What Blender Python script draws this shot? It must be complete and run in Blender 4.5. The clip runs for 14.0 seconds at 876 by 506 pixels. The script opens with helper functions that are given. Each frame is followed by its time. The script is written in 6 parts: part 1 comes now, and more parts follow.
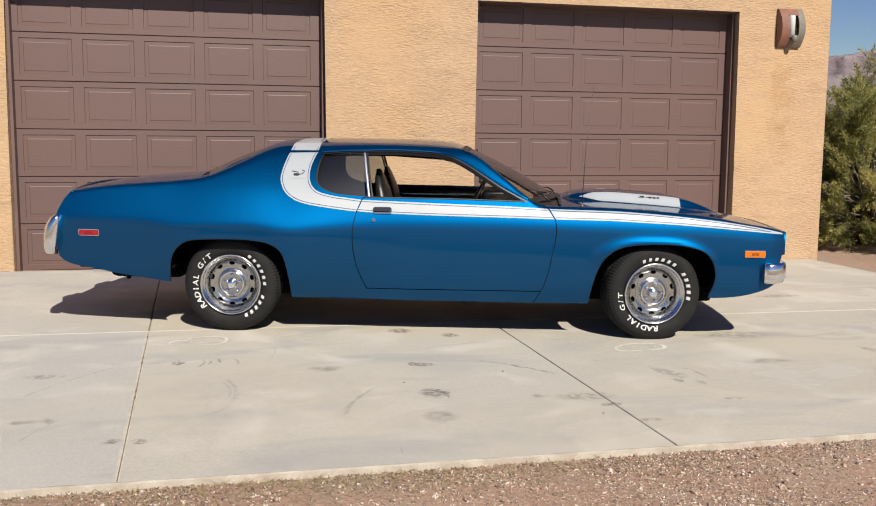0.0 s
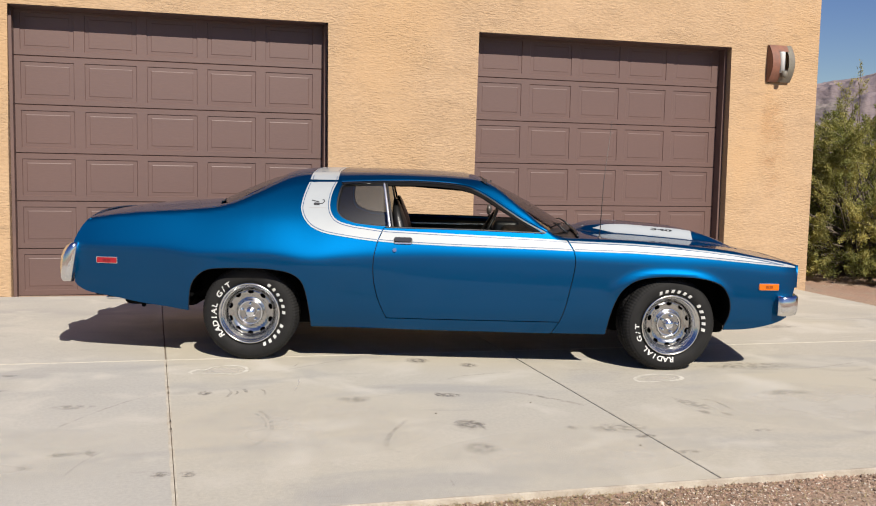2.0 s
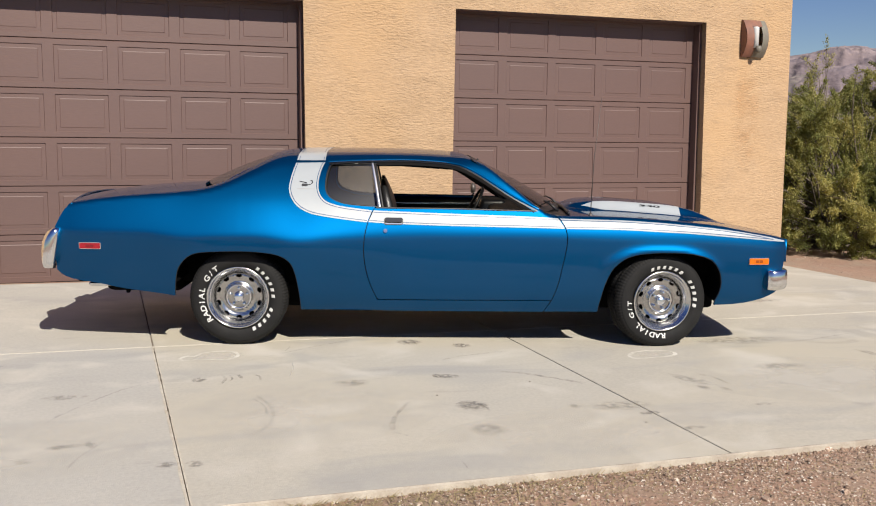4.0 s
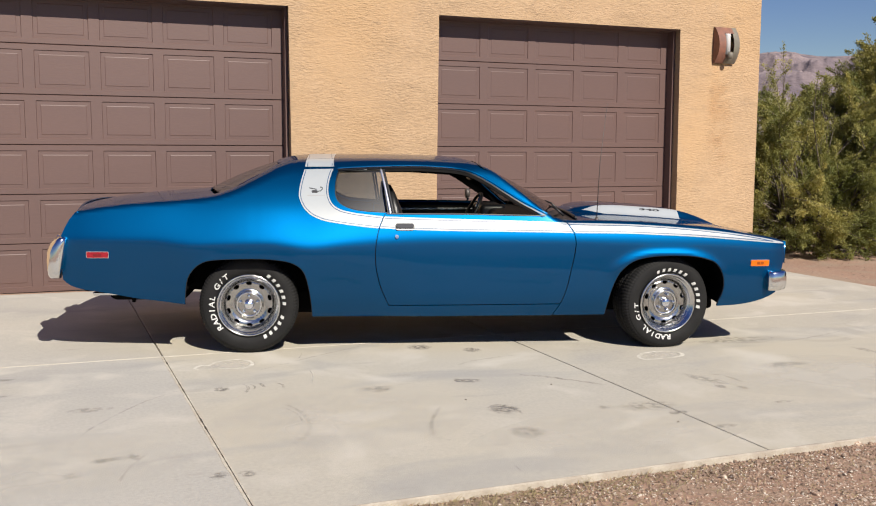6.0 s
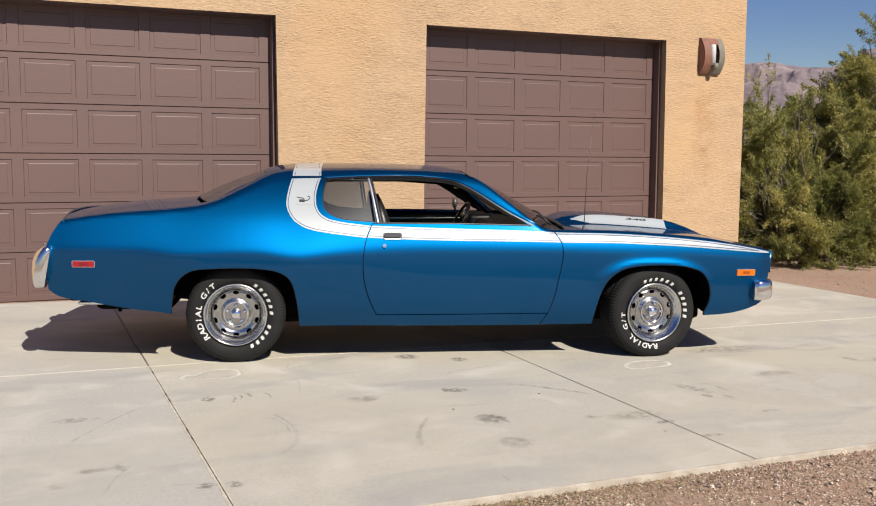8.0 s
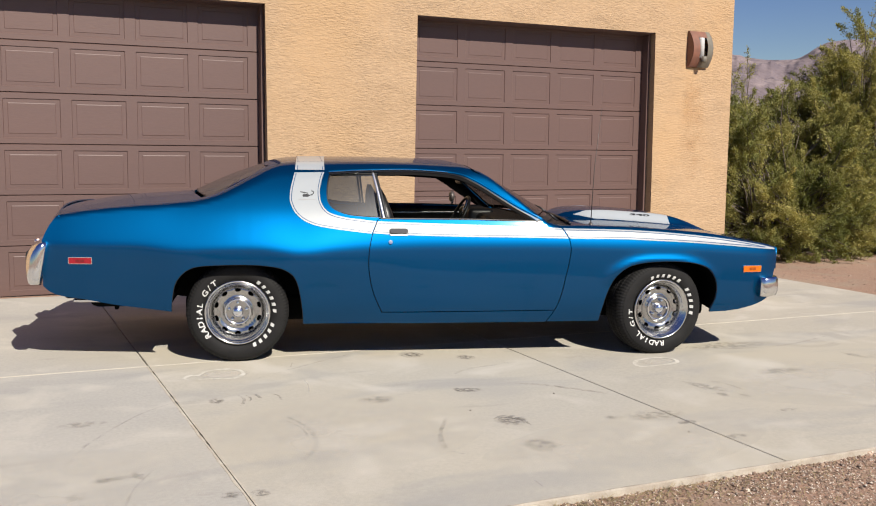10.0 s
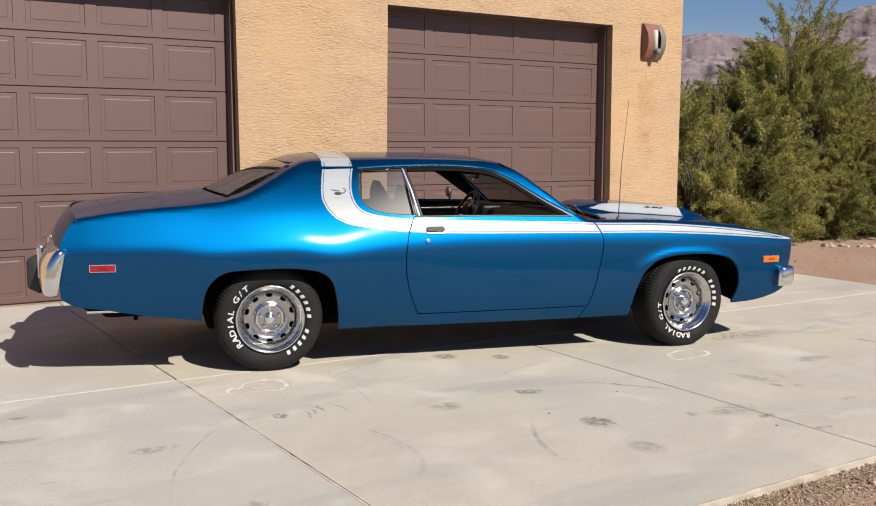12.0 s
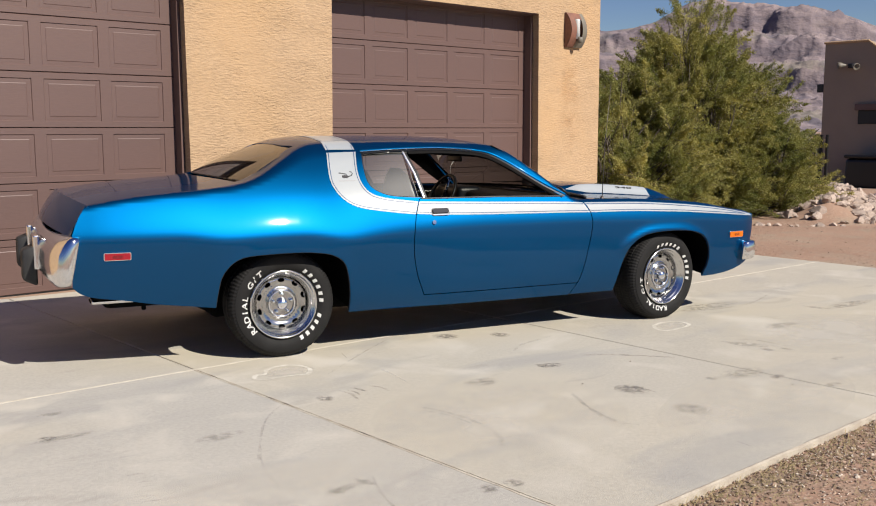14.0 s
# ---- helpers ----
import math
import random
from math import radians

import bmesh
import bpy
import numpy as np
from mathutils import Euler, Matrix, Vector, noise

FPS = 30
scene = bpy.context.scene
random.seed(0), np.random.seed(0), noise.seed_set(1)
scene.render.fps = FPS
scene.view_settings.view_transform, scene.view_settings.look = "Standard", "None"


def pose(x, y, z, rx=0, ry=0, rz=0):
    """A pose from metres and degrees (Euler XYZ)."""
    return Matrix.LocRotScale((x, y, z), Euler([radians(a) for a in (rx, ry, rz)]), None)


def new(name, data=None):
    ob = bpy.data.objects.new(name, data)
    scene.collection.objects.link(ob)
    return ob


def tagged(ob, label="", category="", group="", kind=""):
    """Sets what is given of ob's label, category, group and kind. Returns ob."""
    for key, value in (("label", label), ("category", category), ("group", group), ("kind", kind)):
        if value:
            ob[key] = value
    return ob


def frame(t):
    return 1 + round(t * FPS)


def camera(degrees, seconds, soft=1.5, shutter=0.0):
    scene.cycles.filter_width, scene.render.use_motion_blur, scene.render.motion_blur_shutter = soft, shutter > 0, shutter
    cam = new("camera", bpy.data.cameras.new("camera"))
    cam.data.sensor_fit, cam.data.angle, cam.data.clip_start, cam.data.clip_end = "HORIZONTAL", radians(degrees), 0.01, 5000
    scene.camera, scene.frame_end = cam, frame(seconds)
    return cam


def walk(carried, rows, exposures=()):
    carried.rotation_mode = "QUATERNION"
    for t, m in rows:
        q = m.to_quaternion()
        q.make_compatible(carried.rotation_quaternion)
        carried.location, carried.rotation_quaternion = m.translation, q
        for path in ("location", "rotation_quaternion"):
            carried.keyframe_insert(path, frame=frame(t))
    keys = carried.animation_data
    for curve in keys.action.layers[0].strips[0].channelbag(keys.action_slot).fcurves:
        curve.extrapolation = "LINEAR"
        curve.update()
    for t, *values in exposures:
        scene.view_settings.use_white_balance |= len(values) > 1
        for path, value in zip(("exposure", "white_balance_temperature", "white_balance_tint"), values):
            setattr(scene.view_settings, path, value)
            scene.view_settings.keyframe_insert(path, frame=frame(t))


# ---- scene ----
cam = camera(50.0, 14.0, soft=1.1)
METRES, EYE, TILT, LEAN, TURN = 3.491, 1.347, 0.0, 0.0, -13.5
ROWS = [
    (0.0, 0.0, 0.0, 0.0, 0.05, -6.9, -0.45),
    (0.5, -0.0529, -0.0007, 0.0033, -1.11, -6.63, -0.52),
    (1.0, -0.1008, -0.0106, 0.009, -1.82, -6.3, -0.5),
    (1.5, -0.1125, -0.0101, 0.012, -1.82, -5.57, -1.12),
    (2.0, -0.112, -0.0094, 0.0118, -2.13, -5.39, -1.17),
    (2.5, -0.114, -0.009, 0.0113, -2.1, -5.76, -1.11),
    (3.0, -0.1181, -0.0053, 0.0092, -2.45, -6.22, -1.1),
    (5.5, -0.2874, 0.0279, 0.0106, -7.81, -6.55, 0.13),
    (6.0, -0.3052, 0.0206, 0.0107, -8.2, -6.28, -0.2),
    (6.5, -0.3048, 0.0188, 0.0106, -8.94, -6.09, -0.47),
    (7.0, -0.3034, 0.0197, 0.0112, -9.28, -5.84, -0.39),
    (7.5, -0.3052, 0.0205, 0.0105, -9.02, -5.73, -0.29),
    (8.0, -0.3072, 0.0208, 0.0112, -9.01, -5.72, -0.33),
    (10.5, -0.4464, 0.1018, 0.0209, -13.03, -6.62, -0.62),
    (11.0, -0.53, 0.1368, 0.0231, -15.89, -6.73, -0.03),
    (11.5, -0.5998, 0.1677, 0.0256, -17.46, -6.9, 0.04),
    (12.0, -0.6585, 0.2089, 0.0229, -18.9, -6.79, -0.16),
    (12.5, -0.7208, 0.2284, 0.0221, -20.82, -6.61, 0.14),
    (13.0, -0.7945, 0.2387, 0.0176, -23.76, -6.97, 0.52),
    (13.5, -0.8585, 0.2636, 0.0104, -25.94, -7.4, 0.27),
    (14.0, -0.9191, 0.2921, 0.0092, -27.7, -7.38, 0.14),
]
walk(cam, [(t, pose(0, 0, EYE, TILT, LEAN, TURN) @ pose(METRES * x, METRES * y, METRES * z, 90 + pitch, roll, yaw)) for t, x, y, z, yaw, pitch, roll in ROWS])

# ---- light ----
SUN_TRAVEL = Vector((-0.13, 1.0, -0.86)).normalized()
world = bpy.data.worlds.new("sky")
scene.world = world
world.use_nodes = True
wt = world.node_tree
sky = wt.nodes.new("ShaderNodeTexSky")
sky.sky_type = "NISHITA"
sky.sun_disc = False
sky.sun_elevation = math.asin(-SUN_TRAVEL.z)
sky.sun_rotation = math.atan2(-SUN_TRAVEL.x, -SUN_TRAVEL.y)
sky.altitude = 1500
sky.air_density = 1.25
sky.dust_density = 0.4
sky.ozone_density = 3.0
deep = wt.nodes.new("ShaderNodeHueSaturation")
deep.inputs["Hue"].default_value = 0.525
deep.inputs["Saturation"].default_value = 1.25
wt.links.new(sky.outputs[0], deep.inputs["Color"])
wt.links.new(deep.outputs[0], wt.nodes["Background"].inputs[0])
wt.nodes["Background"].inputs[1].default_value = 0.050
sun_data = bpy.data.lights.new("sun", "SUN")
sun_data.energy = 5.0
sun_data.angle = radians(0.55)
sun_data.color = (1.0, 0.93, 0.82)
sun = new("sun", sun_data)
sun.matrix_world = Matrix.Translation((0, -20, 30)) @ SUN_TRAVEL.to_track_quat("-Z", "Y").to_matrix().to_4x4()
scene.view_settings.exposure = 0.565


# ---- materials ----
def material(name, colour, rough=0.6, metal=0.0, second=None, scale=3.0, detail=6.0, mix=0.5, fine=0.0, fine_scale=120.0,
             bump=0.0, bump_scale=150.0, coat=0.0, stretch=(1, 1, 1), rough_var=0.0, piece=0.0, contrast=(0.35, 0.65), specular=0.5):
    """A procedural surface: two colours mixed by broad noise, darkened by fine grain, with relief."""
    k = 1.0 if metal > 0.95 else 0.62
    colour = tuple(c * k for c in colour)
    second = tuple(c * k for c in second) if second is not None else None
    m = bpy.data.materials.new(name)
    m.use_nodes = True
    nt = m.node_tree
    bsdf = nt.nodes["Principled BSDF"]
    bsdf.inputs["Roughness"].default_value = rough
    bsdf.inputs["Metallic"].default_value = metal
    bsdf.inputs["Coat Weight"].default_value = coat
    bsdf.inputs["Coat Roughness"].default_value = 0.03
    bsdf.inputs["Specular IOR Level"].default_value = specular
    co = nt.nodes.new("ShaderNodeTexCoord")
    mp = nt.nodes.new("ShaderNodeMapping")
    mp.inputs["Scale"].default_value = stretch
    nt.links.new(co.outputs["Object"], mp.inputs["Vector"])
    vec = mp.outputs["Vector"]

    def noise_node(sc, det):
        n = nt.nodes.new("ShaderNodeTexNoise")
        n.inputs["Scale"].default_value = sc
        n.inputs["Detail"].default_value = det
        nt.links.new(vec, n.inputs["Vector"])
        return n
    col = None
    if second is not None:
        n = noise_node(scale, detail)
        ramp = nt.nodes.new("ShaderNodeMapRange")
        ramp.inputs["From Min"].default_value, ramp.inputs["From Max"].default_value = contrast
        nt.links.new(n.outputs["Fac"], ramp.inputs["Value"])
        mx = nt.nodes.new("ShaderNodeMix")
        mx.data_type = "RGBA"
        mx.inputs["A"].default_value = (*colour, 1)
        mx.inputs["B"].default_value = (*second, 1)
        nt.links.new(ramp.outputs["Result"], mx.inputs["Factor"])
        col = mx.outputs["Result"]
        if rough_var:
            rr = nt.nodes.new("ShaderNodeMapRange")
            rr.inputs["To Min"].default_value = max(0.02, rough - rough_var)
            rr.inputs["To Max"].default_value = min(1, rough + rough_var)
            nt.links.new(n.outputs["Fac"], rr.inputs["Value"])
            nt.links.new(rr.outputs["Result"], bsdf.inputs["Roughness"])
    if fine or piece:
        hs = nt.nodes.new("ShaderNodeHueSaturation")
        if col:
            nt.links.new(col, hs.inputs["Color"])
        else:
            hs.inputs["Color"].default_value = (*colour, 1)
        value = None
        if fine:
            n2 = noise_node(fine_scale, 4)
            r2 = nt.nodes.new("ShaderNodeMapRange")
            r2.inputs["From Min"].default_value, r2.inputs["From Max"].default_value = 0.25, 0.75
            r2.inputs["To Min"].default_value, r2.inputs["To Max"].default_value = 1 - fine, 1 + fine
            nt.links.new(n2.outputs["Fac"], r2.inputs["Value"])
            value = r2.outputs["Result"]
        if piece:
            ob = nt.nodes.new("ShaderNodeObjectInfo")
            ge = nt.nodes.new("ShaderNodeNewGeometry")
            ad = nt.nodes.new("ShaderNodeMath")
            ad.operation = "ADD"
            nt.links.new(ob.outputs["Random"], ad.inputs[0])
            nt.links.new(ge.outputs["Random Per Island"], ad.inputs[1])
            r3 = nt.nodes.new("ShaderNodeMapRange")
            r3.inputs["From Max"].default_value = 2.0
            r3.inputs["To Min"].default_value, r3.inputs["To Max"].default_value = 1 - piece, 1 + piece
            nt.links.new(ad.outputs[0], r3.inputs["Value"])
            if value:
                mu = nt.nodes.new("ShaderNodeMath")
                mu.operation = "MULTIPLY"
                nt.links.new(value, mu.inputs[0])
                nt.links.new(r3.outputs["Result"], mu.inputs[1])
                value = mu.outputs[0]
            else:
                value = r3.outputs["Result"]
        nt.links.new(value, hs.inputs["Value"])
        col = hs.outputs["Color"]
    if col:
        nt.links.new(col, bsdf.inputs["Base Color"])
    else:
        bsdf.inputs["Base Color"].default_value = (*colour, 1)
    if bump:
        n3 = noise_node(bump_scale, 5)
        b = nt.nodes.new("ShaderNodeBump")
        b.inputs["Strength"].default_value = min(1.0, bump)
        b.inputs["Distance"].default_value = 0.01
        nt.links.new(n3.outputs["Fac"], b.inputs["Height"])
        nt.links.new(b.outputs["Normal"], bsdf.inputs["Normal"])
    return m


def blotch(m, colour, scale, lo, hi, amount, stretch=(1, 1, 1), detail=5.0, offset=(0, 0, 0)):
    """Lays patches of another colour, shaped by noise, over a surface."""
    nt = m.node_tree
    bsdf = nt.nodes["Principled BSDF"]
    co = nt.nodes.new("ShaderNodeTexCoord")
    mp = nt.nodes.new("ShaderNodeMapping")
    mp.inputs["Scale"].default_value = stretch
    mp.inputs["Location"].default_value = offset
    nt.links.new(co.outputs["Object"], mp.inputs["Vector"])
    n = nt.nodes.new("ShaderNodeTexNoise")
    n.inputs["Scale"].default_value = scale
    n.inputs["Detail"].default_value = detail
    n.inputs["Distortion"].default_value = 0.6
    nt.links.new(mp.outputs["Vector"], n.inputs["Vector"])
    r = nt.nodes.new("ShaderNodeMapRange")
    r.inputs["From Min"].default_value, r.inputs["From Max"].default_value = lo, hi
    r.inputs["To Max"].default_value = amount
    nt.links.new(n.outputs["Fac"], r.inputs["Value"])
    mx = nt.nodes.new("ShaderNodeMix")
    mx.data_type = "RGBA"
    old = bsdf.inputs["Base Color"].links[0].from_socket
    nt.links.new(old, mx.inputs["A"])
    mx.inputs["B"].default_value = (*(c * 0.62 for c in colour), 1)
    nt.links.new(r.outputs["Result"], mx.inputs["Factor"])
    nt.links.new(mx.outputs["Result"], bsdf.inputs["Base Color"])
    return m


def glass(name, tint, haze=0.0):
    """A thin pane: clear, with gloss that grows at a slant, and a film of fine scratches."""
    m = bpy.data.materials.new(name)
    m.use_nodes = True
    nt = m.node_tree
    clear = nt.nodes.new("ShaderNodeBsdfTransparent")
    clear.inputs["Color"].default_value = (*tint, 1)
    gloss = nt.nodes.new("ShaderNodeBsdfGlossy")
    gloss.inputs["Roughness"].default_value = 0.015
    lay = nt.nodes.new("ShaderNodeLayerWeight")
    lay.inputs["Blend"].default_value = 0.5
    power = nt.nodes.new("ShaderNodeMath")
    power.operation = "POWER"
    power.inputs[1].default_value = 3.2
    nt.links.new(lay.outputs["Facing"], power.inputs[0])
    fres = nt.nodes.new("ShaderNodeMapRange")
    fres.inputs["To Min"].default_value, fres.inputs["To Max"].default_value = 0.07, 0.95
    nt.links.new(power.outputs[0], fres.inputs["Value"])
    mx = nt.nodes.new("ShaderNodeMixShader")
    nt.links.new(fres.outputs["Result"], mx.inputs[0])
    nt.links.new(clear.outputs[0], mx.inputs[1])
    nt.links.new(gloss.outputs[0], mx.inputs[2])
    last = mx
    if haze:
        film = nt.nodes.new("ShaderNodeBsdfGlossy")
        film.inputs["Roughness"].default_value = 0.40
        last = nt.nodes.new("ShaderNodeMixShader")
        last.inputs[0].default_value = haze
        nt.links.new(mx.outputs[0], last.inputs[1])
        nt.links.new(film.outputs[0], last.inputs[2])
    nt.links.new(last.outputs[0], nt.nodes["Material Output"].inputs["Surface"])
    return m


M_STUCCO = material("stucco", (0.635, 0.435, 0.262), 0.9, second=(0.57, 0.385, 0.226), scale=2.4, detail=9, contrast=(0.3, 0.7), fine=0.14, fine_scale=34, bump=1.0, bump_scale=29, stretch=(0.62, 0.62, 1.9))


def trowelled(m, deep, distance):
    """Lets the relief swell and fade in patches, as a trowel leaves it."""
    nt = m.node_tree
    b = nt.nodes["Bump"]
    b.inputs["Distance"].default_value = distance
    streak = b.inputs["Height"].links[0].from_node
    streak.inputs["Distortion"].default_value = 0.35
    streak.inputs["Roughness"].default_value = 0.58
    co = nt.nodes.new("ShaderNodeTexCoord")
    patch = nt.nodes.new("ShaderNodeTexNoise")
    patch.inputs["Scale"].default_value = 2.1
    patch.inputs["Detail"].default_value = 4
    nt.links.new(co.outputs["Object"], patch.inputs["Vector"])
    r = nt.nodes.new("ShaderNodeMapRange")
    r.inputs["From Min"].default_value, r.inputs["From Max"].default_value = 0.36, 0.66
    r.inputs["To Min"].default_value, r.inputs["To Max"].default_value = deep
    nt.links.new(patch.outputs["Fac"], r.inputs["Value"])
    mu = nt.nodes.new("ShaderNodeMath")
    mu.operation = "MULTIPLY"
    nt.links.new(streak.outputs["Fac"], mu.inputs[0])
    nt.links.new(r.outputs["Result"], mu.inputs[1])
    nt.links.new(mu.outputs[0], b.inputs["Height"])


trowelled(M_STUCCO, (0.6, 1.4), 0.013)
blotch(M_STUCCO, (0.68, 0.435, 0.225), 0.8, 0.48, 0.70, 0.6, (1, 1, 0.6))
blotch(M_STUCCO, (0.44, 0.30, 0.18), 7.0, 0.60, 0.72, 0.5, (0.5, 0.5, 1.6), 8.0)
# the far house's shade is put into this darker stucco colour
M_STUCCO_SHADE = material("shaded far stucco", (0.44, 0.35, 0.265), 0.9, second=(0.39, 0.31, 0.24), scale=0.8, fine=0.06, bump=0.3, bump_scale=30)
M_DOOR = material("garage door paint", (0.172, 0.101, 0.087), 0.5, second=(0.156, 0.092, 0.081), scale=2.0, fine=0.05, fine_scale=90, bump=0.06, bump_scale=120, stretch=(0.2, 1, 1), rough_var=0.08)
M_JAMB = material("jamb paint", (0.19, 0.112, 0.095), 0.6, second=(0.165, 0.098, 0.085), scale=4, fine=0.08)


def concrete(name, light, dark, warm):
    m = material(name, light, 0.85, second=dark, scale=0.9, detail=9, contrast=(0.3, 0.7), fine=0.09, fine_scale=55, bump=0.3, bump_scale=180, piece=0.02, rough_var=0.08)
    blotch(m, (0.69, 0.625, 0.495), 0.42, 0.47, 0.66, warm, offset=(3.1, 0.4, 0))
    blotch(m, (0.46, 0.45, 0.43), 1.5, 0.52, 0.68, 0.6, (0.5, 1.4, 1))
    blotch(m, (0.82, 0.77, 0.67), 2.0, 0.53, 0.70, 0.65, (1, 1, 1), 7.0, (7, 2, 0))
    blotch(m, (0.40, 0.37, 0.33), 5.0, 0.63, 0.76, 0.4, (0.4, 1.2, 1), 8.0, (1, 9, 0))
    return m


M_CONCRETE = concrete("concrete", (0.640, 0.608, 0.545), (0.570, 0.545, 0.494), 0.5)
M_CONCRETE_MID = concrete("pale concrete", (0.675, 0.627, 0.528), (0.603, 0.563, 0.485), 0.75)
M_CONCRETE_WARM = concrete("warmer concrete", (0.665, 0.612, 0.510), (0.60, 0.555, 0.47), 0.85)
M_EDGE = material("slab edge mortar", (0.62, 0.55, 0.45), 0.9, second=(0.47, 0.40, 0.32), scale=9, fine=0.12, bump=0.3)
M_JOINT = material("joint sand", (0.76, 0.70, 0.58), 0.95, second=(0.62, 0.54, 0.43), scale=14, fine=0.15, bump=0.4)
M_JOINT_PALE = material("pale joint sand", (0.88, 0.82, 0.70), 0.95, second=(0.76, 0.69, 0.57), scale=14, fine=0.12, bump=0.4)
M_JOINT_DARK = material("joint dirt", (0.26, 0.21, 0.17), 0.95, second=(0.38, 0.31, 0.24), scale=16, fine=0.15, bump=0.4)
M_DIRT = material("desert dirt", (0.49, 0.31, 0.215), 0.95, second=(0.41, 0.25, 0.17), scale=0.7, detail=9, fine=0.2, fine_scale=35, bump=0.6, bump_scale=60)
blotch(M_DIRT, (0.42, 0.32, 0.23), 1.6, 0.50, 0.64, 0.7)
blotch(M_DIRT, (0.70, 0.55, 0.43), 60, 0.56, 0.66, 0.7)
blotch(M_DIRT, (0.26, 0.18, 0.14), 45, 0.60, 0.68, 0.7, offset=(4, 4, 4))
M_PAINT = material("blue metallic paint", (0.0, 0.104, 0.290), 0.47, metal=0.93, coat=0.85, specular=0.1)
M_PAINT.node_tree.nodes["Principled BSDF"].inputs["Coat IOR"].default_value = 1.35
M_PAINT.node_tree.nodes["Principled BSDF"].inputs["Coat Roughness"].default_value = 0.055
M_PAINT.node_tree.nodes["Principled BSDF"].inputs["Specular Tint"].default_value = (0.25, 0.25, 0.32, 1)
M_RING = material("polished trim ring", (0.58, 0.58, 0.575), 0.19, metal=1.0)
M_CHANNEL = material("satin chrome strip", (0.86, 0.86, 0.85), 0.38, metal=1.0)
M_HANDLE = material("dark glossy paddle", (0.018, 0.020, 0.034), 0.3, specular=0.3)
M_WHIP = material("dull steel whip", (0.16, 0.14, 0.13), 0.5, metal=0.6)
M_WHITE = material("white decal", (0.51, 0.545, 0.565), 0.4, second=(0.49, 0.525, 0.545), scale=8, coat=0.5)
M_STEEL = material("bright stainless trim", (0.78, 0.78, 0.77), 0.24, metal=1.0)
M_BLACK = material("black trim", (0.012, 0.012, 0.013), 0.45, fine=0.1)
M_DARK = material("underbody black", (0.006, 0.006, 0.006), 0.9, specular=0.05)
M_GAP = material("gap shadow black", (0.004, 0.005, 0.008), 0.95)
M_CHROME = material("chrome", (0.72, 0.72, 0.73), 0.15, metal=1.0)
M_RUBBER = material("tyre rubber", (0.014, 0.0138, 0.0142), 0.75, second=(0.020, 0.0195, 0.0192), scale=9, fine=0.15, fine_scale=200, bump=0.05, specular=0.22)
M_GLASS_HAZY = glass("hazy window glass", (0.46, 0.50, 0.53), 0.026)
M_GLASS_TINT = glass("tinted windscreen glass", (0.30, 0.31, 0.29), 0.02)
M_RED = material("red reflector lens", (0.42, 0.004, 0.018), 0.25, coat=0.3)
M_RED_DEEP = material("deep red lens", (0.24, 0.003, 0.010), 0.25, coat=0.3)
M_AMBER_DEEP = material("deep amber lens", (0.42, 0.09, 0.006), 0.25, coat=0.3)
M_AMBER = material("amber lens", (0.95, 0.20, 0.006), 0.25, coat=0.3)
M_VINYL = material("black vinyl", (0.012, 0.012, 0.013), 0.38, second=(0.018, 0.018, 0.018), scale=20, bump=0.1, bump_scale=300)


# ---- building helpers ----
def mesh_from(bm, name, mat, smooth=False):
    me = bpy.data.meshes.new(name)
    bm.normal_update()
    bm.to_mesh(me)
    bm.free()
    if mat:
        me.materials.append(mat)
    if smooth:
        for p in me.polygons:
            p.use_smooth = True
    return me


def part(name, bm, mat, parent=None, label="", smooth=False):
    """One mesh object, under a thing or under a part."""
    ob = new(name, mesh_from(bm, name, mat, smooth))
    ob.parent = parent
    if label:
        tagged(ob, label)
    return ob


def thing(name, label, category, group="", kind="", m=None):
    ob = new(name)
    ob.empty_display_size = 0.2
    if m is not None:
        ob.matrix_basis = m
    return tagged(ob, label, category, group, kind)


def box(bm, x0, x1, y0, y1, z0, z1, bevel=0.0, seg=2):
    vs = [bm.verts.new((x, y, z)) for x in (x0, x1) for y in (y0, y1) for z in (z0, z1)]
    fs = [bm.faces.new([vs[i] for i in f]) for f in ((0, 1, 3, 2), (4, 6, 7, 5), (0, 4, 5, 1), (2, 3, 7, 6), (0, 2, 6, 4), (1, 5, 7, 3))]
    if bevel:
        es = list({e for f in fs for e in f.edges})
        bmesh.ops.bevel(bm, geom=es, offset=bevel, segments=seg, profile=0.5, affect="EDGES")
    return vs


def box_bm(*a, **k):
    bm = bmesh.new()
    box(bm, *a, **k)
    return bm


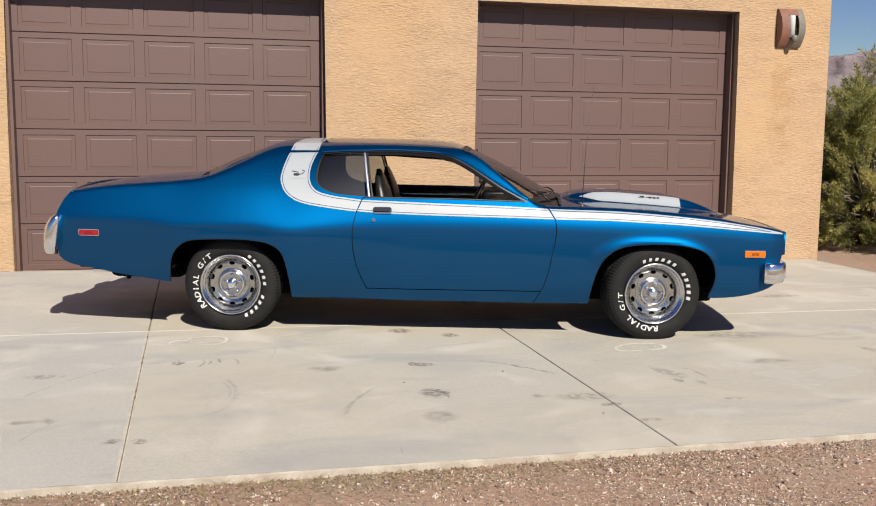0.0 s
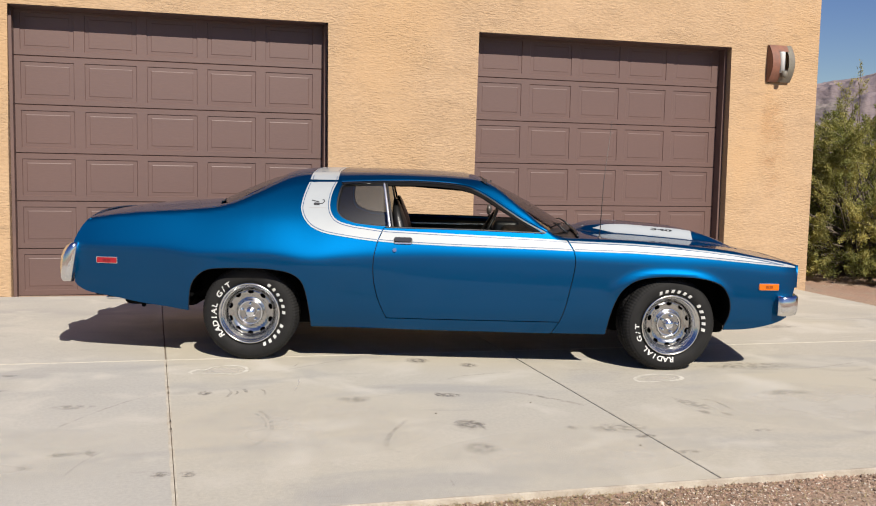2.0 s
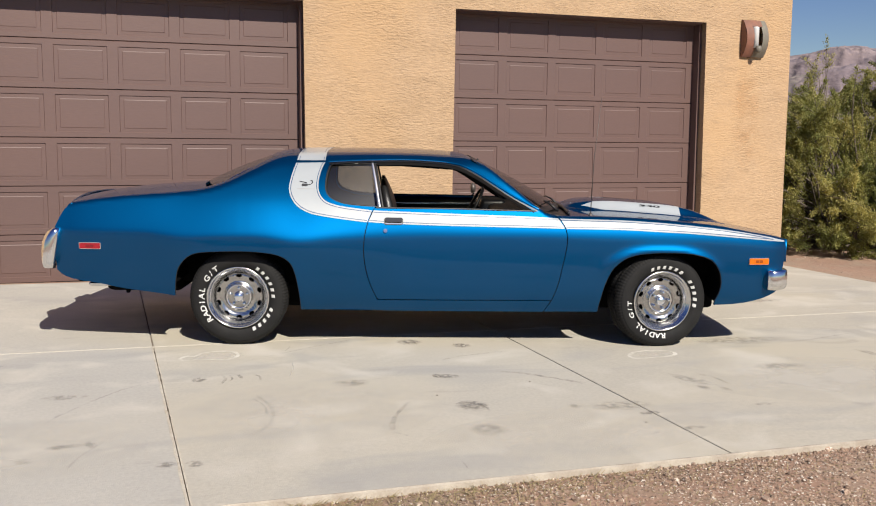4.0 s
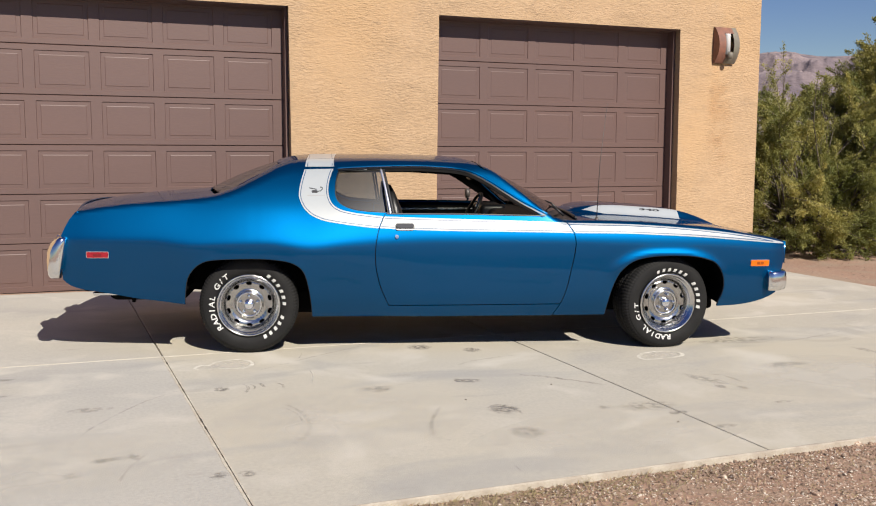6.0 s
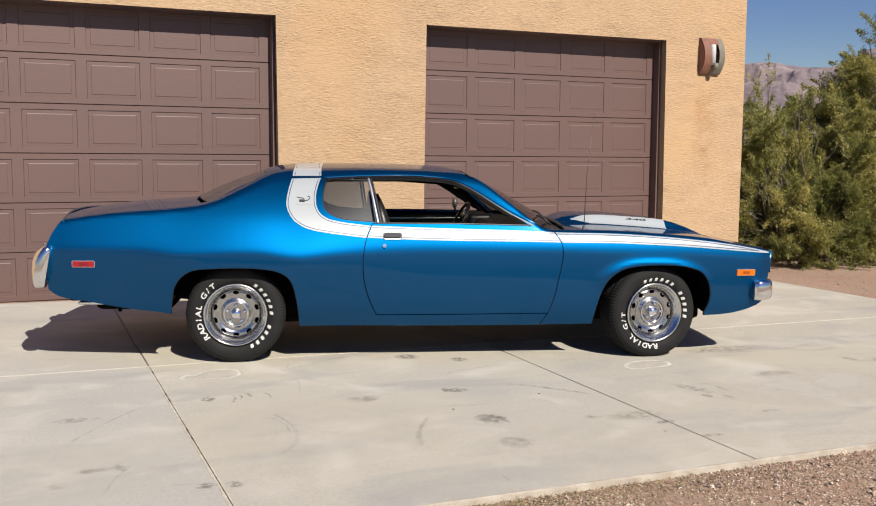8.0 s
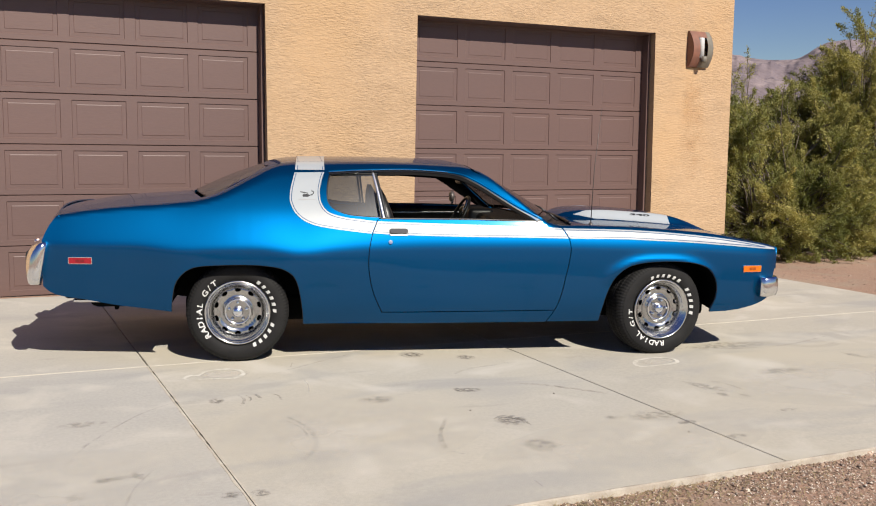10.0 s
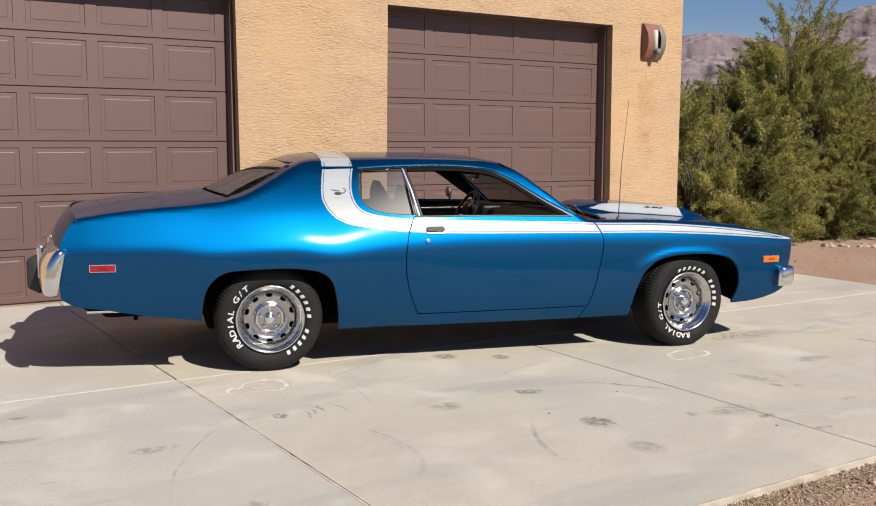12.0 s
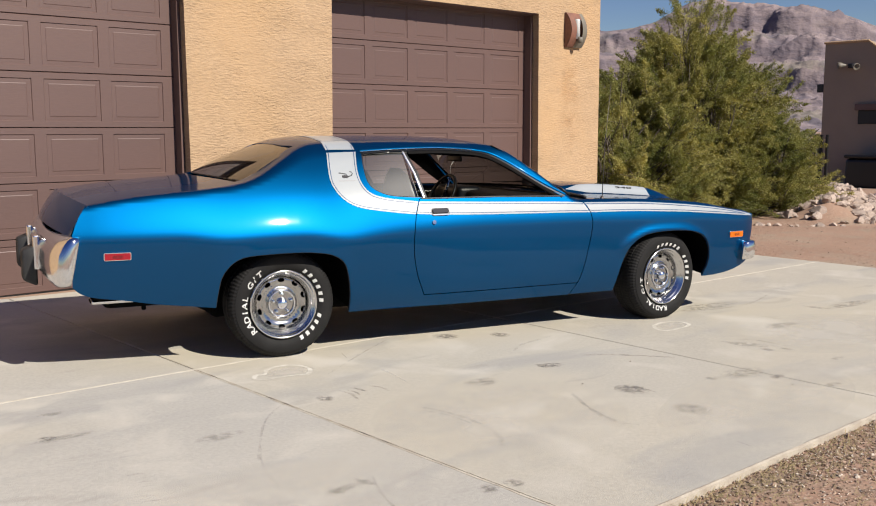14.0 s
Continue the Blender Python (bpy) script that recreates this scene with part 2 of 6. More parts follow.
def tube(bm, points, radius, sides=8, cap=True):
    """A tube along points; radius is one number or one for each point."""
    pts = [Vector(p) for p in points]
    rs = radius if isinstance(radius, (list, tuple)) else [radius] * len(pts)
    rings, up = [], None
    for i, p in enumerate(pts):
        d = (pts[min(i + 1, len(pts) - 1)] - pts[max(i - 1, 0)]).normalized()
        if up is None:
            up = d.orthogonal().normalized()
        up = (up - d * up.dot(d)).normalized()
        side = d.cross(up)
        rings.append([bm.verts.new(p + rs[i] * (math.cos(2 * math.pi * k / sides) * up + math.sin(2 * math.pi * k / sides) * side)) for k in range(sides)])
    for a, b in zip(rings, rings[1:]):
        for k in range(sides):
            bm.faces.new((a[k], a[(k + 1) % sides], b[(k + 1) % sides], b[k]))
    if cap:
        bm.faces.new(rings[0][::-1])
        bm.faces.new(rings[-1])


def lathe(bm, profile, seg=64, axis="Y", jitter=None):
    """Turns a profile of (radius, offset along the axis) round that axis."""
    rings = []
    for k in range(seg):
        a = 2 * math.pi * k / seg
        ring = []
        for i, (r, o) in enumerate(profile):
            rr = r + (jitter(k, i) if jitter else 0)
            ring.append(bm.verts.new((rr * math.cos(a), o, rr * math.sin(a)) if axis == "Y" else (rr * math.cos(a), rr * math.sin(a), o)))
        rings.append(ring)
    for k in range(seg):
        a, b = rings[k], rings[(k + 1) % seg]
        for i in range(len(profile) - 1):
            bm.faces.new((a[i], a[i + 1], b[i + 1], b[i]))


def curve(points):
    """A smooth function through (x, value) pairs: monotone cubic."""
    xs = np.array([p[0] for p in points], float)
    ys = np.array([p[1] for p in points], float)
    h = np.diff(xs)
    d = np.diff(ys) / h
    m = np.zeros(len(xs))
    m[0], m[-1] = d[0], d[-1]
    for i in range(1, len(xs) - 1):
        if d[i - 1] * d[i] > 0:
            w1, w2 = 2 * h[i] + h[i - 1], h[i] + 2 * h[i - 1]
            m[i] = (w1 + w2) / (w1 / d[i - 1] + w2 / d[i])

    def f(x):
        if x <= xs[0]:
            return float(ys[0])
        if x >= xs[-1]:
            return float(ys[-1])
        i = int(np.searchsorted(xs, x) - 1)
        t = (x - xs[i]) / h[i]
        return float((1 + 2 * t) * (1 - t) ** 2 * ys[i] + t * (1 - t) ** 2 * h[i] * m[i] + t * t * (3 - 2 * t) * ys[i + 1] + t * t * (t - 1) * h[i] * m[i + 1])
    return f


# ---- the setting ----
def zg(x):
    """The driveway falls gently towards +x."""
    return 0.012 - 0.008 * x


WALL_Y, DOOR_Y, CORNER_X = 9.853, 10.083, 7.073
OPENINGS = [(-1.911, 1.166), (2.766, 5.896)]
HEAD_Z = 2.834
EDGE_Y, JOINT_Y, SLAB_RIGHT = 3.69, 6.66, 6.95


def build_ground():
    bm = bmesh.new()
    xs = [-3000, -300, -40, -12, -6, -3, 0, 3, 6, 7, 9, 12, 16, 25, 60, 300, 3000]
    ys = [-3000, -300, -40, -6, 0, 2, 3, 3.6, 5, 7, 9, 11, 13, 16, 25, 60, 300, 3000]
    rnd = random.Random(3)
    grid = [[bm.verts.new((x, y, (zg(max(-4, min(9, x))) - 0.026) + (rnd.uniform(-0.004, 0.004) if abs(x) < 20 and abs(y) < 20 else 0))) for y in ys] for x in xs]
    for i in range(len(xs) - 1):
        for j in range(len(ys) - 1):
            bm.faces.new((grid[i][j], grid[i + 1][j], grid[i + 1][j + 1], grid[i][j + 1]))
    tagged(part("ground", bm, M_DIRT), "reddish desert dirt ground running to the horizon", "ground", kind="structure")


def slant(y):
    """One of the joints runs a little askew."""
    return 0.06 - 0.0215 * (y - 3.9)


def build_pavement():
    pave = thing("pavement", "pale grey concrete driveway slabs with scuffs and tyre marks", "driveway", kind="structure")
    bed = bmesh.new()
    x0, x1, y0, y1 = -9.0, SLAB_RIGHT - 0.03, EDGE_Y + 0.03, WALL_Y - 0.002
    vs = [bed.verts.new((x, y, zg(x) + dz)) for dz in (-0.2, -0.012) for x, y in ((x0, y0), (x1, y0), (x1, y1), (x0, y1))]
    for f in ((3, 2, 1, 0), (4, 5, 6, 7), (0, 1, 5, 4), (1, 2, 6, 5), (2, 3, 7, 6), (3, 0, 4, 7)):
        bed.faces.new([vs[i] for i in f])
    part("bed", bed, M_JOINT_DARK, pave)
    for row, (ya, yb) in enumerate(((EDGE_Y, JOINT_Y), (JOINT_Y, WALL_Y - 0.004))):
        cuts = [-9.0, -5.4, -2.95, -0.45, 2.0, SLAB_RIGHT]
        for xa, xb in zip(cuts, cuts[1:]):
            bm = bmesh.new()
            g = 0.004
            box(bm, xa + g, xb - g, ya + g, yb - g, -0.18, 0.0, bevel=0.006, seg=2)
            for v in bm.verts:
                u = (v.co.x - xa) / (xb - xa)
                v.co.x += slant(v.co.y) * (u if xb == -0.45 else 1 - u if xa == -0.45 else 0)
                v.co.z += zg(v.co.x)
            part("slab", bm, M_CONCRETE_WARM if xa >= 2.0 else M_CONCRETE_MID if xa >= -0.45 else M_CONCRETE, pave)
    bm = bmesh.new()
    box(bm, -9, SLAB_RIGHT, JOINT_Y - 0.009, JOINT_Y + 0.009, -0.03, 0.0012)
    for v in bm.verts:
        v.co.z += zg(v.co.x)
    part("joint", bm, M_JOINT_PALE, pave, "pale sand-filled joint")
    for side, (da, db) in enumerate(((-0.014, -0.0015), (0.0025, 0.011))):
        bm = bmesh.new()
        rows = []
        for k in range(61):
            y = EDGE_Y + 0.006 + (JOINT_Y - EDGE_Y - 0.02) * k / 60
            x = -0.45 + slant(y)
            wa, wb = (0.006 * noise.noise(Vector((y * 7, side * 9, q))) for q in (1, 5))
            hole = 0.004 if noise.noise(Vector((y * 19, 3, 3))) > 0.42 else 0.0
            rows.append([bm.verts.new((x + o, y, zg(x) + h)) for o, h in ((da + (wa if side == 0 else hole), -0.012), (da + (wa if side == 0 else hole), 0.0016), (db + (wb if side else -hole), 0.0016), (db + (wb if side else -hole), -0.012))])
        for a, b in zip(rows, rows[1:]):
            for j in range(3):
                bm.faces.new((a[j], a[j + 1], b[j + 1], b[j]))
        bmesh.ops.recalc_face_normals(bm, faces=bm.faces)
        part("joint", bm, M_JOINT, pave, "pale crumbling joint filler")
    # a ragged lip of mortar along the open edge
    bm = bmesh.new()
    rows = []
    for k in range(281):
        x = -7.0 + (SLAB_RIGHT + 7.0) * k / 280
        a, b = (noise.noise(Vector((x * 6, q, 0))) + 0.5 * noise.noise(Vector((x * 23, q, 4))) for q in (2, 7))
        rows.append([bm.verts.new((x, y, zg(x) + h)) for y, h in ((EDGE_Y - 0.010 + 0.008 * a, -0.03), (EDGE_Y - 0.006 + 0.008 * a, -0.003 + 0.003 * b), (EDGE_Y + 0.003, 0.0026), (EDGE_Y + 0.011 + 0.010 * b, 0.0012))])
    for a, b in zip(rows, rows[1:]):
        for j in range(3):
            bm.faces.new((a[j], b[j], b[j + 1], a[j + 1]))
    part("edge_lip", bm, M_EDGE, pave, "pale ragged mortar lip")


def build_garage():
    z0, z1, back = -0.3, 4.3, WALL_Y + 7.5
    thick = 0.30
    bm = bmesh.new()
    # one skin with two openings, with a softened arris
    outline = [(-9.0, z0), (OPENINGS[0][0], z0), (OPENINGS[0][0], HEAD_Z), (OPENINGS[0][1], HEAD_Z), (OPENINGS[0][1], z0), (OPENINGS[1][0], z0),
               (OPENINGS[1][0], HEAD_Z), (OPENINGS[1][1], HEAD_Z), (OPENINGS[1][1], z0), (CORNER_X, z0), (CORNER_X, z1), (-9.0, z1)]
    front = [bm.verts.new((x, WALL_Y, z)) for x, z in outline]
    rear = [bm.verts.new((x, WALL_Y + thick, z)) for x, z in outline]
    ff = bm.faces.new(front)
    bm.faces.new(rear[::-1])
    n = len(outline)
    for i in range(n):
        bm.faces.new((front[(i + 1) % n], front[i], rear[i], rear[(i + 1) % n]))
    bmesh.ops.bevel(bm, geom=list(ff.edges), offset=0.018, segments=3, profile=0.5, affect="EDGES")
    bmesh.ops.triangulate(bm, faces=[f for f in bm.faces if len(f.verts) > 4])
    tagged(part("wall_south", bm, M_STUCCO), "tan hand-trowelled stucco garage wall with two door openings", "wall", kind="structure")
    for name, a in (("wall_east", (CORNER_X - 0.3, CORNER_X - 0.003, WALL_Y + thick, back, z0, z1)), ("wall_west", (-9, -8.7, WALL_Y + thick, back, z0, z1)),
                    ("wall_north", (-8.7, CORNER_X - 0.3, back - 0.3, back, z0, z1)), ("roof", (-8.7, CORNER_X - 0.3, WALL_Y + thick, back - 0.3, z1 - 0.4, z1 - 0.2))):
        tagged(part(name, box_bm(*a), M_STUCCO), "plain tan stucco " + ("flat roof" if name == "roof" else "garage wall"), "roof" if name == "roof" else "wall", kind="structure")
    for k, (xa, xb) in enumerate(OPENINGS):
        bm = bmesh.new()
        for x, s in ((xa, 1), (xb, -1)):
            box(bm, *sorted((x + s * 0.002, x + s * 0.035)), WALL_Y + 0.11, DOOR_Y + 0.05, -0.06, HEAD_Z - 0.002, bevel=0.003, seg=1)
        box(bm, xa + 0.035, xb - 0.035, WALL_Y + 0.02, DOOR_Y + 0.05, HEAD_Z - 0.03, HEAD_Z - 0.002, bevel=0.003, seg=1)
        tagged(part("trim", bm, M_JAMB), "dark brown painted door frame lining", "door frame", kind="structure")
        build_door(xa + 0.035, xb - 0.035, 0.026 if k == 0 else 0.012)


def build_door(xa, xb, shift):
    """A sectional overhead door: six sections of five raised panels."""
    door = thing("garage_door", "closed brown sectional garage door with raised panels", "garage door", group="garage doors")
    zb, sec = 0.0, 0.4725
    for r in range(6):
        z = zb + r * sec
        bm = bmesh.new()
        w = xb - xa
        pitch = (w - 0.06) / 5
        pw, ph = pitch - 0.098, 0.362
        zc = z + sec / 2
        # front skin: a grid of cuts round each pressed panel
        xs = [xa]
        for c in range(5):
            cx = xa + 0.03 - shift + pitch * (c + 0.5)
            xs += [cx - pw / 2, cx - pw / 2 + 0.005, cx - pw / 2 + 0.040, cx - pw / 2 + 0.046, cx + pw / 2 - 0.046, cx + pw / 2 - 0.040, cx + pw / 2 - 0.005, cx + pw / 2]
        xs.append(xb)
        zs = [z + 0.002, z + 0.007, zc - ph / 2, zc - ph / 2 + 0.006, zc - ph / 2 + 0.040, zc - ph / 2 + 0.046, zc + ph / 2 - 0.046, zc + ph / 2 - 0.040, zc + ph / 2 - 0.005, zc + ph / 2, z + sec - 0.007, z + sec - 0.002]

        def depth(i, j):
            if j in (0, len(zs) - 1):
                return 0.006
            if i == 0 or i == len(xs) - 1:
                return 0.0
            a = min((i - 1) % 8, 7 - (i - 1) % 8)
            b = min(j - 2, len(zs) - 3 - j)
            return (0.0, 0.008, 0.0075, 0.0045)[max(0, min(a, b, 3))] if min(a, b) >= 0 else 0.0
        grid = [[bm.verts.new((x, DOOR_Y + depth(i, j), zz)) for j, zz in enumerate(zs)] for i, x in enumerate(xs)]
        for i in range(len(xs) - 1):
            for j in range(len(zs) - 1):
                bm.faces.new((grid[i][j], grid[i + 1][j], grid[i + 1][j + 1], grid[i][j + 1]))
        backs = [bm.verts.new((x, DOOR_Y + 0.045, zz)) for x, zz in ((xa, zs[0]), (xb, zs[0]), (xb, zs[-1]), (xa, zs[-1]))]
        bm.faces.new(backs[::-1])
        part("section", bm, M_DOOR, door)
    part("backing", box_bm(xa, xb, DOOR_Y + 0.046, DOOR_Y + 0.06, zb, zb + 6 * sec), M_DARK, door)
    part("bottom_seal", box_bm(xa, xb, DOOR_Y + 0.004, DOOR_Y + 0.04, zb - 0.012, zb + 0.002), M_BLACK, door)


build_ground()
build_pavement()
build_garage()


# ---- the car: x ahead from the rear axle, y to its left, z up from the concrete ----
from mathutils import geometry

CAR = pose(0.338, 7.451, 0.0095, 0, 0.40, -14.97)
car = thing("car", "blue metallic two-door muscle coupe with white stripes on concrete driveway", "car", m=CAR)


def eased(points, end=9.0, wide=0.18):
    """A curve through the points with its knees rounded off."""
    f = curve(points)
    xs = np.arange(points[0][0], points[-1][0] + 0.03, 0.06)
    return curve([(x, f(x) if x > end else float(np.mean([f(x + d) for d in np.linspace(-wide, wide, 13)]))) for x in xs])


Z_TOP = curve([(-1.25, 0.938), (-1.10, 0.962), (-0.95, 0.988), (-0.76, 1.011), (-0.435, 1.037), (-0.25, 1.059), (-0.16, 1.083), (-0.07, 1.123), (0.0, 1.162), (0.1, 1.218), (0.2, 1.272), (0.28, 1.299), (0.36, 1.309), (0.46, 1.313), (0.6, 1.316), (0.9, 1.319), (1.2, 1.316), (1.45, 1.305), (1.58, 1.286), (1.66, 1.255), (1.85, 1.115), (2.05, 0.957), (2.10, 0.925), (2.17, 0.907), (2.4, 0.905), (2.615, 0.901), (2.947, 0.882), (3.279, 0.852), (3.529, 0.808), (3.712, 0.778), (3.80, 0.752)])
ROLL = curve([(-1.2, 0.025), (-1.0, 0.028), (-0.2, 0.036), (0.0, 0.06), (0.3, 0.10), (0.6, 0.14), (1.4, 0.14), (1.6, 0.06), (1.75, 0.035), (2.05, 0.03), (2.2, 0.045), (3.2, 0.045), (3.8, 0.03)])
W_MAX = eased([(-1.30, 0.932), (-1.15, 0.952), (-0.85, 0.973), (-0.5, 0.987), (-0.2, 1.000), (0.05, 1.007), (0.30, 1.000), (0.6, 0.977), (1.0, 0.953), (1.8, 0.942), (2.4, 0.942), (2.9, 0.948), (3.4, 0.942), (3.65, 0.925), (3.75, 0.900), (3.80, 0.875)], 3.3)
Z_MAX = eased([(-1.2, 0.775), (-0.62, 0.770), (-0.36, 0.738), (-0.15, 0.745), (0.05, 0.750), (0.2, 0.742), (0.40, 0.706), (0.55, 0.720), (0.75, 0.733), (1.0, 0.742), (1.3, 0.748), (2.0, 0.748), (2.6, 0.735), (3.2, 0.720), (3.8, 0.67)], wide=0.10)
Z_BASE = eased([(-1.2, 0.775), (-0.6, 0.767), (0.0, 0.750), (0.4, 0.736), (0.75, 0.736), (1.0, 0.742), (1.3, 0.748), (2.0, 0.748), (2.6, 0.735), (3.2, 0.720), (3.8, 0.67)])
CREASE = eased([(-1.2, 0.03), (0.2, 0.032), (0.5, 0.045), (0.9, 0.065), (1.3, 0.08), (2.2, 0.082), (2.6, 0.09), (3.2, 0.11), (3.8, 0.15)])
LOWER = eased([(-1.2, 0.11), (0.3, 0.11), (0.9, 0.06), (1.4, 0.035), (2.4, 0.035), (3.8, 0.05)])
UPPER = eased([(-1.2, 0.38), (0.3, 0.40), (0.8, 0.43), (1.2, 0.46), (3.0, 0.46), (3.8, 0.46)])
BULGE_IN = eased([(-1.2, 0.30), (0.2, 0.38), (0.7, 0.15), (1.0, 0.0), (3.8, 0.0)])
REAR_ARCH = [(-0.414, 0.345), (-0.411, 0.40), (-0.391, 0.519), (-0.349, 0.588), (-0.295, 0.629), (-0.23, 0.647), (-0.10, 0.654), (0.016, 0.656), (0.11, 0.654), (0.19, 0.647), (0.282, 0.630), (0.357, 0.583), (0.393, 0.50), (0.417, 0.36), (0.425, 0.248)]
FRONT_ARCH = [(3.284, 0.297), (3.290, 0.331), (3.311, 0.385), (3.320, 0.454), (3.306, 0.524), (3.270, 0.588), (3.224, 0.626), (3.132, 0.654), (3.027, 0.664), (2.889, 0.665), (2.75, 0.655), (2.65, 0.629), (2.585, 0.583), (2.541, 0.527), (2.499, 0.423), (2.474, 0.305), (2.467, 0.244)]


def soft(t, r):
    return math.sqrt(t * t + r * r) - r


def ramp_up(t, r):
    """Zero below, slope one above, with a rounded knee."""
    return 0.5 * (t + math.sqrt(t * t + r * r))


def arch_gap(x, z, cx, cz, rx, rz):
    return ((abs((x - cx) / rx) ** 2.7 + abs((z - cz) / rz) ** 2.7) ** (1 / 2.7) - 1) * min(rx, rz)


def side_width(x, z):
    """Half the body's width at a station and height, from sill to roof rail."""
    t, r = z - Z_MAX(x), CREASE(x)
    w = W_MAX(x) + UPPER(x) * (Z_BASE(x) - Z_MAX(x))
    if t > 0:
        w -= UPPER(x) * soft(t, r) + BULGE_IN(x) * t * t
    else:
        w -= (LOWER(x) + 0.10 * ramp_up(0.45 - z, 0.1)) * soft(t, r) + (0.20 - 0.12 * max(0.0, min(1.0, (x - 0.4) / 0.7)) ** 2) * t * t + 0.9 * ramp_up(0.40 - z, 0.06) ** 2
    w -= 0.14 * (ramp_up(z - 0.99, 0.05) - 0.0006) + 0.22 * (ramp_up(z - 1.13, 0.08) - 0.0015)
    for cx, cz, rx, rz, k in ((2.895, 0.29, 0.425, 0.378, 0.017), (0.01, 0.30, 0.42, 0.36, 0.004)):
        d = arch_gap(x, z, cx, cz, rx, rz)
        if -0.2 < d < 0.3:
            if cx > 1:
                u = max(0.0, min(1.0, (z - 0.47) / 0.16))
                k *= u * u * (3 - 2 * u)
            w += k * math.exp(-((d - 0.002) / (0.036 if cx > 1 else 0.05)) ** 2)
    return w


def skin(x, s):
    """The body side at station x and girth s: s is the height up to the shoulder, then runs on over the rounded edge."""
    r = ROLL(x)
    zr = Z_TOP(x) - r
    if s <= zr:
        return Vector((x, -side_width(x, s), s))
    a = min((s - zr) / r, 1.50)
    z = zr + r * math.sin(a)
    return Vector((x, -(side_width(x, z) - r * (1 - math.cos(a))), z))


def s_top(x, angle=1.42):
    return Z_TOP(x) - ROLL(x) + ROLL(x) * angle


def normal_of(f, u, v, e=0.004):
    n = (f(u + e, v) - f(u - e, v)).cross(f(u, v + e) - f(u, v - e))
    return n.normalized() if n.length > 1e-12 else Vector((0, 0, 1))


def dense(outline, step):
    pts = []
    n = len(outline)
    for i in range(n):
        a, b = Vector(outline[i]), Vector(outline[(i + 1) % n])
        k = max(1, int((b - a).length / step))
        pts += [tuple(a.lerp(b, j / k)) for j in range(k)]
    return pts


def smooth_line(pts, per=6):
    """Catmull-Rom through the points."""
    out = []
    p = [Vector(q) for q in pts]
    for i in range(len(p) - 1):
        a, b, c, d = p[max(i - 1, 0)], p[i], p[i + 1], p[min(i + 2, len(p) - 1)]
        for j in range(per):
            t = j / per
            out.append(tuple(0.5 * ((2 * b) + (c - a) * t + (2 * a - 5 * b + 4 * c - d) * t * t + (3 * b - a - 3 * c + d) * t ** 3)))
    out.append(tuple(p[-1]))
    return out


_FILLED = {}


def fill(outline, step=0.03, edge=None, holes=()):
    """Triangles of a region of the u, v plane, with a regular grid inside."""
    key = (tuple(map(tuple, outline)), step, edge, len(holes))
    if key in _FILLED:
        return _FILLED[key]
    loops = [dense(outline, edge or step)] + [dense(h, edge or step) for h in holes]
    verts, edges = [], []
    for lp in loops:
        k = len(verts)
        verts += [Vector(p) for p in lp]
        edges += [(k + i, k + (i + 1) % len(lp)) for i in range(len(lp))]
    us, vs = [p[0] for p in loops[0]], [p[1] for p in loops[0]]
    flat = [[(np.array(lp), np.roll(np.array(lp), -1, axis=0)) for lp in loops]][0]

    def inside(p):
        c = False
        for a, b in flat:
            cond = (a[:, 1] > p[1]) != (b[:, 1] > p[1])
            with np.errstate(divide="ignore", invalid="ignore"):
                xi = (b[:, 0] - a[:, 0]) * (p[1] - a[:, 1]) / (b[:, 1] - a[:, 1]) + a[:, 0]
            c ^= bool(np.count_nonzero(cond & (p[0] < xi)) % 2)
        return c

    def near(p):
        for a, b in flat:
            d = b - a
            t = np.clip(((p - a) * d).sum(1) / np.maximum((d * d).sum(1), 1e-12), 0, 1)
            if np.min(np.hypot(*(a + d * t[:, None] - p).T)) < step * 0.35:
                return True
        return False
    for i in range(int((max(us) - min(us)) / step) + 1):
        for j in range(int((max(vs) - min(vs)) / step) + 1):
            p = np.array((min(us) + (i + 0.5) * step, min(vs) + (j + 0.5) * step))
            if inside(p) and not near(p):
                verts.append(Vector(p))
    v, _, faces, *_ = geometry.delaunay_2d_cdt(verts, edges, [], 0, 1e-6)
    keep = [f for f in faces if inside(np.array(sum((v[i] for i in f), Vector((0, 0))) / len(f)))]
    rim = {}
    for f in keep:
        for i in range(len(f)):
            a, b = f[i], f[(i + 1) % len(f)]
            rim[(a, b)] = rim.get((a, b), 0) + 1
    rim = [e for e in rim if (e[1], e[0]) not in rim]
    _FILLED[key] = ([tuple(p) for p in v], keep, rim)
    return _FILLED[key]


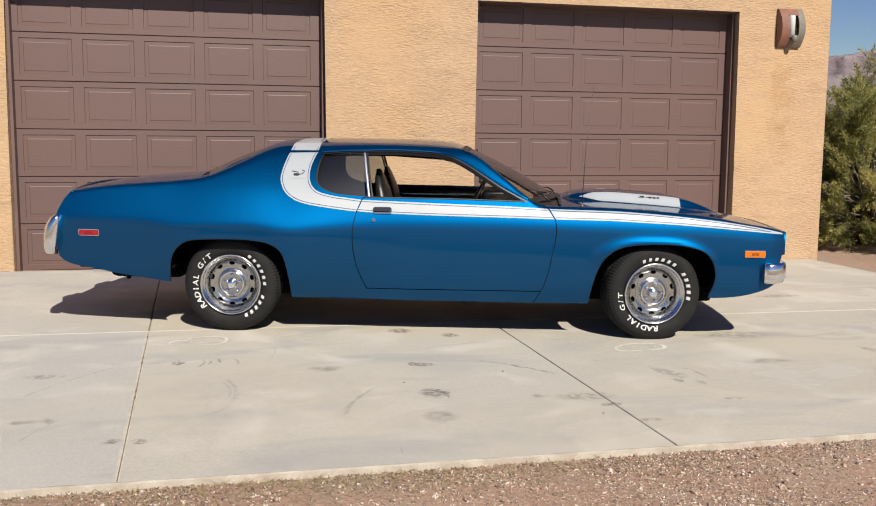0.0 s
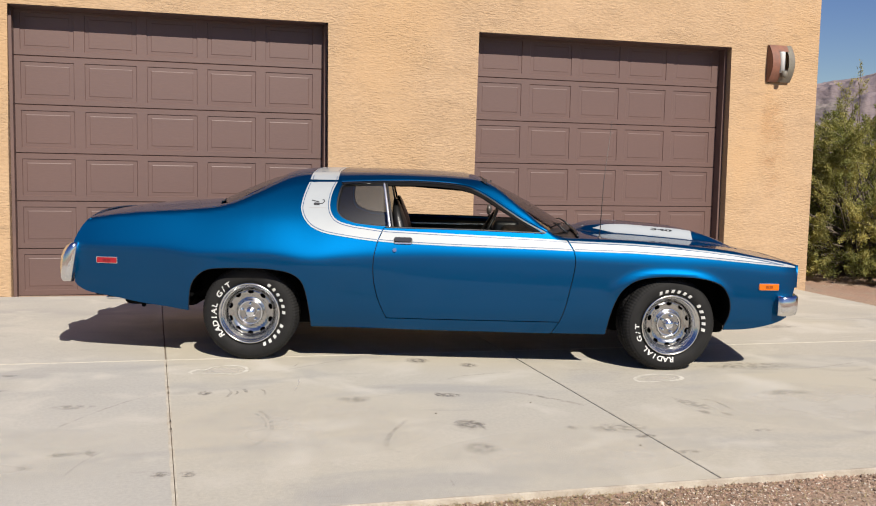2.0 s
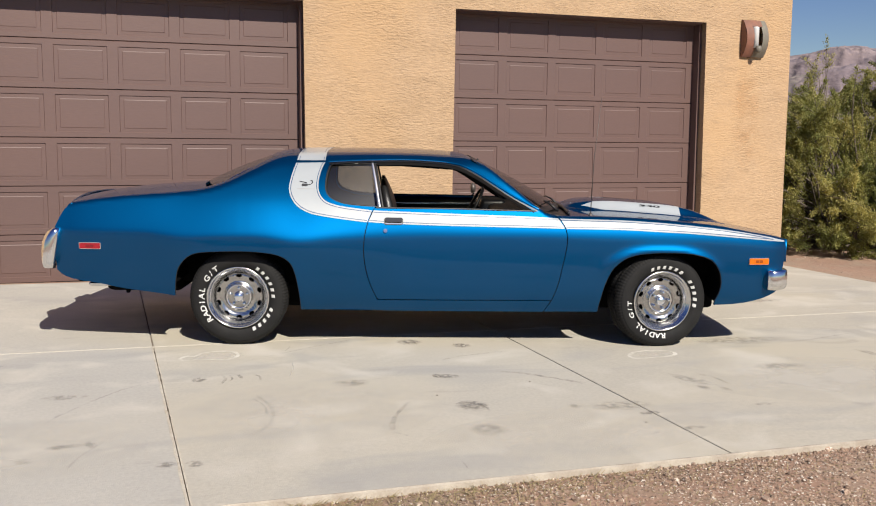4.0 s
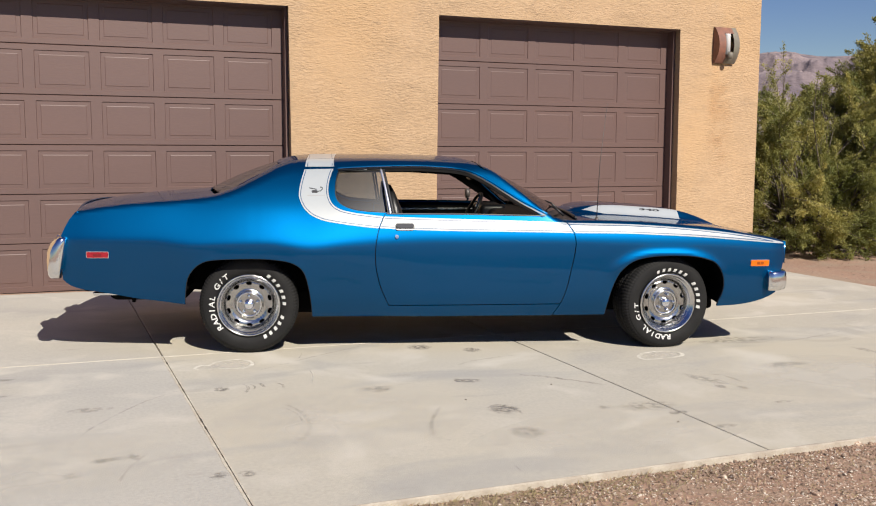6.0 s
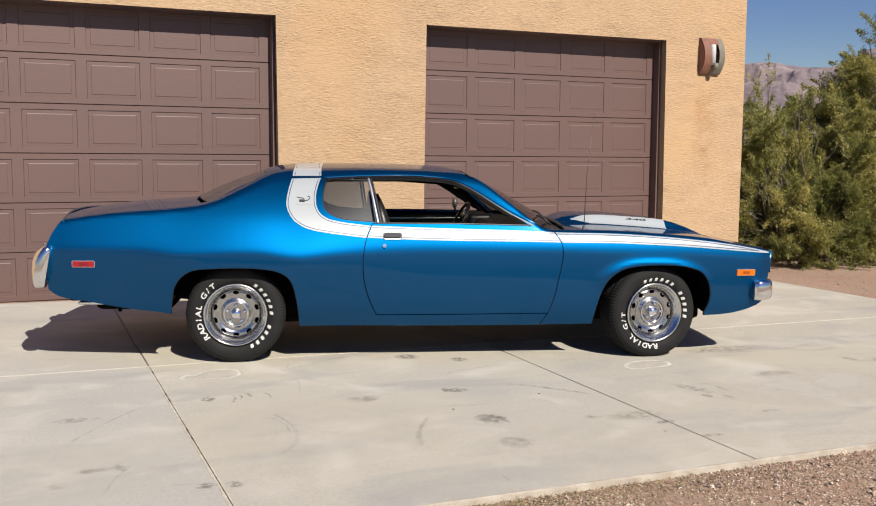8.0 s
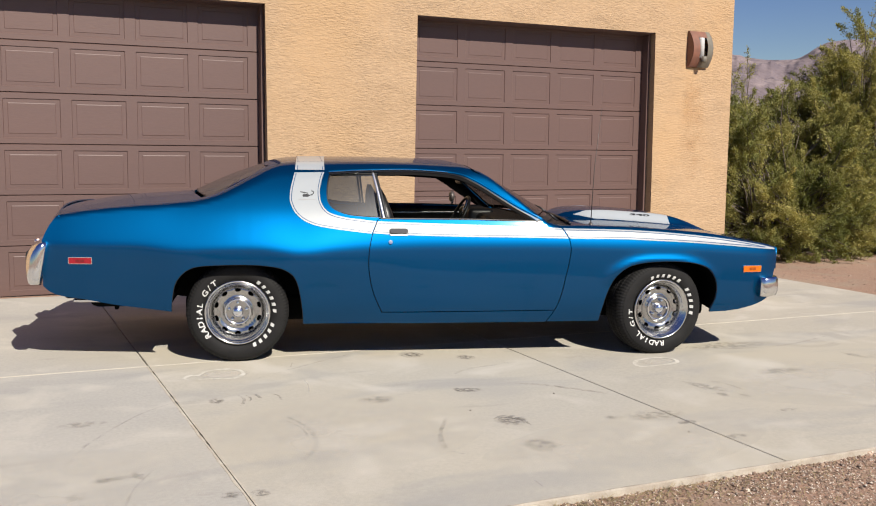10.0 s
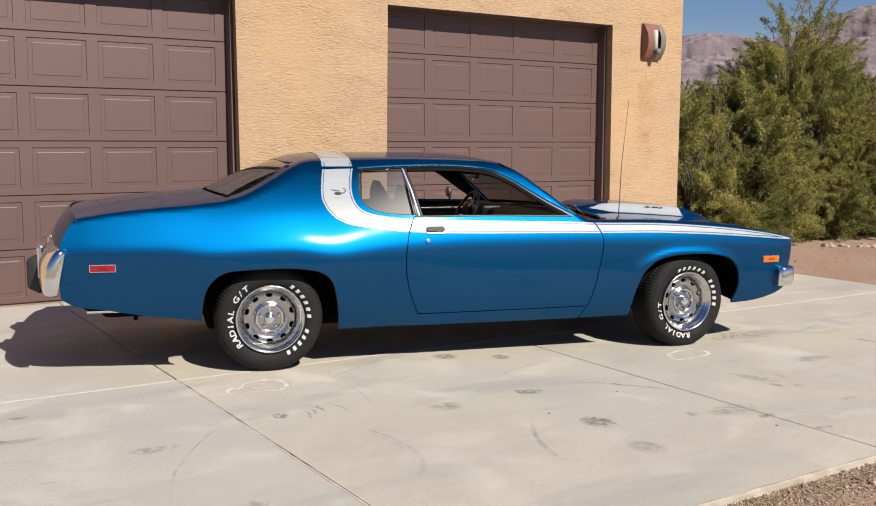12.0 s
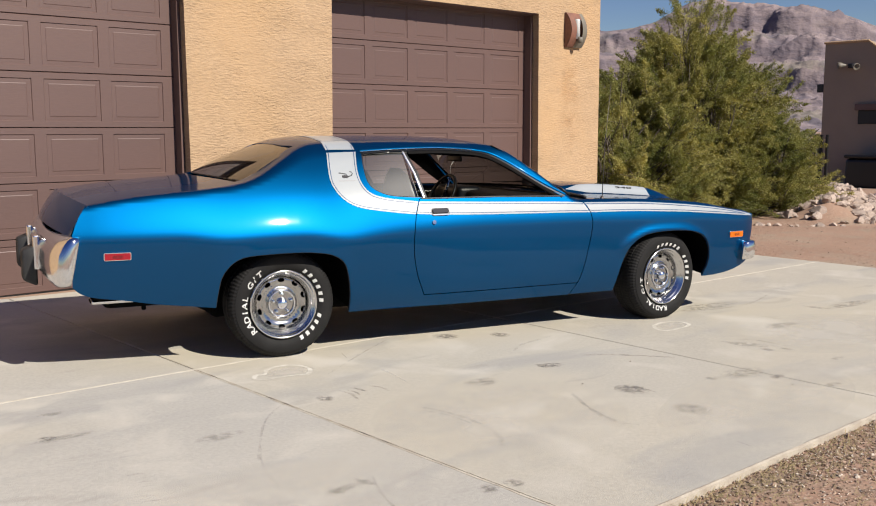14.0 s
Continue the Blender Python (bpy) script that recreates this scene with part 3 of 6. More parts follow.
def panel(name, f, outline, mat, parent, step=0.03, edge=None, holes=(), lift=0.0, depth=0.014, label="", mirror=False, swap=False):
    """A curved sheet: a region of the u, v plane laid on the surface f, with its rim turned inwards and true normals."""
    uv, faces, rim = fill(outline, step, edge, holes)
    flip = -1 if swap else 1
    ns = [flip * normal_of(f, *p) for p in uv]
    vs = [f(*p) + lift * n for p, n in zip(uv, ns)]
    if mirror:
        vs = [Vector((p.x, -p.y, p.z)) for p in vs]
        ns = [Vector((n.x, -n.y, n.z)) for n in ns]
    turn = mirror != swap
    polys = [tuple(q[::-1]) if turn else tuple(q) for q in faces]
    k = len(vs)
    allv, alln = list(vs), list(ns)
    if depth:
        used, back = {}, {}
        for a, b in rim:
            for i in (a, b):
                if i not in back:
                    used[i] = len(allv)
                    allv.append(vs[i])
                    alln.append(None)
                    back[i] = len(allv)
                    allv.append(vs[i] - depth * ns[i])
                    alln.append(None)
            q = (used[b], used[a], back[a], back[b])
            polys.append(q[::-1] if turn else q)
    me = bpy.data.meshes.new(name)
    me.from_pydata([tuple(p) for p in allv], [], polys)
    me.update()
    for p in me.polygons:
        p.use_smooth = True
    fallback = [tuple(v.normal) for v in me.vertices]
    me.normals_split_custom_set_from_vertices([tuple(n) if n is not None else fallback[i] for i, n in enumerate(alln)])
    me.materials.append(mat)
    ob = new(name, me)
    ob.parent = parent
    if label:
        tagged(ob, label)
    return ob


# the lines of the body side
DOOR_REAR = smooth_line([(0.915, 0.945), (0.890, 0.890), (0.869, 0.834), (0.853, 0.76), (0.847, 0.688), (0.849, 0.62), (0.857, 0.559), (0.879, 0.468), (0.91, 0.39), (0.943, 0.322)])
DOOR_FRONT = smooth_line([(2.150, 0.925), (2.179, 0.883), (2.205, 0.85), (2.222, 0.817), (2.231, 0.77), (2.232, 0.726), (2.220, 0.64), (2.203, 0.557), (2.187, 0.47), (2.165, 0.388), (2.140, 0.322)])
SEAM_LOW = [(2.140, 0.322), (2.118, 0.285), (2.090, 0.238)]
QUARTER_GLASS = smooth_line([(0.955, 0.953), (0.85, 0.957), (0.732, 0.968), (0.66, 0.988), (0.608, 1.018), (0.582, 1.060), (0.578, 1.12), (0.588, 1.190), (0.606, 1.236), (0.632, 1.245), (0.75, 1.252), (0.93, 1.258)])
DOOR_GLASS_TOP = smooth_line([(0.93, 1.258), (1.15, 1.262), (1.36, 1.252), (1.46, 1.238), (1.54, 1.212), (1.64, 1.160), (1.75, 1.090), (1.88, 1.010), (2.010, 0.935)])
G = 0.003


def shifted(line, dx, dz=0.0):
    return [(x + dx, z + dz) for x, z in line]


def uniside_outline():
    low = smooth_line([(-1.192, 0.515), (-1.160, 0.482), (-1.108, 0.457), (-1.03, 0.440), (-0.928, 0.425), (-0.75, 0.389), (-0.58, 0.366), (-0.46, 0.350)], 3)
    top = [(x, s_top(x)) for x in np.arange(2.06, -1.08, -0.04)]
    tail = [(-1.098, s_top(-1.098)), (-1.120, 0.938), (-1.143, 0.905), (-1.165, 0.86), (-1.184, 0.81), (-1.190, 0.785)]
    return (low + smooth_line(REAR_ARCH, 4) + [(0.60, 0.245), (1.2, 0.240), (2.090 - G, 0.236)] + [(x - G, z) for x, z in SEAM_LOW[::-1]] + [(2.138, 0.322 - G)]
            + [(1.5, 0.3205 - G), (0.943 - G, 0.322 - G)] + shifted(DOOR_REAR[::-1][1:], -G) + [(0.925, 0.953)] + QUARTER_GLASS[1:] + DOOR_GLASS_TOP[1:] + [(2.045, 0.925), (2.085, 0.915)] + top + tail)


def door_outline():
    return shifted(DOOR_REAR, G)[:-1] + [(0.945 + G, 0.322 + G), (1.5, 0.321 + G), (2.136, 0.322 + G)] + shifted(DOOR_FRONT[::-1][1:-1], -G) + [(2.146, 0.920), (2.02, 0.933), (1.5, 0.943)]


def fender_outline():
    nose = [(3.768, s_top(3.768)), (3.779, 0.735), (3.781, 0.70), (3.776, 0.64), (3.764, 0.578), (3.745, 0.50), (3.73, 0.43), (3.722, 0.395)]
    low = [(3.68, 0.370), (3.628, 0.348), (3.56, 0.328), (3.496, 0.314), (3.40, 0.302)]
    top = [(x, s_top(x)) for x in np.arange(2.10, 3.75, 0.05)]
    return [(2.467, 0.240), (2.090 + G, 0.238)] + shifted(SEAM_LOW[::-1][1:-1], G) + shifted(DOOR_FRONT[::-1], G) + [(2.11, 0.93)] + top + nose + low + smooth_line(FRONT_ARCH, 4)[:-1]


# both sides of the car
SIDES = []
for far in (False, True):
    SIDES.append((panel("body_side", skin, uniside_outline(), M_PAINT, car, 0.02, 0.018, mirror=far, depth=0.018),
                  panel("door", skin, door_outline(), M_PAINT, car, 0.02, 0.018, mirror=far, depth=0.02),
                  panel("front_fender", skin, fender_outline(), M_PAINT, car, 0.02, 0.018, mirror=far, depth=0.018)))


def bridge(x, angle=1.40):
    """The inner edge of the rounded shoulder: half width and height."""
    p = skin(x, s_top(x, angle))
    return -p.y, p.z


CROWN = curve([(-1.2, 0.036), (-0.4, 0.036), (-0.1, 0.042), (0.15, 0.044), (0.3, 0.032), (0.6, 0.031), (1.5, 0.031), (1.66, 0.02), (2.1, 0.02), (2.6, 0.012), (3.3, 0.016), (3.8, 0.012)])


def top_skin(x, v):
    """Hood, roof and deck: v runs from one shoulder (-1) to the other (1)."""
    w, z = bridge(x)
    return Vector((x, w * v, z + CROWN(x) * (1 - v * v) * 1.0))


def build_tops():
    panel("hood", top_skin, [(2.26, -0.99), (3.74, -0.99), (3.80, -0.6), (3.82, 0.0), (3.80, 0.6), (3.74, 0.99), (2.26, 0.99), (2.30, 0.5), (2.32, 0.0), (2.30, -0.5)], M_PAINT, car, 0.06)
    panel("cowl", top_skin, [(2.10, -0.99), (2.252, -0.99), (2.29, -0.5), (2.31, 0.0), (2.29, 0.5), (2.252, 0.99), (2.10, 0.99)], M_BLACK, car, 0.08, lift=-0.004)
    panel("roof", top_skin, [(0.235, -1.0), (1.60, -1.0), (1.60, 1.0), (0.235, 1.0), (0.20, 0.9), (0.165, 0.6), (0.15, 0.0), (0.165, -0.6), (0.20, -0.9)], M_PAINT, car, 0.06, depth=0.02)
    panel("deck_lid", top_skin, [(-1.098, -1.0), (-0.22, -1.0), (-0.30, -0.5), (-0.34, 0.0), (-0.30, 0.5), (-0.22, 1.0), (-1.098, 1.0), (-1.148, 0.6), (-1.178, 0.25), (-1.183, 0.0), (-1.178, -0.25), (-1.148, -0.6)], M_PAINT, car, 0.06)
    for k in (-1, 1):
        cap = [(-0.235, k * 1.0), (0.245, k * 1.0), (0.215, k * 0.90), (0.16, k * 0.86), (0.0, k * 0.86), (-0.15, k * 0.87), (-0.25, k * 0.90)]
        panel("sail_cap", top_skin, cap if k < 0 else cap[::-1], M_PAINT, car, 0.04, depth=0.01)


build_tops()


def windscreen(u, v):
    """u across from -1 to 1, v from the base up to the header."""
    base = Vector((2.05 + 0.24 * (1 - u * u), 0.805 * u, 0.945 - 0.012 * u * u))
    top = Vector((1.600 + 0.035 * (1 - u * u), 0.655 * u, 1.268 + 0.022 * (1 - u * u)))
    p = base.lerp(top, v)
    p.z += 0.018 * math.sin(math.pi * v)
    return p


def backlight(u, v):
    base = Vector((-0.175 - 0.14 * (1 - u * u), 0.715 * u, 1.070 + 0.026 * (1 - u * u)))
    top = Vector((0.205 - 0.05 * (1 - u * u), 0.530 * u, 1.268 + 0.022 * (1 - u * u)))
    p = base.lerp(top, v)
    p.z += 0.012 * math.sin(math.pi * v)
    return p


def square(a=1.0, b=0.0):
    return [(-a, b), (a, b), (a, 1 - b), (-a, 1 - b)]


panel("windscreen", windscreen, square(), M_GLASS_TINT, car, 0.08, depth=0.005)
panel("rear_window", backlight, square(), M_GLASS_TINT, car, 0.08, depth=0.005, swap=True)




# ---- the car's trim ----
def ribbon(name, f, line, width, mat, parent, lift=0.003, mirror=False, label="", thick=0.0):
    """A narrow strip along a line of the u, v plane, laid on the surface f."""
    pts = [Vector(p) for p in line]
    bm = bmesh.new()
    rows = []
    for i, p in enumerate(pts):
        d = (pts[min(i + 1, len(pts) - 1)] - pts[max(i - 1, 0)]).normalized()
        side = Vector((-d.y, d.x)) * width / 2
        row = []
        for k in (-1, 0, 1):
            q = p + k * side
            n = normal_of(f, q.x, q.y)
            w = f(q.x, q.y) + n * (lift + (thick if k == 0 else 0))
            row.append(bm.verts.new((w.x, -w.y if mirror else w.y, w.z)))
        rows.append(row)
    for a, b in zip(rows, rows[1:]):
        for k in (0, 1):
            q = (a[k], b[k], b[k + 1], a[k + 1])
            bm.faces.new(q if mirror else q[::-1])
    return part(name, bm, mat, parent, label, smooth=True)


def offset_line(line, d):
    pts = [Vector(p) for p in line]
    out = []
    for i, p in enumerate(pts):
        t = (pts[min(i + 1, len(pts) - 1)] - pts[max(i - 1, 0)]).normalized()
        out.append((p.x - t.y * d, p.y + t.x * d))
    return out


M_PIN = material("dark blue pinstripe", (0.012, 0.075, 0.21), 0.4, coat=0.6)
M_INNER = material("interior trim", (0.010, 0.010, 0.011), 0.6, second=(0.014, 0.014, 0.014), scale=12, specular=0.2)
M_SEAL = material("weatherstrip", (0.014, 0.013, 0.013), 0.7, second=(0.010, 0.010, 0.010), scale=30, specular=0.05)

LOW_Q = smooth_line([(0.868, 0.851), (0.75, 0.864), (0.60, 0.884), (0.50, 0.903), (0.425, 0.934), (0.372, 0.980), (0.341, 1.04), (0.336, 1.09), (0.349, 1.165), (0.370, 1.238)])
UP_Q = smooth_line([(0.570, 1.246), (0.550, 1.195), (0.535, 1.13), (0.537, 1.065), (0.562, 1.012), (0.61, 0.978), (0.70, 0.955), (0.80, 0.942), (0.902, 0.930)])
LOW = curve([(0.80, 0.858), (1.05, 0.843), (1.45, 0.832), (2.03, 0.824), (2.22, 0.820), (2.6, 0.816), (2.85, 0.806), (3.03, 0.798), (3.36, 0.775), (3.765, 0.742)])
UP = curve([(0.80, 0.934), (1.05, 0.925), (1.45, 0.913), (2.0, 0.898), (2.2, 0.889), (2.6, 0.881), (2.86, 0.868), (3.1, 0.849), (3.31, 0.828), (3.55, 0.796), (3.765, 0.752)])


def span(f, a, b, n=24):
    return [(x, f(x)) for x in np.linspace(a, b, n)]


def build_stripes(far):
    side, door, fender = SIDES[far]
    for owner, low, up in ((side, LOW_Q, UP_Q[::-1]), (door, span(LOW, 0.877, 2.216), span(UP, 0.911, 2.172)), (fender, span(LOW, 2.228, 3.765, 36), span(UP, 2.184, 3.766, 36))):
        if owner is side:
            outline = low + UP_Q
        else:
            outline = low + up[::-1]
        panel("stripe", skin, outline, M_WHITE, owner, 0.02, 0.018, lift=0.0020, depth=0, mirror=far, label="white side stripe with blue pin lines")
        taper = owner is fender
        for line, d in ((low, -0.012 if owner is side else 0.012), (UP_Q if owner is side else up, -0.012)):
            pts = offset_line(line, d)
            if taper:
                pts = pts[:-2]
            ribbon("pinstripe", skin, pts, 0.0045, M_PIN, owner, lift=0.0027, mirror=far)
    # the strap that runs on over the roof
    xs = (0.374, 0.571)
    panel("stripe", skin, [(xs[0], 1.258), (xs[1], 1.262), (xs[1] + 0.004, s_top(0.57, 1.36)), (xs[0] + 0.010, s_top(0.38, 1.36))], M_WHITE, side, 0.02, lift=0.0020, depth=0, mirror=far, label="white roof strap")
    for x in (xs[0] + 0.016, xs[1] - 0.012):
        ribbon("pinstripe", skin, [(x, 1.259), (x + 0.003, 1.29), (x + 0.006, s_top(0.5, 1.36))], 0.0045, M_PIN, side, lift=0.0027, mirror=far)


for far in (False, True):
    build_stripes(far)
panel("roof_stripe", top_skin, [(0.384, -1.0), (0.575, -1.0), (0.60, 0.0), (0.575, 1.0), (0.384, 1.0), (0.40, 0.0)], M_WHITE, car, 0.05, lift=0.0012, depth=0, label="white strap over the roof")
for x in (0.399, 0.560):
    ribbon("roof_pinstripe", top_skin, [(x, v) for v in np.linspace(-1, 1, 15)], 0.0045, M_PIN, car, lift=0.002)


def rounded(x0, x1, z0, z1, r, n=4):
    pts = []
    for cx, cz, a0 in ((x1 - r, z1 - r, 0), (x0 + r, z1 - r, 90), (x0 + r, z0 + r, 180), (x1 - r, z0 + r, 270)):
        pts += [(cx + r * math.cos(radians(a0 + 90 * k / n)), cz + r * math.sin(radians(a0 + 90 * k / n))) for k in range(n + 1)]
    return pts


def flat_pane(x, z):
    """The quarter window: flatter and more upright than the body round it."""
    t = (z - 0.955) / 0.295
    p = skin(x, 0.955).lerp(skin(x, 1.25), t)
    return p + Vector((0, 0.055 * (1 - t) - 0.008 * math.sin(math.pi * t), 0))


def upright(x, z):
    """A plane standing on the door's skin at the height of the handle."""
    return Vector((x, skin(x, 0.862).y + 0.30 * (z - 0.862), z))


M_EMBLEM = material("dark grey decal", (0.05, 0.05, 0.055), 0.4)


def marker_lamp(owner, x0, x1, z0, z1, mat, dark, far, label):
    panel("bezel", skin, rounded(x0 - 0.004, x1 + 0.004, z0 - 0.004, z1 + 0.004, 0.007), M_CHROME, owner, 0.02, 0.008, lift=0.007, depth=0.01, mirror=far, label="chrome bezel")
    panel("marker_lens", skin, rounded(x0, x1, z0, z1, 0.005), mat, owner, 0.02, 0.008, lift=0.011, depth=0.008, mirror=far, label=label)
    xc = (x0 + x1) / 2
    panel("lens_core", skin, rounded(xc - 0.026, xc + 0.026, z0 + 0.010, z1 - 0.010, 0.006), dark, owner, 0.02, 0.008, lift=0.0125, depth=0, mirror=far)
    for k in range(3):
        x = x0 + (x1 - x0) * (k + 1) / 4
        ribbon("lens_rib", skin, [(x, z0 + 0.006), (x, z1 - 0.006)], 0.006, mat, owner, lift=0.0112, thick=0.002, mirror=far)


for far in (False, True):
    side, door, fender = SIDES[far]
    marker_lamp(side, -1.025, -0.889, 0.664, 0.700, M_RED, M_RED_DEEP, far, "red side marker lens")
    marker_lamp(fender, 3.506, 3.642, 0.589, 0.629, M_AMBER, M_AMBER_DEEP, far, "amber side marker lens")
    # a flush handle with its paddle, and the lock below it
    panel("handle_recess", skin, rounded(0.983, 1.112, 0.836, 0.884, 0.016), M_BLACK, door, 0.02, 0.008, lift=0.003, depth=0.004, mirror=far)
    panel("handle", upright, rounded(0.990, 1.106, 0.853, 0.881, 0.011), M_HANDLE, door, 0.02, 0.008, lift=0.012, depth=0.02, mirror=far, label="dark chrome door handle paddle")
    panel("handle_lip", skin, rounded(0.990, 1.106, 0.838, 0.846, 0.003), M_CHROME, door, 0.02, 0.008, lift=0.008, depth=0.006, mirror=far)
    panel("door_lock", skin, [(0.992 + 0.013 * math.cos(k * math.pi / 8), 0.796 + 0.013 * math.sin(k * math.pi / 8)) for k in range(16)], M_CHROME, door, 0.01, 0.006, lift=0.008, depth=0.008, mirror=far, label="round chrome door lock")
    # plain dark shapes where the sail panel carries its emblem
    panel("emblem", skin, rounded(0.420, 0.462, 1.082, 1.100, 0.008), M_EMBLEM, side, 0.02, 0.006, lift=0.0026, depth=0, mirror=far)
    ribbon("emblem", skin, [(0.405, 1.114), (0.43, 1.110), (0.455, 1.105)], 0.006, M_EMBLEM, side, lift=0.0026, mirror=far)
    ribbon("emblem", skin, [(0.462, 1.092), (0.482, 1.096), (0.494, 1.108), (0.492, 1.118), (0.478, 1.120)], 0.006, M_EMBLEM, side, lift=0.0026, mirror=far)
    ribbon("emblem", skin, [(0.392, 1.066), (0.508, 1.066)], 0.005, material("pale grey lettering bar", (0.45, 0.45, 0.45), 0.5), side, lift=0.0026, mirror=far)
    # dark backing behind the shut lines
    for line in (DOOR_REAR, DOOR_FRONT + SEAM_LOW[1:], [(0.943, 0.322), (1.5, 0.3205), (2.14, 0.322)]):
        ribbon("shut_line", skin, line, 0.03, M_GAP, car, lift=-0.010, mirror=far)
    # window surrounds: seal, gutter and the belt moulding
    ribbon("window_seal", skin, offset_line(DOOR_GLASS_TOP, -0.009), 0.026, M_SEAL, side, lift=-0.006, thick=0.008, mirror=far)
    ribbon("window_seal", skin, offset_line(QUARTER_GLASS, 0.003 * -1), 0.012, M_BLACK, side, lift=-0.010, thick=0.004, mirror=far)
    gut = offset_line(smooth_line([(0.60, 1.236), (0.75, 1.247), (0.93, 1.256), (1.15, 1.262), (1.36, 1.252), (1.46, 1.238), (1.54, 1.212), (1.64, 1.160), (1.75, 1.090), (1.88, 1.010), (2.030, 0.935)]), 0.016)
    ribbon("drip_gutter", skin, gut, 0.013, M_PAINT, side, lift=0.004, thick=0.007, mirror=far)
    ribbon("gutter_moulding", skin, [p for p in offset_line(gut, -0.0085) if p[0] < 1.42], 0.0036, M_RING, side, lift=0.0065, thick=0.0015, mirror=far, label="thin bright drip rail moulding")
    ribbon("gutter_shadow", skin, offset_line(gut, -0.015), 0.009, M_BLACK, side, lift=0.0015, mirror=far)
    ribbon("belt_moulding", skin, [(0.93, 0.948), (1.5, 0.946), (2.02, 0.936)], 0.014, M_BLACK, door, lift=-0.002, thick=0.008, mirror=far)
    panel("quarter_glass", flat_pane, QUARTER_GLASS + [(0.905, 1.258), (0.952, 0.955)], M_GLASS_HAZY, side, 0.05, 0.03, lift=-0.014, depth=0, mirror=far, label="hazy quarter window")
    ribbon("glass_channel", skin, [(0.897, 1.262), (0.925, 1.11), (0.953, 0.952)], 0.017, M_CHANNEL, side, lift=-0.006, thick=0.008, mirror=far, label="bright chrome window channel")
    ribbon("glass_rail", skin, [(0.615, 1.238), (0.68, 1.244), (0.76, 1.248), (0.80, 1.249)], 0.005, M_CHANNEL, side, lift=-0.005, thick=0.002, mirror=far, label="thin bright strip over the quarter window")
    ribbon("glass_seal", skin, [(0.916, 1.262), (0.945, 1.11), (0.973, 0.952)], 0.016, M_BLACK, side, lift=-0.012, thick=0.004, mirror=far)
    # inner faces of pillars, rails and doors
    pillar = smooth_line([(1.46, 1.238), (1.54, 1.212), (1.64, 1.160), (1.75, 1.090), (1.88, 1.010), (2.02, 0.935)])
    panel("pillar_trim", skin, offset_line(pillar, -0.012) + offset_line(pillar, 0.125)[::-1], M_INNER, side, 0.05, lift=-0.030, depth=0, mirror=far)
    panel("rail_trim", skin, [(0.40, 1.21), (0.60, 1.245), (1.10, 1.252), (1.48, 1.228), (1.50, 1.31), (0.40, 1.31)], M_INNER, side, 0.06, lift=-0.030, depth=0, mirror=far)
    panel("sail_trim", skin, [(0.05, 0.72), (0.92, 0.72), (0.92, 0.945), (0.73, 0.960), (0.60, 1.012), (0.572, 1.06), (0.575, 1.19), (0.60, 1.25), (0.42, 1.25), (0.18, 1.17), (0.05, 1.10)], M_INNER, side, 0.06, lift=-0.034, depth=0, mirror=far)
    panel("door_card", skin, [(0.93, 0.36), (2.12, 0.36), (2.12, 0.90), (2.02, 0.925), (0.93, 0.938)], M_VINYL, door, 0.06, lift=-0.055, depth=0, mirror=far)
    bm = bmesh.new()
    s = 1 if far else -1
    box(bm, 1.05, 1.62, *sorted((s * 0.80, s * 0.875)), 0.66, 0.71, bevel=0.015)
    part("armrest", bm, M_VINYL, door)
    bm = bmesh.new()
    box(bm, 1.02, 1.95, *sorted((s * 0.842, s * 0.852)), 0.868, 0.884, bevel=0.003, seg=1)
    part("door_trim", bm, M_STEEL, door, "bright inner door moulding")


# ---- hood, cowl and nose ----
BULGE_W = curve([(2.34, 0.15), (2.45, 0.275), (2.6, 0.352), (2.8, 0.375), (3.3, 0.380), (3.52, 0.366)])
BULGE_H = curve([(2.34, 0.0), (2.42, 0.035), (2.55, 0.058), (2.75, 0.064), (3.05, 0.064), (3.20, 0.060), (3.36, 0.036), (3.53, 0.0)])


def bulge(x, v):
    """The raised middle of the hood: v from -1 to 1 across it, the slopes beyond 0.73."""
    w, z = bridge(x)
    y = BULGE_W(x) * v
    base = z + CROWN(x) * (1 - (y / w) ** 2)
    a = abs(v)
    k = 1.0 if a < 0.73 else max(0.0, (1.0 - a) / 0.27)
    k = k * k * (3 - 2 * k)
    return Vector((x, y, base + BULGE_H(x) * k + 0.0015 + 0.006 * (1 - v * v) * (BULGE_H(x) / 0.064)))


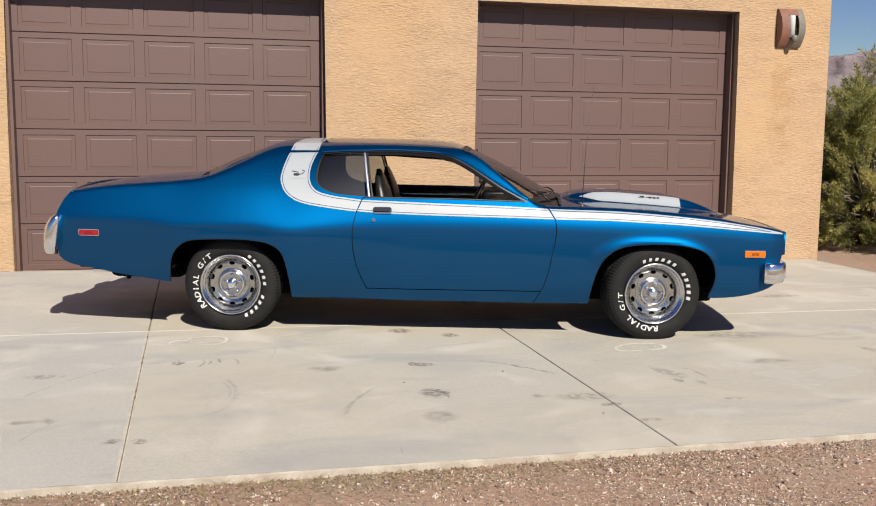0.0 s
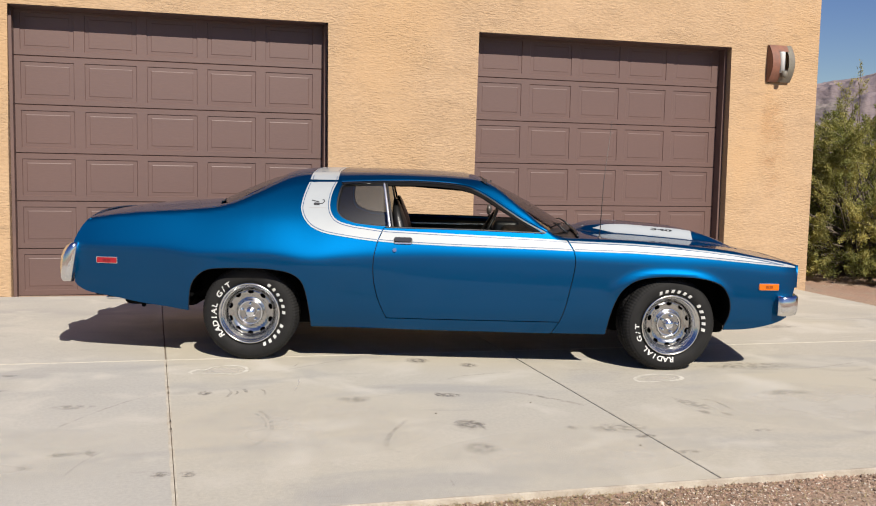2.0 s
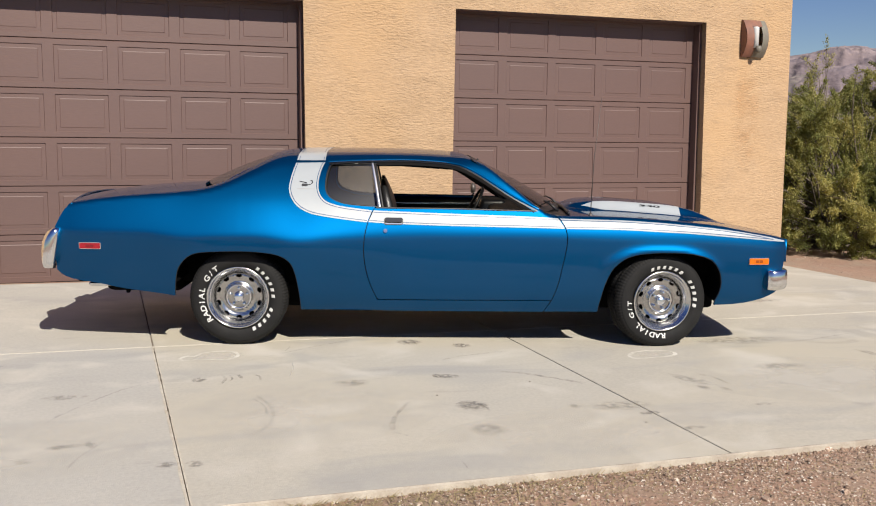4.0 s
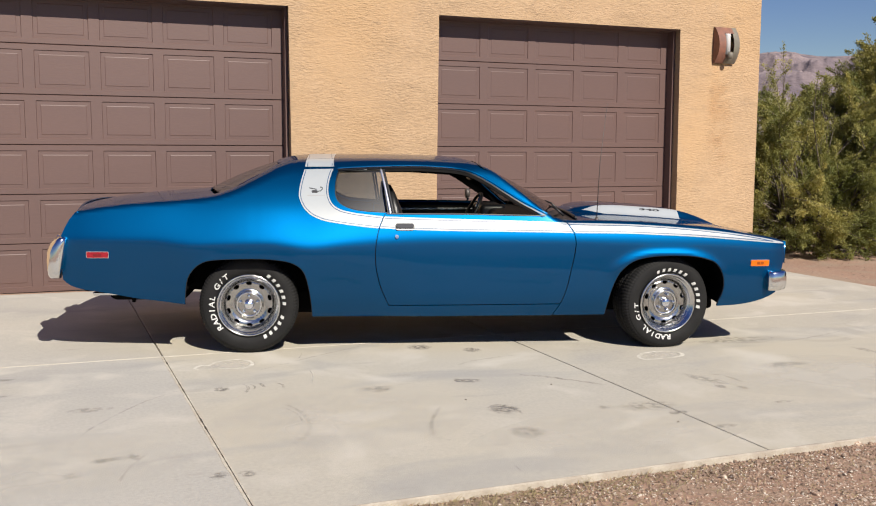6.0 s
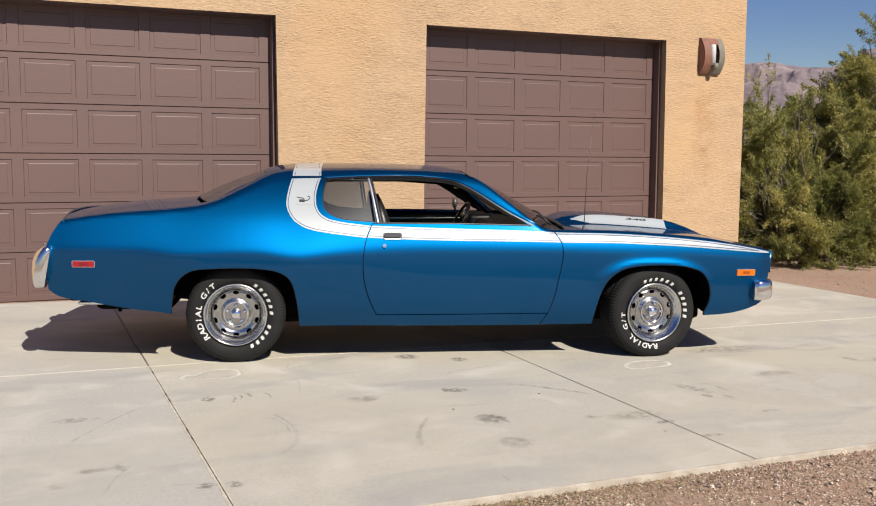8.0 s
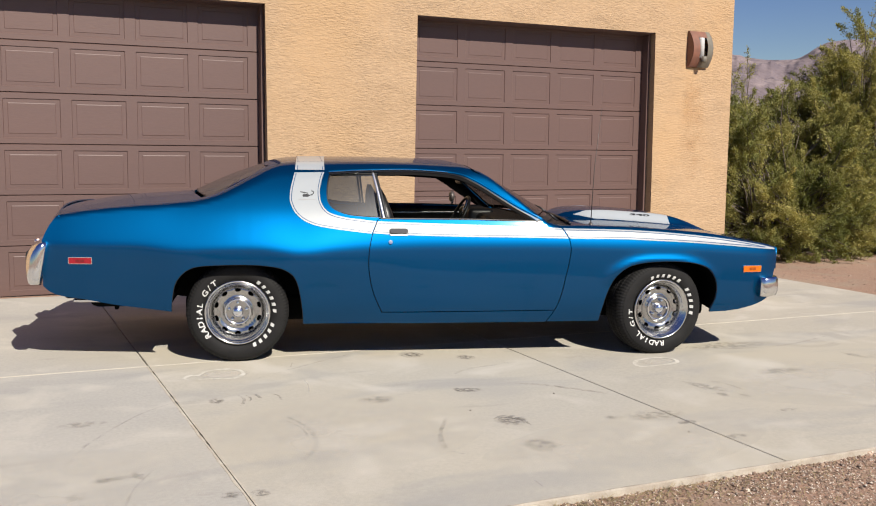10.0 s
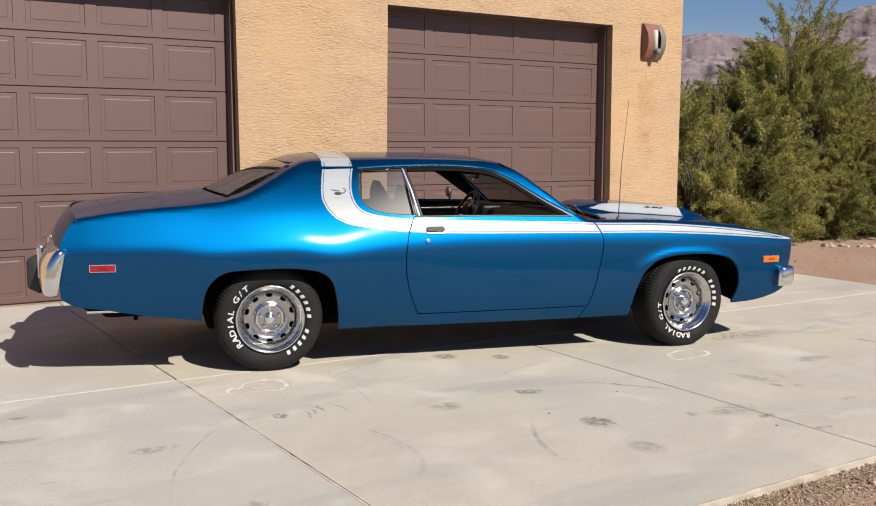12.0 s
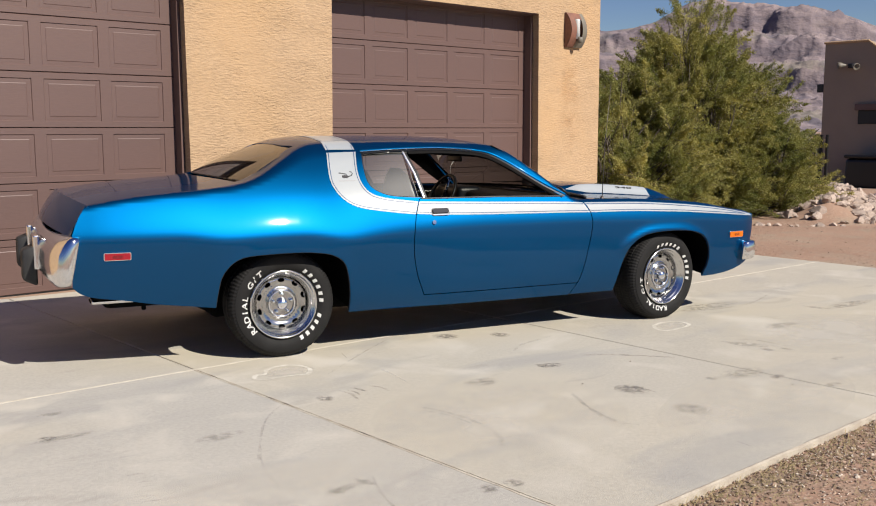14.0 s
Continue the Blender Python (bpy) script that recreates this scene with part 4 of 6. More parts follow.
panel("hood_bulge", bulge, [(2.34, -1), (3.53, -1), (3.53, 1), (2.34, 1)], M_PAINT, car, 0.05, depth=0.004)
for s in (-1, 1):
    out = [(2.46, s * 0.87), (2.62, s * 0.972), (3.19, s * 0.982), (3.195, s * 0.72), (2.75, s * 0.72), (2.56, s * 0.765)]
    panel("bulge_stripe", bulge, out if s < 0 else out[::-1], M_WHITE, car, 0.025, lift=0.0015, depth=0, label="white stripe on the hood bulge")
    ribbon("bulge_pinstripe", bulge, [(2.62, s * 0.945), (2.9, s * 0.950), (3.19, s * 0.950)], 0.004, M_PIN, car, lift=0.0022)
    ribbon("bulge_line", bulge, [(2.40, s * 0.60), (2.60, s * 0.985), (2.9, s * 0.99), (3.2, s * 0.99), (3.5, s * 0.97)], 0.006, M_WHITE, car, lift=0.002)
    ribbon("bulge_edge", bulge, [(3.21, s * 0.62), (3.35, s * 0.66), (3.5, s * 0.85)], 0.006, M_WHITE, car, lift=0.002)


def text_mesh(words, size, thick=0.0):
    """The outline of some words as points and polygons, from the built-in font."""
    cu = bpy.data.curves.new("words", "FONT")
    cu.body, cu.size, cu.offset, cu.align_x = words, size, thick, "CENTER"
    ob = new("words", cu)
    me = ob.evaluated_get(bpy.context.evaluated_depsgraph_get()).to_mesh()
    vs, fs = [v.co.copy() for v in me.vertices], [tuple(p.vertices) for p in me.polygons]
    ob.to_mesh_clear()
    bpy.data.objects.remove(ob)
    bpy.data.curves.remove(cu)
    return vs, fs


def number_on_bulge(s):
    vs, fs = text_mesh("340", 0.040, 0.0012)
    bm = bmesh.new()
    made = []
    for p in vs:
        x = 2.962 + p.x * 2.7 * (1 if s < 0 else -1) + 0.25 * p.y
        v = s * (0.820 - (p.y - 0.014) * 1.35)
        q = bulge(x, v) + normal_of(bulge, x, v) * 0.0028
        made.append(bm.verts.new(q))
    for f in fs:
        bm.faces.new([made[i] for i in (f if s < 0 else f)])
    part("hood_number", bm, M_BLACK, car, "black engine size number 340")


number_on_bulge(-1)
number_on_bulge(1)


def build_cowl():
    bm = bmesh.new()
    for i, (x0, x1, y) in enumerate(((2.12, 2.25, -0.66), (2.25, 2.30, 0.02))):
        tube(bm, [(x0 + 0.09, y - 0.02, 0.925), (x0 + 0.03, y, 0.975), (x0, y + 0.06, 0.990), (x1 - 0.04, y + 0.34, 0.972), (x1 - 0.05, y + 0.5, 0.968)], [0.009, 0.007, 0.005, 0.004, 0.003], 8)
    part("wiper", bm, M_BLACK, car, "black wiper arms", smooth=True)
    bm = bmesh.new()
    tube(bm, [(2.262 + 0.045 * (1 - v * v), 0.80 * v, 0.917 + 0.020 * (1 - v * v)) for v in np.linspace(-1, 1, 21)], 0.012, 8)
    part("hood_seal", bm, M_BLACK, car, smooth=True)
    bm = bmesh.new()
    lathe(bm, [(0.0, 0.03), (0.010, 0.028), (0.017, 0.012), (0.019, 0.0)], 16, axis="Z")
    bmesh.ops.translate(bm, verts=bm.verts, vec=(2.417, -0.79, 0.892))
    tube(bm, [(2.417, -0.79, 0.915), (2.43, -0.79, 1.3), (2.470, -0.79, 1.72)], [0.0032, 0.0024, 0.0016], 6)
    part("antenna", bm, M_WHIP, car, "thin dull metal whip aerial", smooth=True)
    bm = bmesh.new()
    box(bm, 3.70, 3.76, -0.82, 0.82, 0.40, 0.74, bevel=0.02)
    part("grille", bm, M_BLACK, car)
    panel("nose", lambda u, v: Vector((3.775 + 0.045 * (1 - v * v) + 0.004 - 0.05 * (0.745 - u) ** 2, 0.855 * v, u)), [(0.60, -1), (0.755, -1), (0.765, 0), (0.755, 1), (0.60, 1)], M_PAINT, car, 0.06, depth=0.02, swap=False)


build_cowl()


def sweep_bumper(name, path, profile, mat, label):
    """A bumper: a profile of (outwards, height) swept along a path in plan."""
    pts = [Vector(p) for p in path]
    bm = bmesh.new()
    rows = []
    for i, p in enumerate(pts):
        d = (pts[min(i + 1, len(pts) - 1)] - pts[max(i - 1, 0)]).normalized()
        n = Vector((-d.y, d.x))
        rows.append([bm.verts.new((p.x + n.x * o, p.y + n.y * o, z)) for o, z in profile])
    for a, b in zip(rows, rows[1:]):
        for k in range(len(profile) - 1):
            bm.faces.new((a[k], b[k], b[k + 1], a[k + 1]))
    bm.faces.new(rows[0])
    bm.faces.new(rows[-1][::-1])
    bmesh.ops.recalc_face_normals(bm, faces=bm.faces)
    return part(name, bm, mat, car, label, smooth=True)


half_rear = [(-1.152, -0.972), (-1.187, -0.972), (-1.222, -0.966), (-1.252, -0.946), (-1.274, -0.905), (-1.288, -0.85), (-1.305, -0.70), (-1.320, -0.45), (-1.330, -0.20), (-1.332, 0.0)]
rear_path = half_rear + [(x, -y) for x, y in half_rear[-2::-1]]
prof_rear = [(-0.07, 0.798), (-0.020, 0.7975), (-0.006, 0.794), (0.005, 0.785), (0.0115, 0.768), (0.0150, 0.740), (0.0175, 0.700), (0.018, 0.640), (0.015, 0.590), (0.007, 0.556), (-0.006, 0.537), (-0.024, 0.526), (-0.08, 0.520)]
rear_bumper = sweep_bumper("rear_bumper", rear_path, prof_rear, M_CHROME, "chrome wrap-round rear bumper")
for v in rear_bumper.data.vertices:
    back = max(0.0, min(1.0, (-1.195 - v.co.x) / 0.06))
    v.co.x -= (0.79 - v.co.z) * 0.20 * max(0.0, min(1.0, (v.co.x + 1.29) / 0.10))
    v.co.x += 0.052 * back * max(0.0, (v.co.z - 0.655) / 0.14) ** 1.9
half_front = [(3.640, -0.945), (3.675, -0.950), (3.720, -0.945), (3.760, -0.915), (3.785, -0.86), (3.805, -0.75), (3.835, -0.4), (3.845, 0.0)]
front_path = [(x, y) for x, y in half_front] + [(x, -y) for x, y in half_front[-2::-1]]
prof_front = [(-0.05, 0.552), (0.006, 0.550), (0.017, 0.546), (0.023, 0.535), (0.027, 0.500), (0.026, 0.450), (0.016, 0.420), (-0.01, 0.408), (-0.05, 0.405)]
sweep_bumper("front_bumper", [(x, -y) for x, y in front_path], prof_front, M_CHROME, "chrome front bumper")
for y in (-0.34, 0.34):
    bm = bmesh.new()
    vs = box(bm, -1.422, -1.338, y - 0.076, y + 0.076, 0.460, 0.708)
    for v in bm.verts:
        if v.co.x < -1.40:
            v.co.z = 0.6 + (v.co.z - 0.6) * 0.72
            v.co.y = y + (v.co.y - y) * 0.8
    bmesh.ops.bevel(bm, geom=list(bm.edges), offset=0.018, segments=3, profile=0.5, affect="EDGES")
    part("bumper_guard", bm, material("black guard rubber", (0.02, 0.02, 0.022), 0.6, second=(0.03, 0.03, 0.03), scale=15), rear_bumper, "black rubber bumper guard", smooth=True)
    bm = box_bm(-1.358, -1.320, y - 0.078, y + 0.078, 0.56, 0.765, bevel=0.012)
    part("guard_plate", bm, M_CHROME, rear_bumper, "chrome guard backing")


def tail(u, v):
    """The tail panel: u from the deck's edge down, v across."""
    top_x, low_x = -1.099 - 0.084 * (1 - v * v), -1.192 - 0.10 * (1 - v * v)
    w, z = bridge(-1.098)
    return Vector((top_x + (low_x - top_x) * u - 0.05 * u * (1 - u), (w + 0.03 * u) * v, z + CROWN(-1.1) * (1 - v * v) - (z - 0.79) * u - 0.012 * u * (1 - u)))


panel("tail_panel", tail, [(0, -1.03), (1, -1.0), (1, 1.0), (0, 1.03)], M_PAINT, car, 0.05, depth=0.01, swap=True)
ribbon("deck_seam", tail, [(0.62, v) for v in np.linspace(-0.96, 0.96, 17)], 0.02, M_GAP, car, lift=0.002)


# ---- glass surrounds, exhaust, wheel wells, floor ----
def border(f, name, a, width, mat, lift, label="", narrow=1.0):
    for k, line in enumerate(([(u, 0.0) for u in np.linspace(-1, 1, 17)], [(u, 1.0) for u in np.linspace(-1, 1, 17)])):
        ribbon(name, f, line, 0.07 * narrow, mat, car, lift=lift)
    for s in (-1, 1):
        ribbon(name, f, [(s, v) for v in np.linspace(0, 1, 9)], 0.028 * narrow, mat, car, lift=lift)


border(windscreen, "windscreen_trim", 0, 0.02, M_BLACK, 0.004)
border(backlight, "rear_window_trim", 0, 0.02, M_BLACK, -0.002, narrow=0.12)
border(backlight, "rear_window_moulding", 0, 0.02, M_STEEL, 0.004, narrow=0.15)
for s in (-1, 1):
    part("exhaust_tip", box_bm(-1.07, -0.83, *sorted((s * 0.50, s * 0.64)), 0.364, 0.390, bevel=0.009), M_CHROME, car, "flat chrome exhaust tip")
    part("exhaust_slot", box_bm(-1.074, -1.055, *sorted((s * 0.515, s * 0.625)), 0.371, 0.383), M_DARK, car)
for arch, cx in ((REAR_ARCH, 0.02), (FRONT_ARCH[::-1], 2.90)):
    for s in (-1, 1):
        bm = bmesh.new()
        line = smooth_line(arch, 2)
        outer = [bm.verts.new((x + (x - cx) * 0.05, s * (side_width(x, z) - 0.012), z + 0.012)) for x, z in line]
        inner = [bm.verts.new((x + (x - cx) * 0.05, s * 0.55, z + 0.05)) for x, z in line]
        for i in range(len(line) - 1):
            bm.faces.new((outer[i], outer[i + 1], inner[i + 1], inner[i]))
        bm.faces.new(inner)
        part("wheel_well", bm, M_DARK, car)
        lip = [(x, z) for x, z in line]
        ribbon("arch_lip", skin, lip, 0.008, M_BLACK, car, lift=-0.004, mirror=s > 0)
part("underbody", box_bm(-0.36, 3.40, -0.56, 0.56, 0.215, 0.40, bevel=0.03), M_DARK, car)
part("tow_bracket", box_bm(-0.80, -0.775, -0.70, -0.67, 0.325, 0.43, bevel=0.005, seg=1), M_DARK, car)
part("trunk_floor", box_bm(-1.08, -0.40, -0.86, 0.86, 0.425, 0.47, bevel=0.02), M_DARK, car)
for s in (-1, 1):
    part("rocker_inner", box_bm(0.50, 2.42, *sorted((s * 0.55, s * 0.86)), 0.252, 0.36, bevel=0.01), M_DARK, car)
    part("apron_inner", box_bm(3.33, 3.70, *sorted((s * 0.3, s * 0.86)), 0.36, 0.42, bevel=0.01), M_DARK, car)
# filler block, added to hide bright ground behind the rear wheel
part("spare_well", box_bm(-1.0, -0.45, -0.5, 0.5, 0.305, 0.43, bevel=0.05, seg=3), M_DARK, car, smooth=True)
part("cabin_floor", box_bm(0.49, 2.20, -0.85, 0.85, 0.37, 0.40), M_INNER, car)
part("firewall", box_bm(2.20, 2.24, -0.85, 0.85, 0.37, 0.88), M_INNER, car)
part("rear_bulkhead", box_bm(0.02, 0.06, -0.54, 0.54, 0.40, 1.02), M_INNER, car)
panel("headliner", top_skin, [(0.34, -0.99), (1.56, -0.99), (1.56, 0.99), (0.34, 0.99)], M_INNER, car, 0.1, lift=-0.035, depth=0)
panel("parcel_shelf", lambda u, v: Vector((u, v, 1.0)), [(-0.28, -0.74), (0.22, -0.74), (0.22, 0.74), (-0.28, 0.74)], M_INNER, car, 0.2, depth=0.02)


# ---- cabin ----
def seat_back(x, y, w, h, t, lean, mat):
    """An upholstered back with rounded shoulders and vertical pleats."""
    bm = bmesh.new()
    n, m = 13, 14
    sides = []
    for face in (0, 1):
        rows = []
        for j in range(m):
            b = j / (m - 1)
            half = w / 2 * (1.0 if b < 0.62 else math.sqrt(max(0.0, 1 - ((b - 0.62) / 0.40) ** 2)) * 0.98 + 0.02)
            row = []
            for i in range(n):
                a = 2 * i / (n - 1) - 1
                bulge_t = t / 2 * (1 - 0.55 * abs(a) ** 3) * (1 - 0.8 * b ** 5)
                pleat = 0.004 * math.cos(a * 14) if 0.1 < b < 0.8 else 0
                xx = x - lean * b * h + (bulge_t + pleat if face else -bulge_t)
                row.append(bm.verts.new((xx, y + a * half, 0.46 + b * h)))
            rows.append(row)
        sides.append(rows)
        for j in range(m - 1):
            for i in range(n - 1):
                q = (rows[j][i], rows[j][i + 1], rows[j + 1][i + 1], rows[j + 1][i])
                bm.faces.new(q if face else q[::-1])
    f, g = sides[1], sides[0]
    loop_f = [f[0][i] for i in range(n)] + [f[j][-1] for j in range(1, m)] + [f[-1][i] for i in range(n - 2, -1, -1)] + [f[j][0] for j in range(m - 2, 0, -1)]
    loop_g = [g[0][i] for i in range(n)] + [g[j][-1] for j in range(1, m)] + [g[-1][i] for i in range(n - 2, -1, -1)] + [g[j][0] for j in range(m - 2, 0, -1)]
    for i in range(len(loop_f)):
        k = (i + 1) % len(loop_f)
        bm.faces.new((loop_f[i], loop_g[i], loop_g[k], loop_f[k]))
    bmesh.ops.recalc_face_normals(bm, faces=bm.faces)
    return bm


for y in (-0.37, 0.37):
    seat = new("seat")
    seat.parent = car
    tagged(seat, "black vinyl high-back bucket seat")
    part("backrest", seat_back(1.10, y, 0.50, 0.665, 0.13, 0.19, M_VINYL), M_VINYL, seat, smooth=True)
    part("cushion", box_bm(1.08, 1.58, y - 0.25, y + 0.25, 0.42, 0.58, bevel=0.05, seg=4), M_VINYL, seat, smooth=True)
    bm = bmesh.new()
    s = -1 if y < 0 else 1
    tube(bm, [(1.115 - 0.19 * 0.1, y - 0.252, 0.56), (1.07, y - 0.254, 0.75), (1.04, y - 0.248, 0.90)], 0.006, 6)
    part("seat_trim", bm, M_CHROME, seat, smooth=True)
part("rear_seat", box_bm(0.12, 0.34, -0.53, 0.53, 0.45, 0.95, bevel=0.06, seg=4), M_VINYL, car, "black vinyl rear bench back", smooth=True)
bm = bmesh.new()
box(bm, 1.80, 2.16, -0.80, 0.80, 0.66, 0.925, bevel=0.05, seg=4)
box(bm, 1.74, 1.95, 0.16, 0.60, 0.72, 0.955, bevel=0.04, seg=3)
part("dashboard", bm, M_VINYL, car, "black padded dashboard", smooth=True)
wheel_c, wheel_n = Vector((1.690, 0.37, 0.865)), Vector((-0.88, 0.0, 0.47)).normalized()
steering = new("steering_wheel")
steering.parent = car
e1 = Vector((0, 1, 0))
e2 = wheel_n.cross(e1)
bm = bmesh.new()
tube(bm, [wheel_c + 0.19 * (math.cos(a) * e1 + math.sin(a) * e2) for a in np.linspace(0, 2 * math.pi, 41)], 0.012, 8, cap=False)
part("wheel_rim", bm, M_BLACK, steering, smooth=True)
bm = bmesh.new()
for a in (0.15, math.pi - 0.15, 1.5 * math.pi):
    tube(bm, [wheel_c - wheel_n * 0.03, wheel_c + 0.185 * (math.cos(a) * e1 + math.sin(a) * e2)], [0.014, 0.008], 6)
part("spoke", bm, M_CHROME, steering, "bright metal spokes", smooth=True)
bm = bmesh.new()
tube(bm, [wheel_c - wheel_n * 0.02, wheel_c - wheel_n * 0.28], 0.035, 10)
part("column", bm, M_BLACK, steering, smooth=True)
bm = bmesh.new()
box(bm, 1.615, 1.635, -0.11, 0.11, 1.155, 1.215, bevel=0.012, seg=3)
tube(bm, [(1.63, 0, 1.19), (1.68, 0, 1.24), (1.70, 0, 1.275)], 0.008, 6)
part("inner_mirror", bm, M_BLACK, car, "black rear-view mirror on the windscreen", smooth=True)
bm = bmesh.new()
lathe(bm, [(0.0, 0.022), (0.026, 0.019), (0.043, 0.008), (0.048, -0.008), (0.038, -0.022), (0.0, -0.026)], 20, axis="Y")
for v in bm.verts:
    v.co = Vector((v.co.y + 1.76, 0.985 + v.co.x, 1.005 + v.co.z))
tube(bm, [(1.76, 0.94, 0.965), (1.745, 0.975, 0.925), (1.75, 0.90, 0.905)], 0.009, 6)
part("door_mirror", bm, M_WHIP, SIDES[1][1], "round dull metal door mirror", smooth=True)


# ---- wheels ----
M_RIM = material("satin silver wheel", (0.45, 0.445, 0.44), 0.20, metal=1.0, second=(0.39, 0.385, 0.38), scale=30)
M_LETTER = material("white tyre letters", (0.80, 0.80, 0.78), 0.6, fine=0.06)
M_CAP = material("polished cap", (0.75, 0.77, 0.82), 0.12, metal=1.0)


def sidewall(r, half):
    f = curve([(0.205, half - 0.03), (0.222, half - 0.008), (0.245, half + 0.004), (0.275, half + 0.006), (0.300, half), (0.318, half - 0.012)])
    return f(r)


def arc_words(owner, words, start, step, r, size, half, plain, out):
    """Letters set round the sidewall, clockwise from the start angle in degrees; plain gives blank bars."""
    for i, ch in enumerate(words):
        if ch == " ":
            continue
        a = radians(start - step * i)
        bm = bmesh.new()
        if plain:
            w, h = 0.0105, 0.0235
            pts = [Vector((x + y * 0.15, y)) for y in (0, h / 2, h) for x in (-w, 0, w)]
            fs = [(k, k + 1, k + 4, k + 3) for k in (0, 1, 3, 4)]
        else:
            pts, fs = text_mesh(ch, size, 0.0011)
            pts = [Vector((p.x * 1.25 + p.y * 0.15, p.y, 0)) for p in pts]
        made = {}
        for f in fs:
            for k in f:
                if k not in made:
                    p = pts[k]
                    rr = r + p[1]
                    aa = a - p[0] / rr
                    y = -(sidewall(rr, half) + 0.0032)
                    made[k] = bm.verts.new((rr * math.cos(aa) * (1 if out < 0 else -1), y * (1 if out < 0 else -1), rr * math.sin(aa)))
            bm.faces.new([made[k] for k in f])
        part("letter", bm, M_LETTER, owner)


def build_wheel(x, y, z, out, turn, spin):
    w = new("wheel")
    w.parent = car
    w.matrix_basis = pose(x, y, z, 0, 0, turn)
    half = 0.122
    bm = bmesh.new()
    prof = [(0.203, half - 0.045), (0.205, half - 0.03), (0.213, half - 0.016), (0.222, half - 0.008), (0.232, half - 0.001), (0.245, half + 0.004), (0.262, half + 0.006), (0.285, half + 0.004), (0.300, half), (0.303, half - 0.003), (0.318, half - 0.012),
            (0.330, half - 0.030), (0.3355, half - 0.050), (0.336, half - 0.052), (0.329, half - 0.056), (0.329, half - 0.062), (0.3362, half - 0.066), (0.3368, 0.022), (0.329, 0.018), (0.329, 0.008), (0.337, 0.004)]
    prof = [(r if r < 0.245 else 0.245 + (r - 0.245) * 0.95, o) for r, o in prof]
    n = len(prof)
    full = [(r, -o) for r, o in prof] + [(r, o) for r, o in prof[::-1]]
    lug = {9, 10, 11, 12, 13, 16, 17, 20}

    def lugs(k, i):
        j = i if i < n else 2 * n - 1 - i
        return -0.0034 if j in lug and k % 2 == 0 else 0.0
    lathe(bm, full, 184, jitter=lugs)
    for f in bm.faces:
        f.smooth = f.calc_center_median().length < 0.31
    bmesh.ops.recalc_face_normals(bm, faces=bm.faces)
    for v in bm.verts:
        v.co.z = max(v.co.z, -z)
    part("tyre", bm, M_RUBBER, w, "black tyre with raised white sidewall letters")
    arc_words(w, "xxxxxx", 56 + spin, 10.6, 0.2255, 0.038, half, True, out)
    arc_words(w, "xxxxx", -20 + spin, 10.6, 0.2255, 0.038, half, True, out)
    arc_words(w, "RADIAL G/T", 219 + spin, 10.1, 0.2260, 0.048, half, False, out)
    bm = bmesh.new()
    s = out
    rim = [(0.2045, half - 0.034), (0.212, half - 0.006), (0.211, half + 0.002), (0.206, half + 0.006), (0.199, half + 0.003), (0.195, half - 0.010), (0.186, half - 0.016), (0.181, half - 0.022), (0.178, half - 0.030), (0.170, half - 0.036), (0.167, half - 0.05), (0.165, half - 0.098), (0.155, -half + 0.03), (0.21, -half)]
    lathe(bm, [(r, o * s) for r, o in rim], 80)
    bmesh.ops.recalc_face_normals(bm, faces=bm.faces)
    part("trim_ring", bm, M_RING, w, "polished trim ring", smooth=True)
    dish = curve([(0.0, 0.052), (0.055, 0.052), (0.085, 0.050), (0.098, 0.060), (0.112, 0.062), (0.132, 0.054), (0.150, 0.052), (0.160, 0.060), (0.170, 0.082)])

    def disc(u, v):
        r = math.hypot(u, v)
        return Vector((u, s * (half - dish(r)), v))
    ring = [(0.168 * math.cos(a), 0.168 * math.sin(a)) for a in np.linspace(0, 2 * math.pi, 49)[:-1]]
    holes = []
    for k in range(10):
        a = radians(36 * k + 18 + spin)
        c, d = math.cos(a), math.sin(a)
        holes.append([((0.143 + 0.0135 * math.cos(b)) * c - 0.0205 * math.sin(b) * d, (0.143 + 0.0135 * math.cos(b)) * d + 0.0205 * math.sin(b) * c) for b in np.linspace(0, 2 * math.pi, 13)[:-1]])
    panel("wheel_disc", disc, ring, M_RIM, w, 0.014, 0.012, holes=holes, depth=0.010, swap=s > 0)
    bm = bmesh.new()
    lathe(bm, [(0.164, s * -0.01), (0.0, s * -0.01)], 24)
    part("brake_drum", bm, M_DARK, w)
    bm = bmesh.new()
    lathe(bm, [(0.088, s * (half - 0.052)), (0.086, s * (half - 0.040)), (0.080, s * (half - 0.036)), (0.074, s * (half - 0.042))], 40)
    bmesh.ops.recalc_face_normals(bm, faces=bm.faces)
    part("hub_ring", bm, M_CHROME, w, smooth=True)
    bm = bmesh.new()
    lathe(bm, [(0.036, s * (half - 0.054)), (0.034, s * (half - 0.028)), (0.028, s * (half - 0.018)), (0.014, s * (half - 0.013)), (0.0, s * (half - 0.012))], 24)
    bmesh.ops.recalc_face_normals(bm, faces=bm.faces)
    part("hub_cap", bm, M_CAP, w, "polished hub cap", smooth=True)
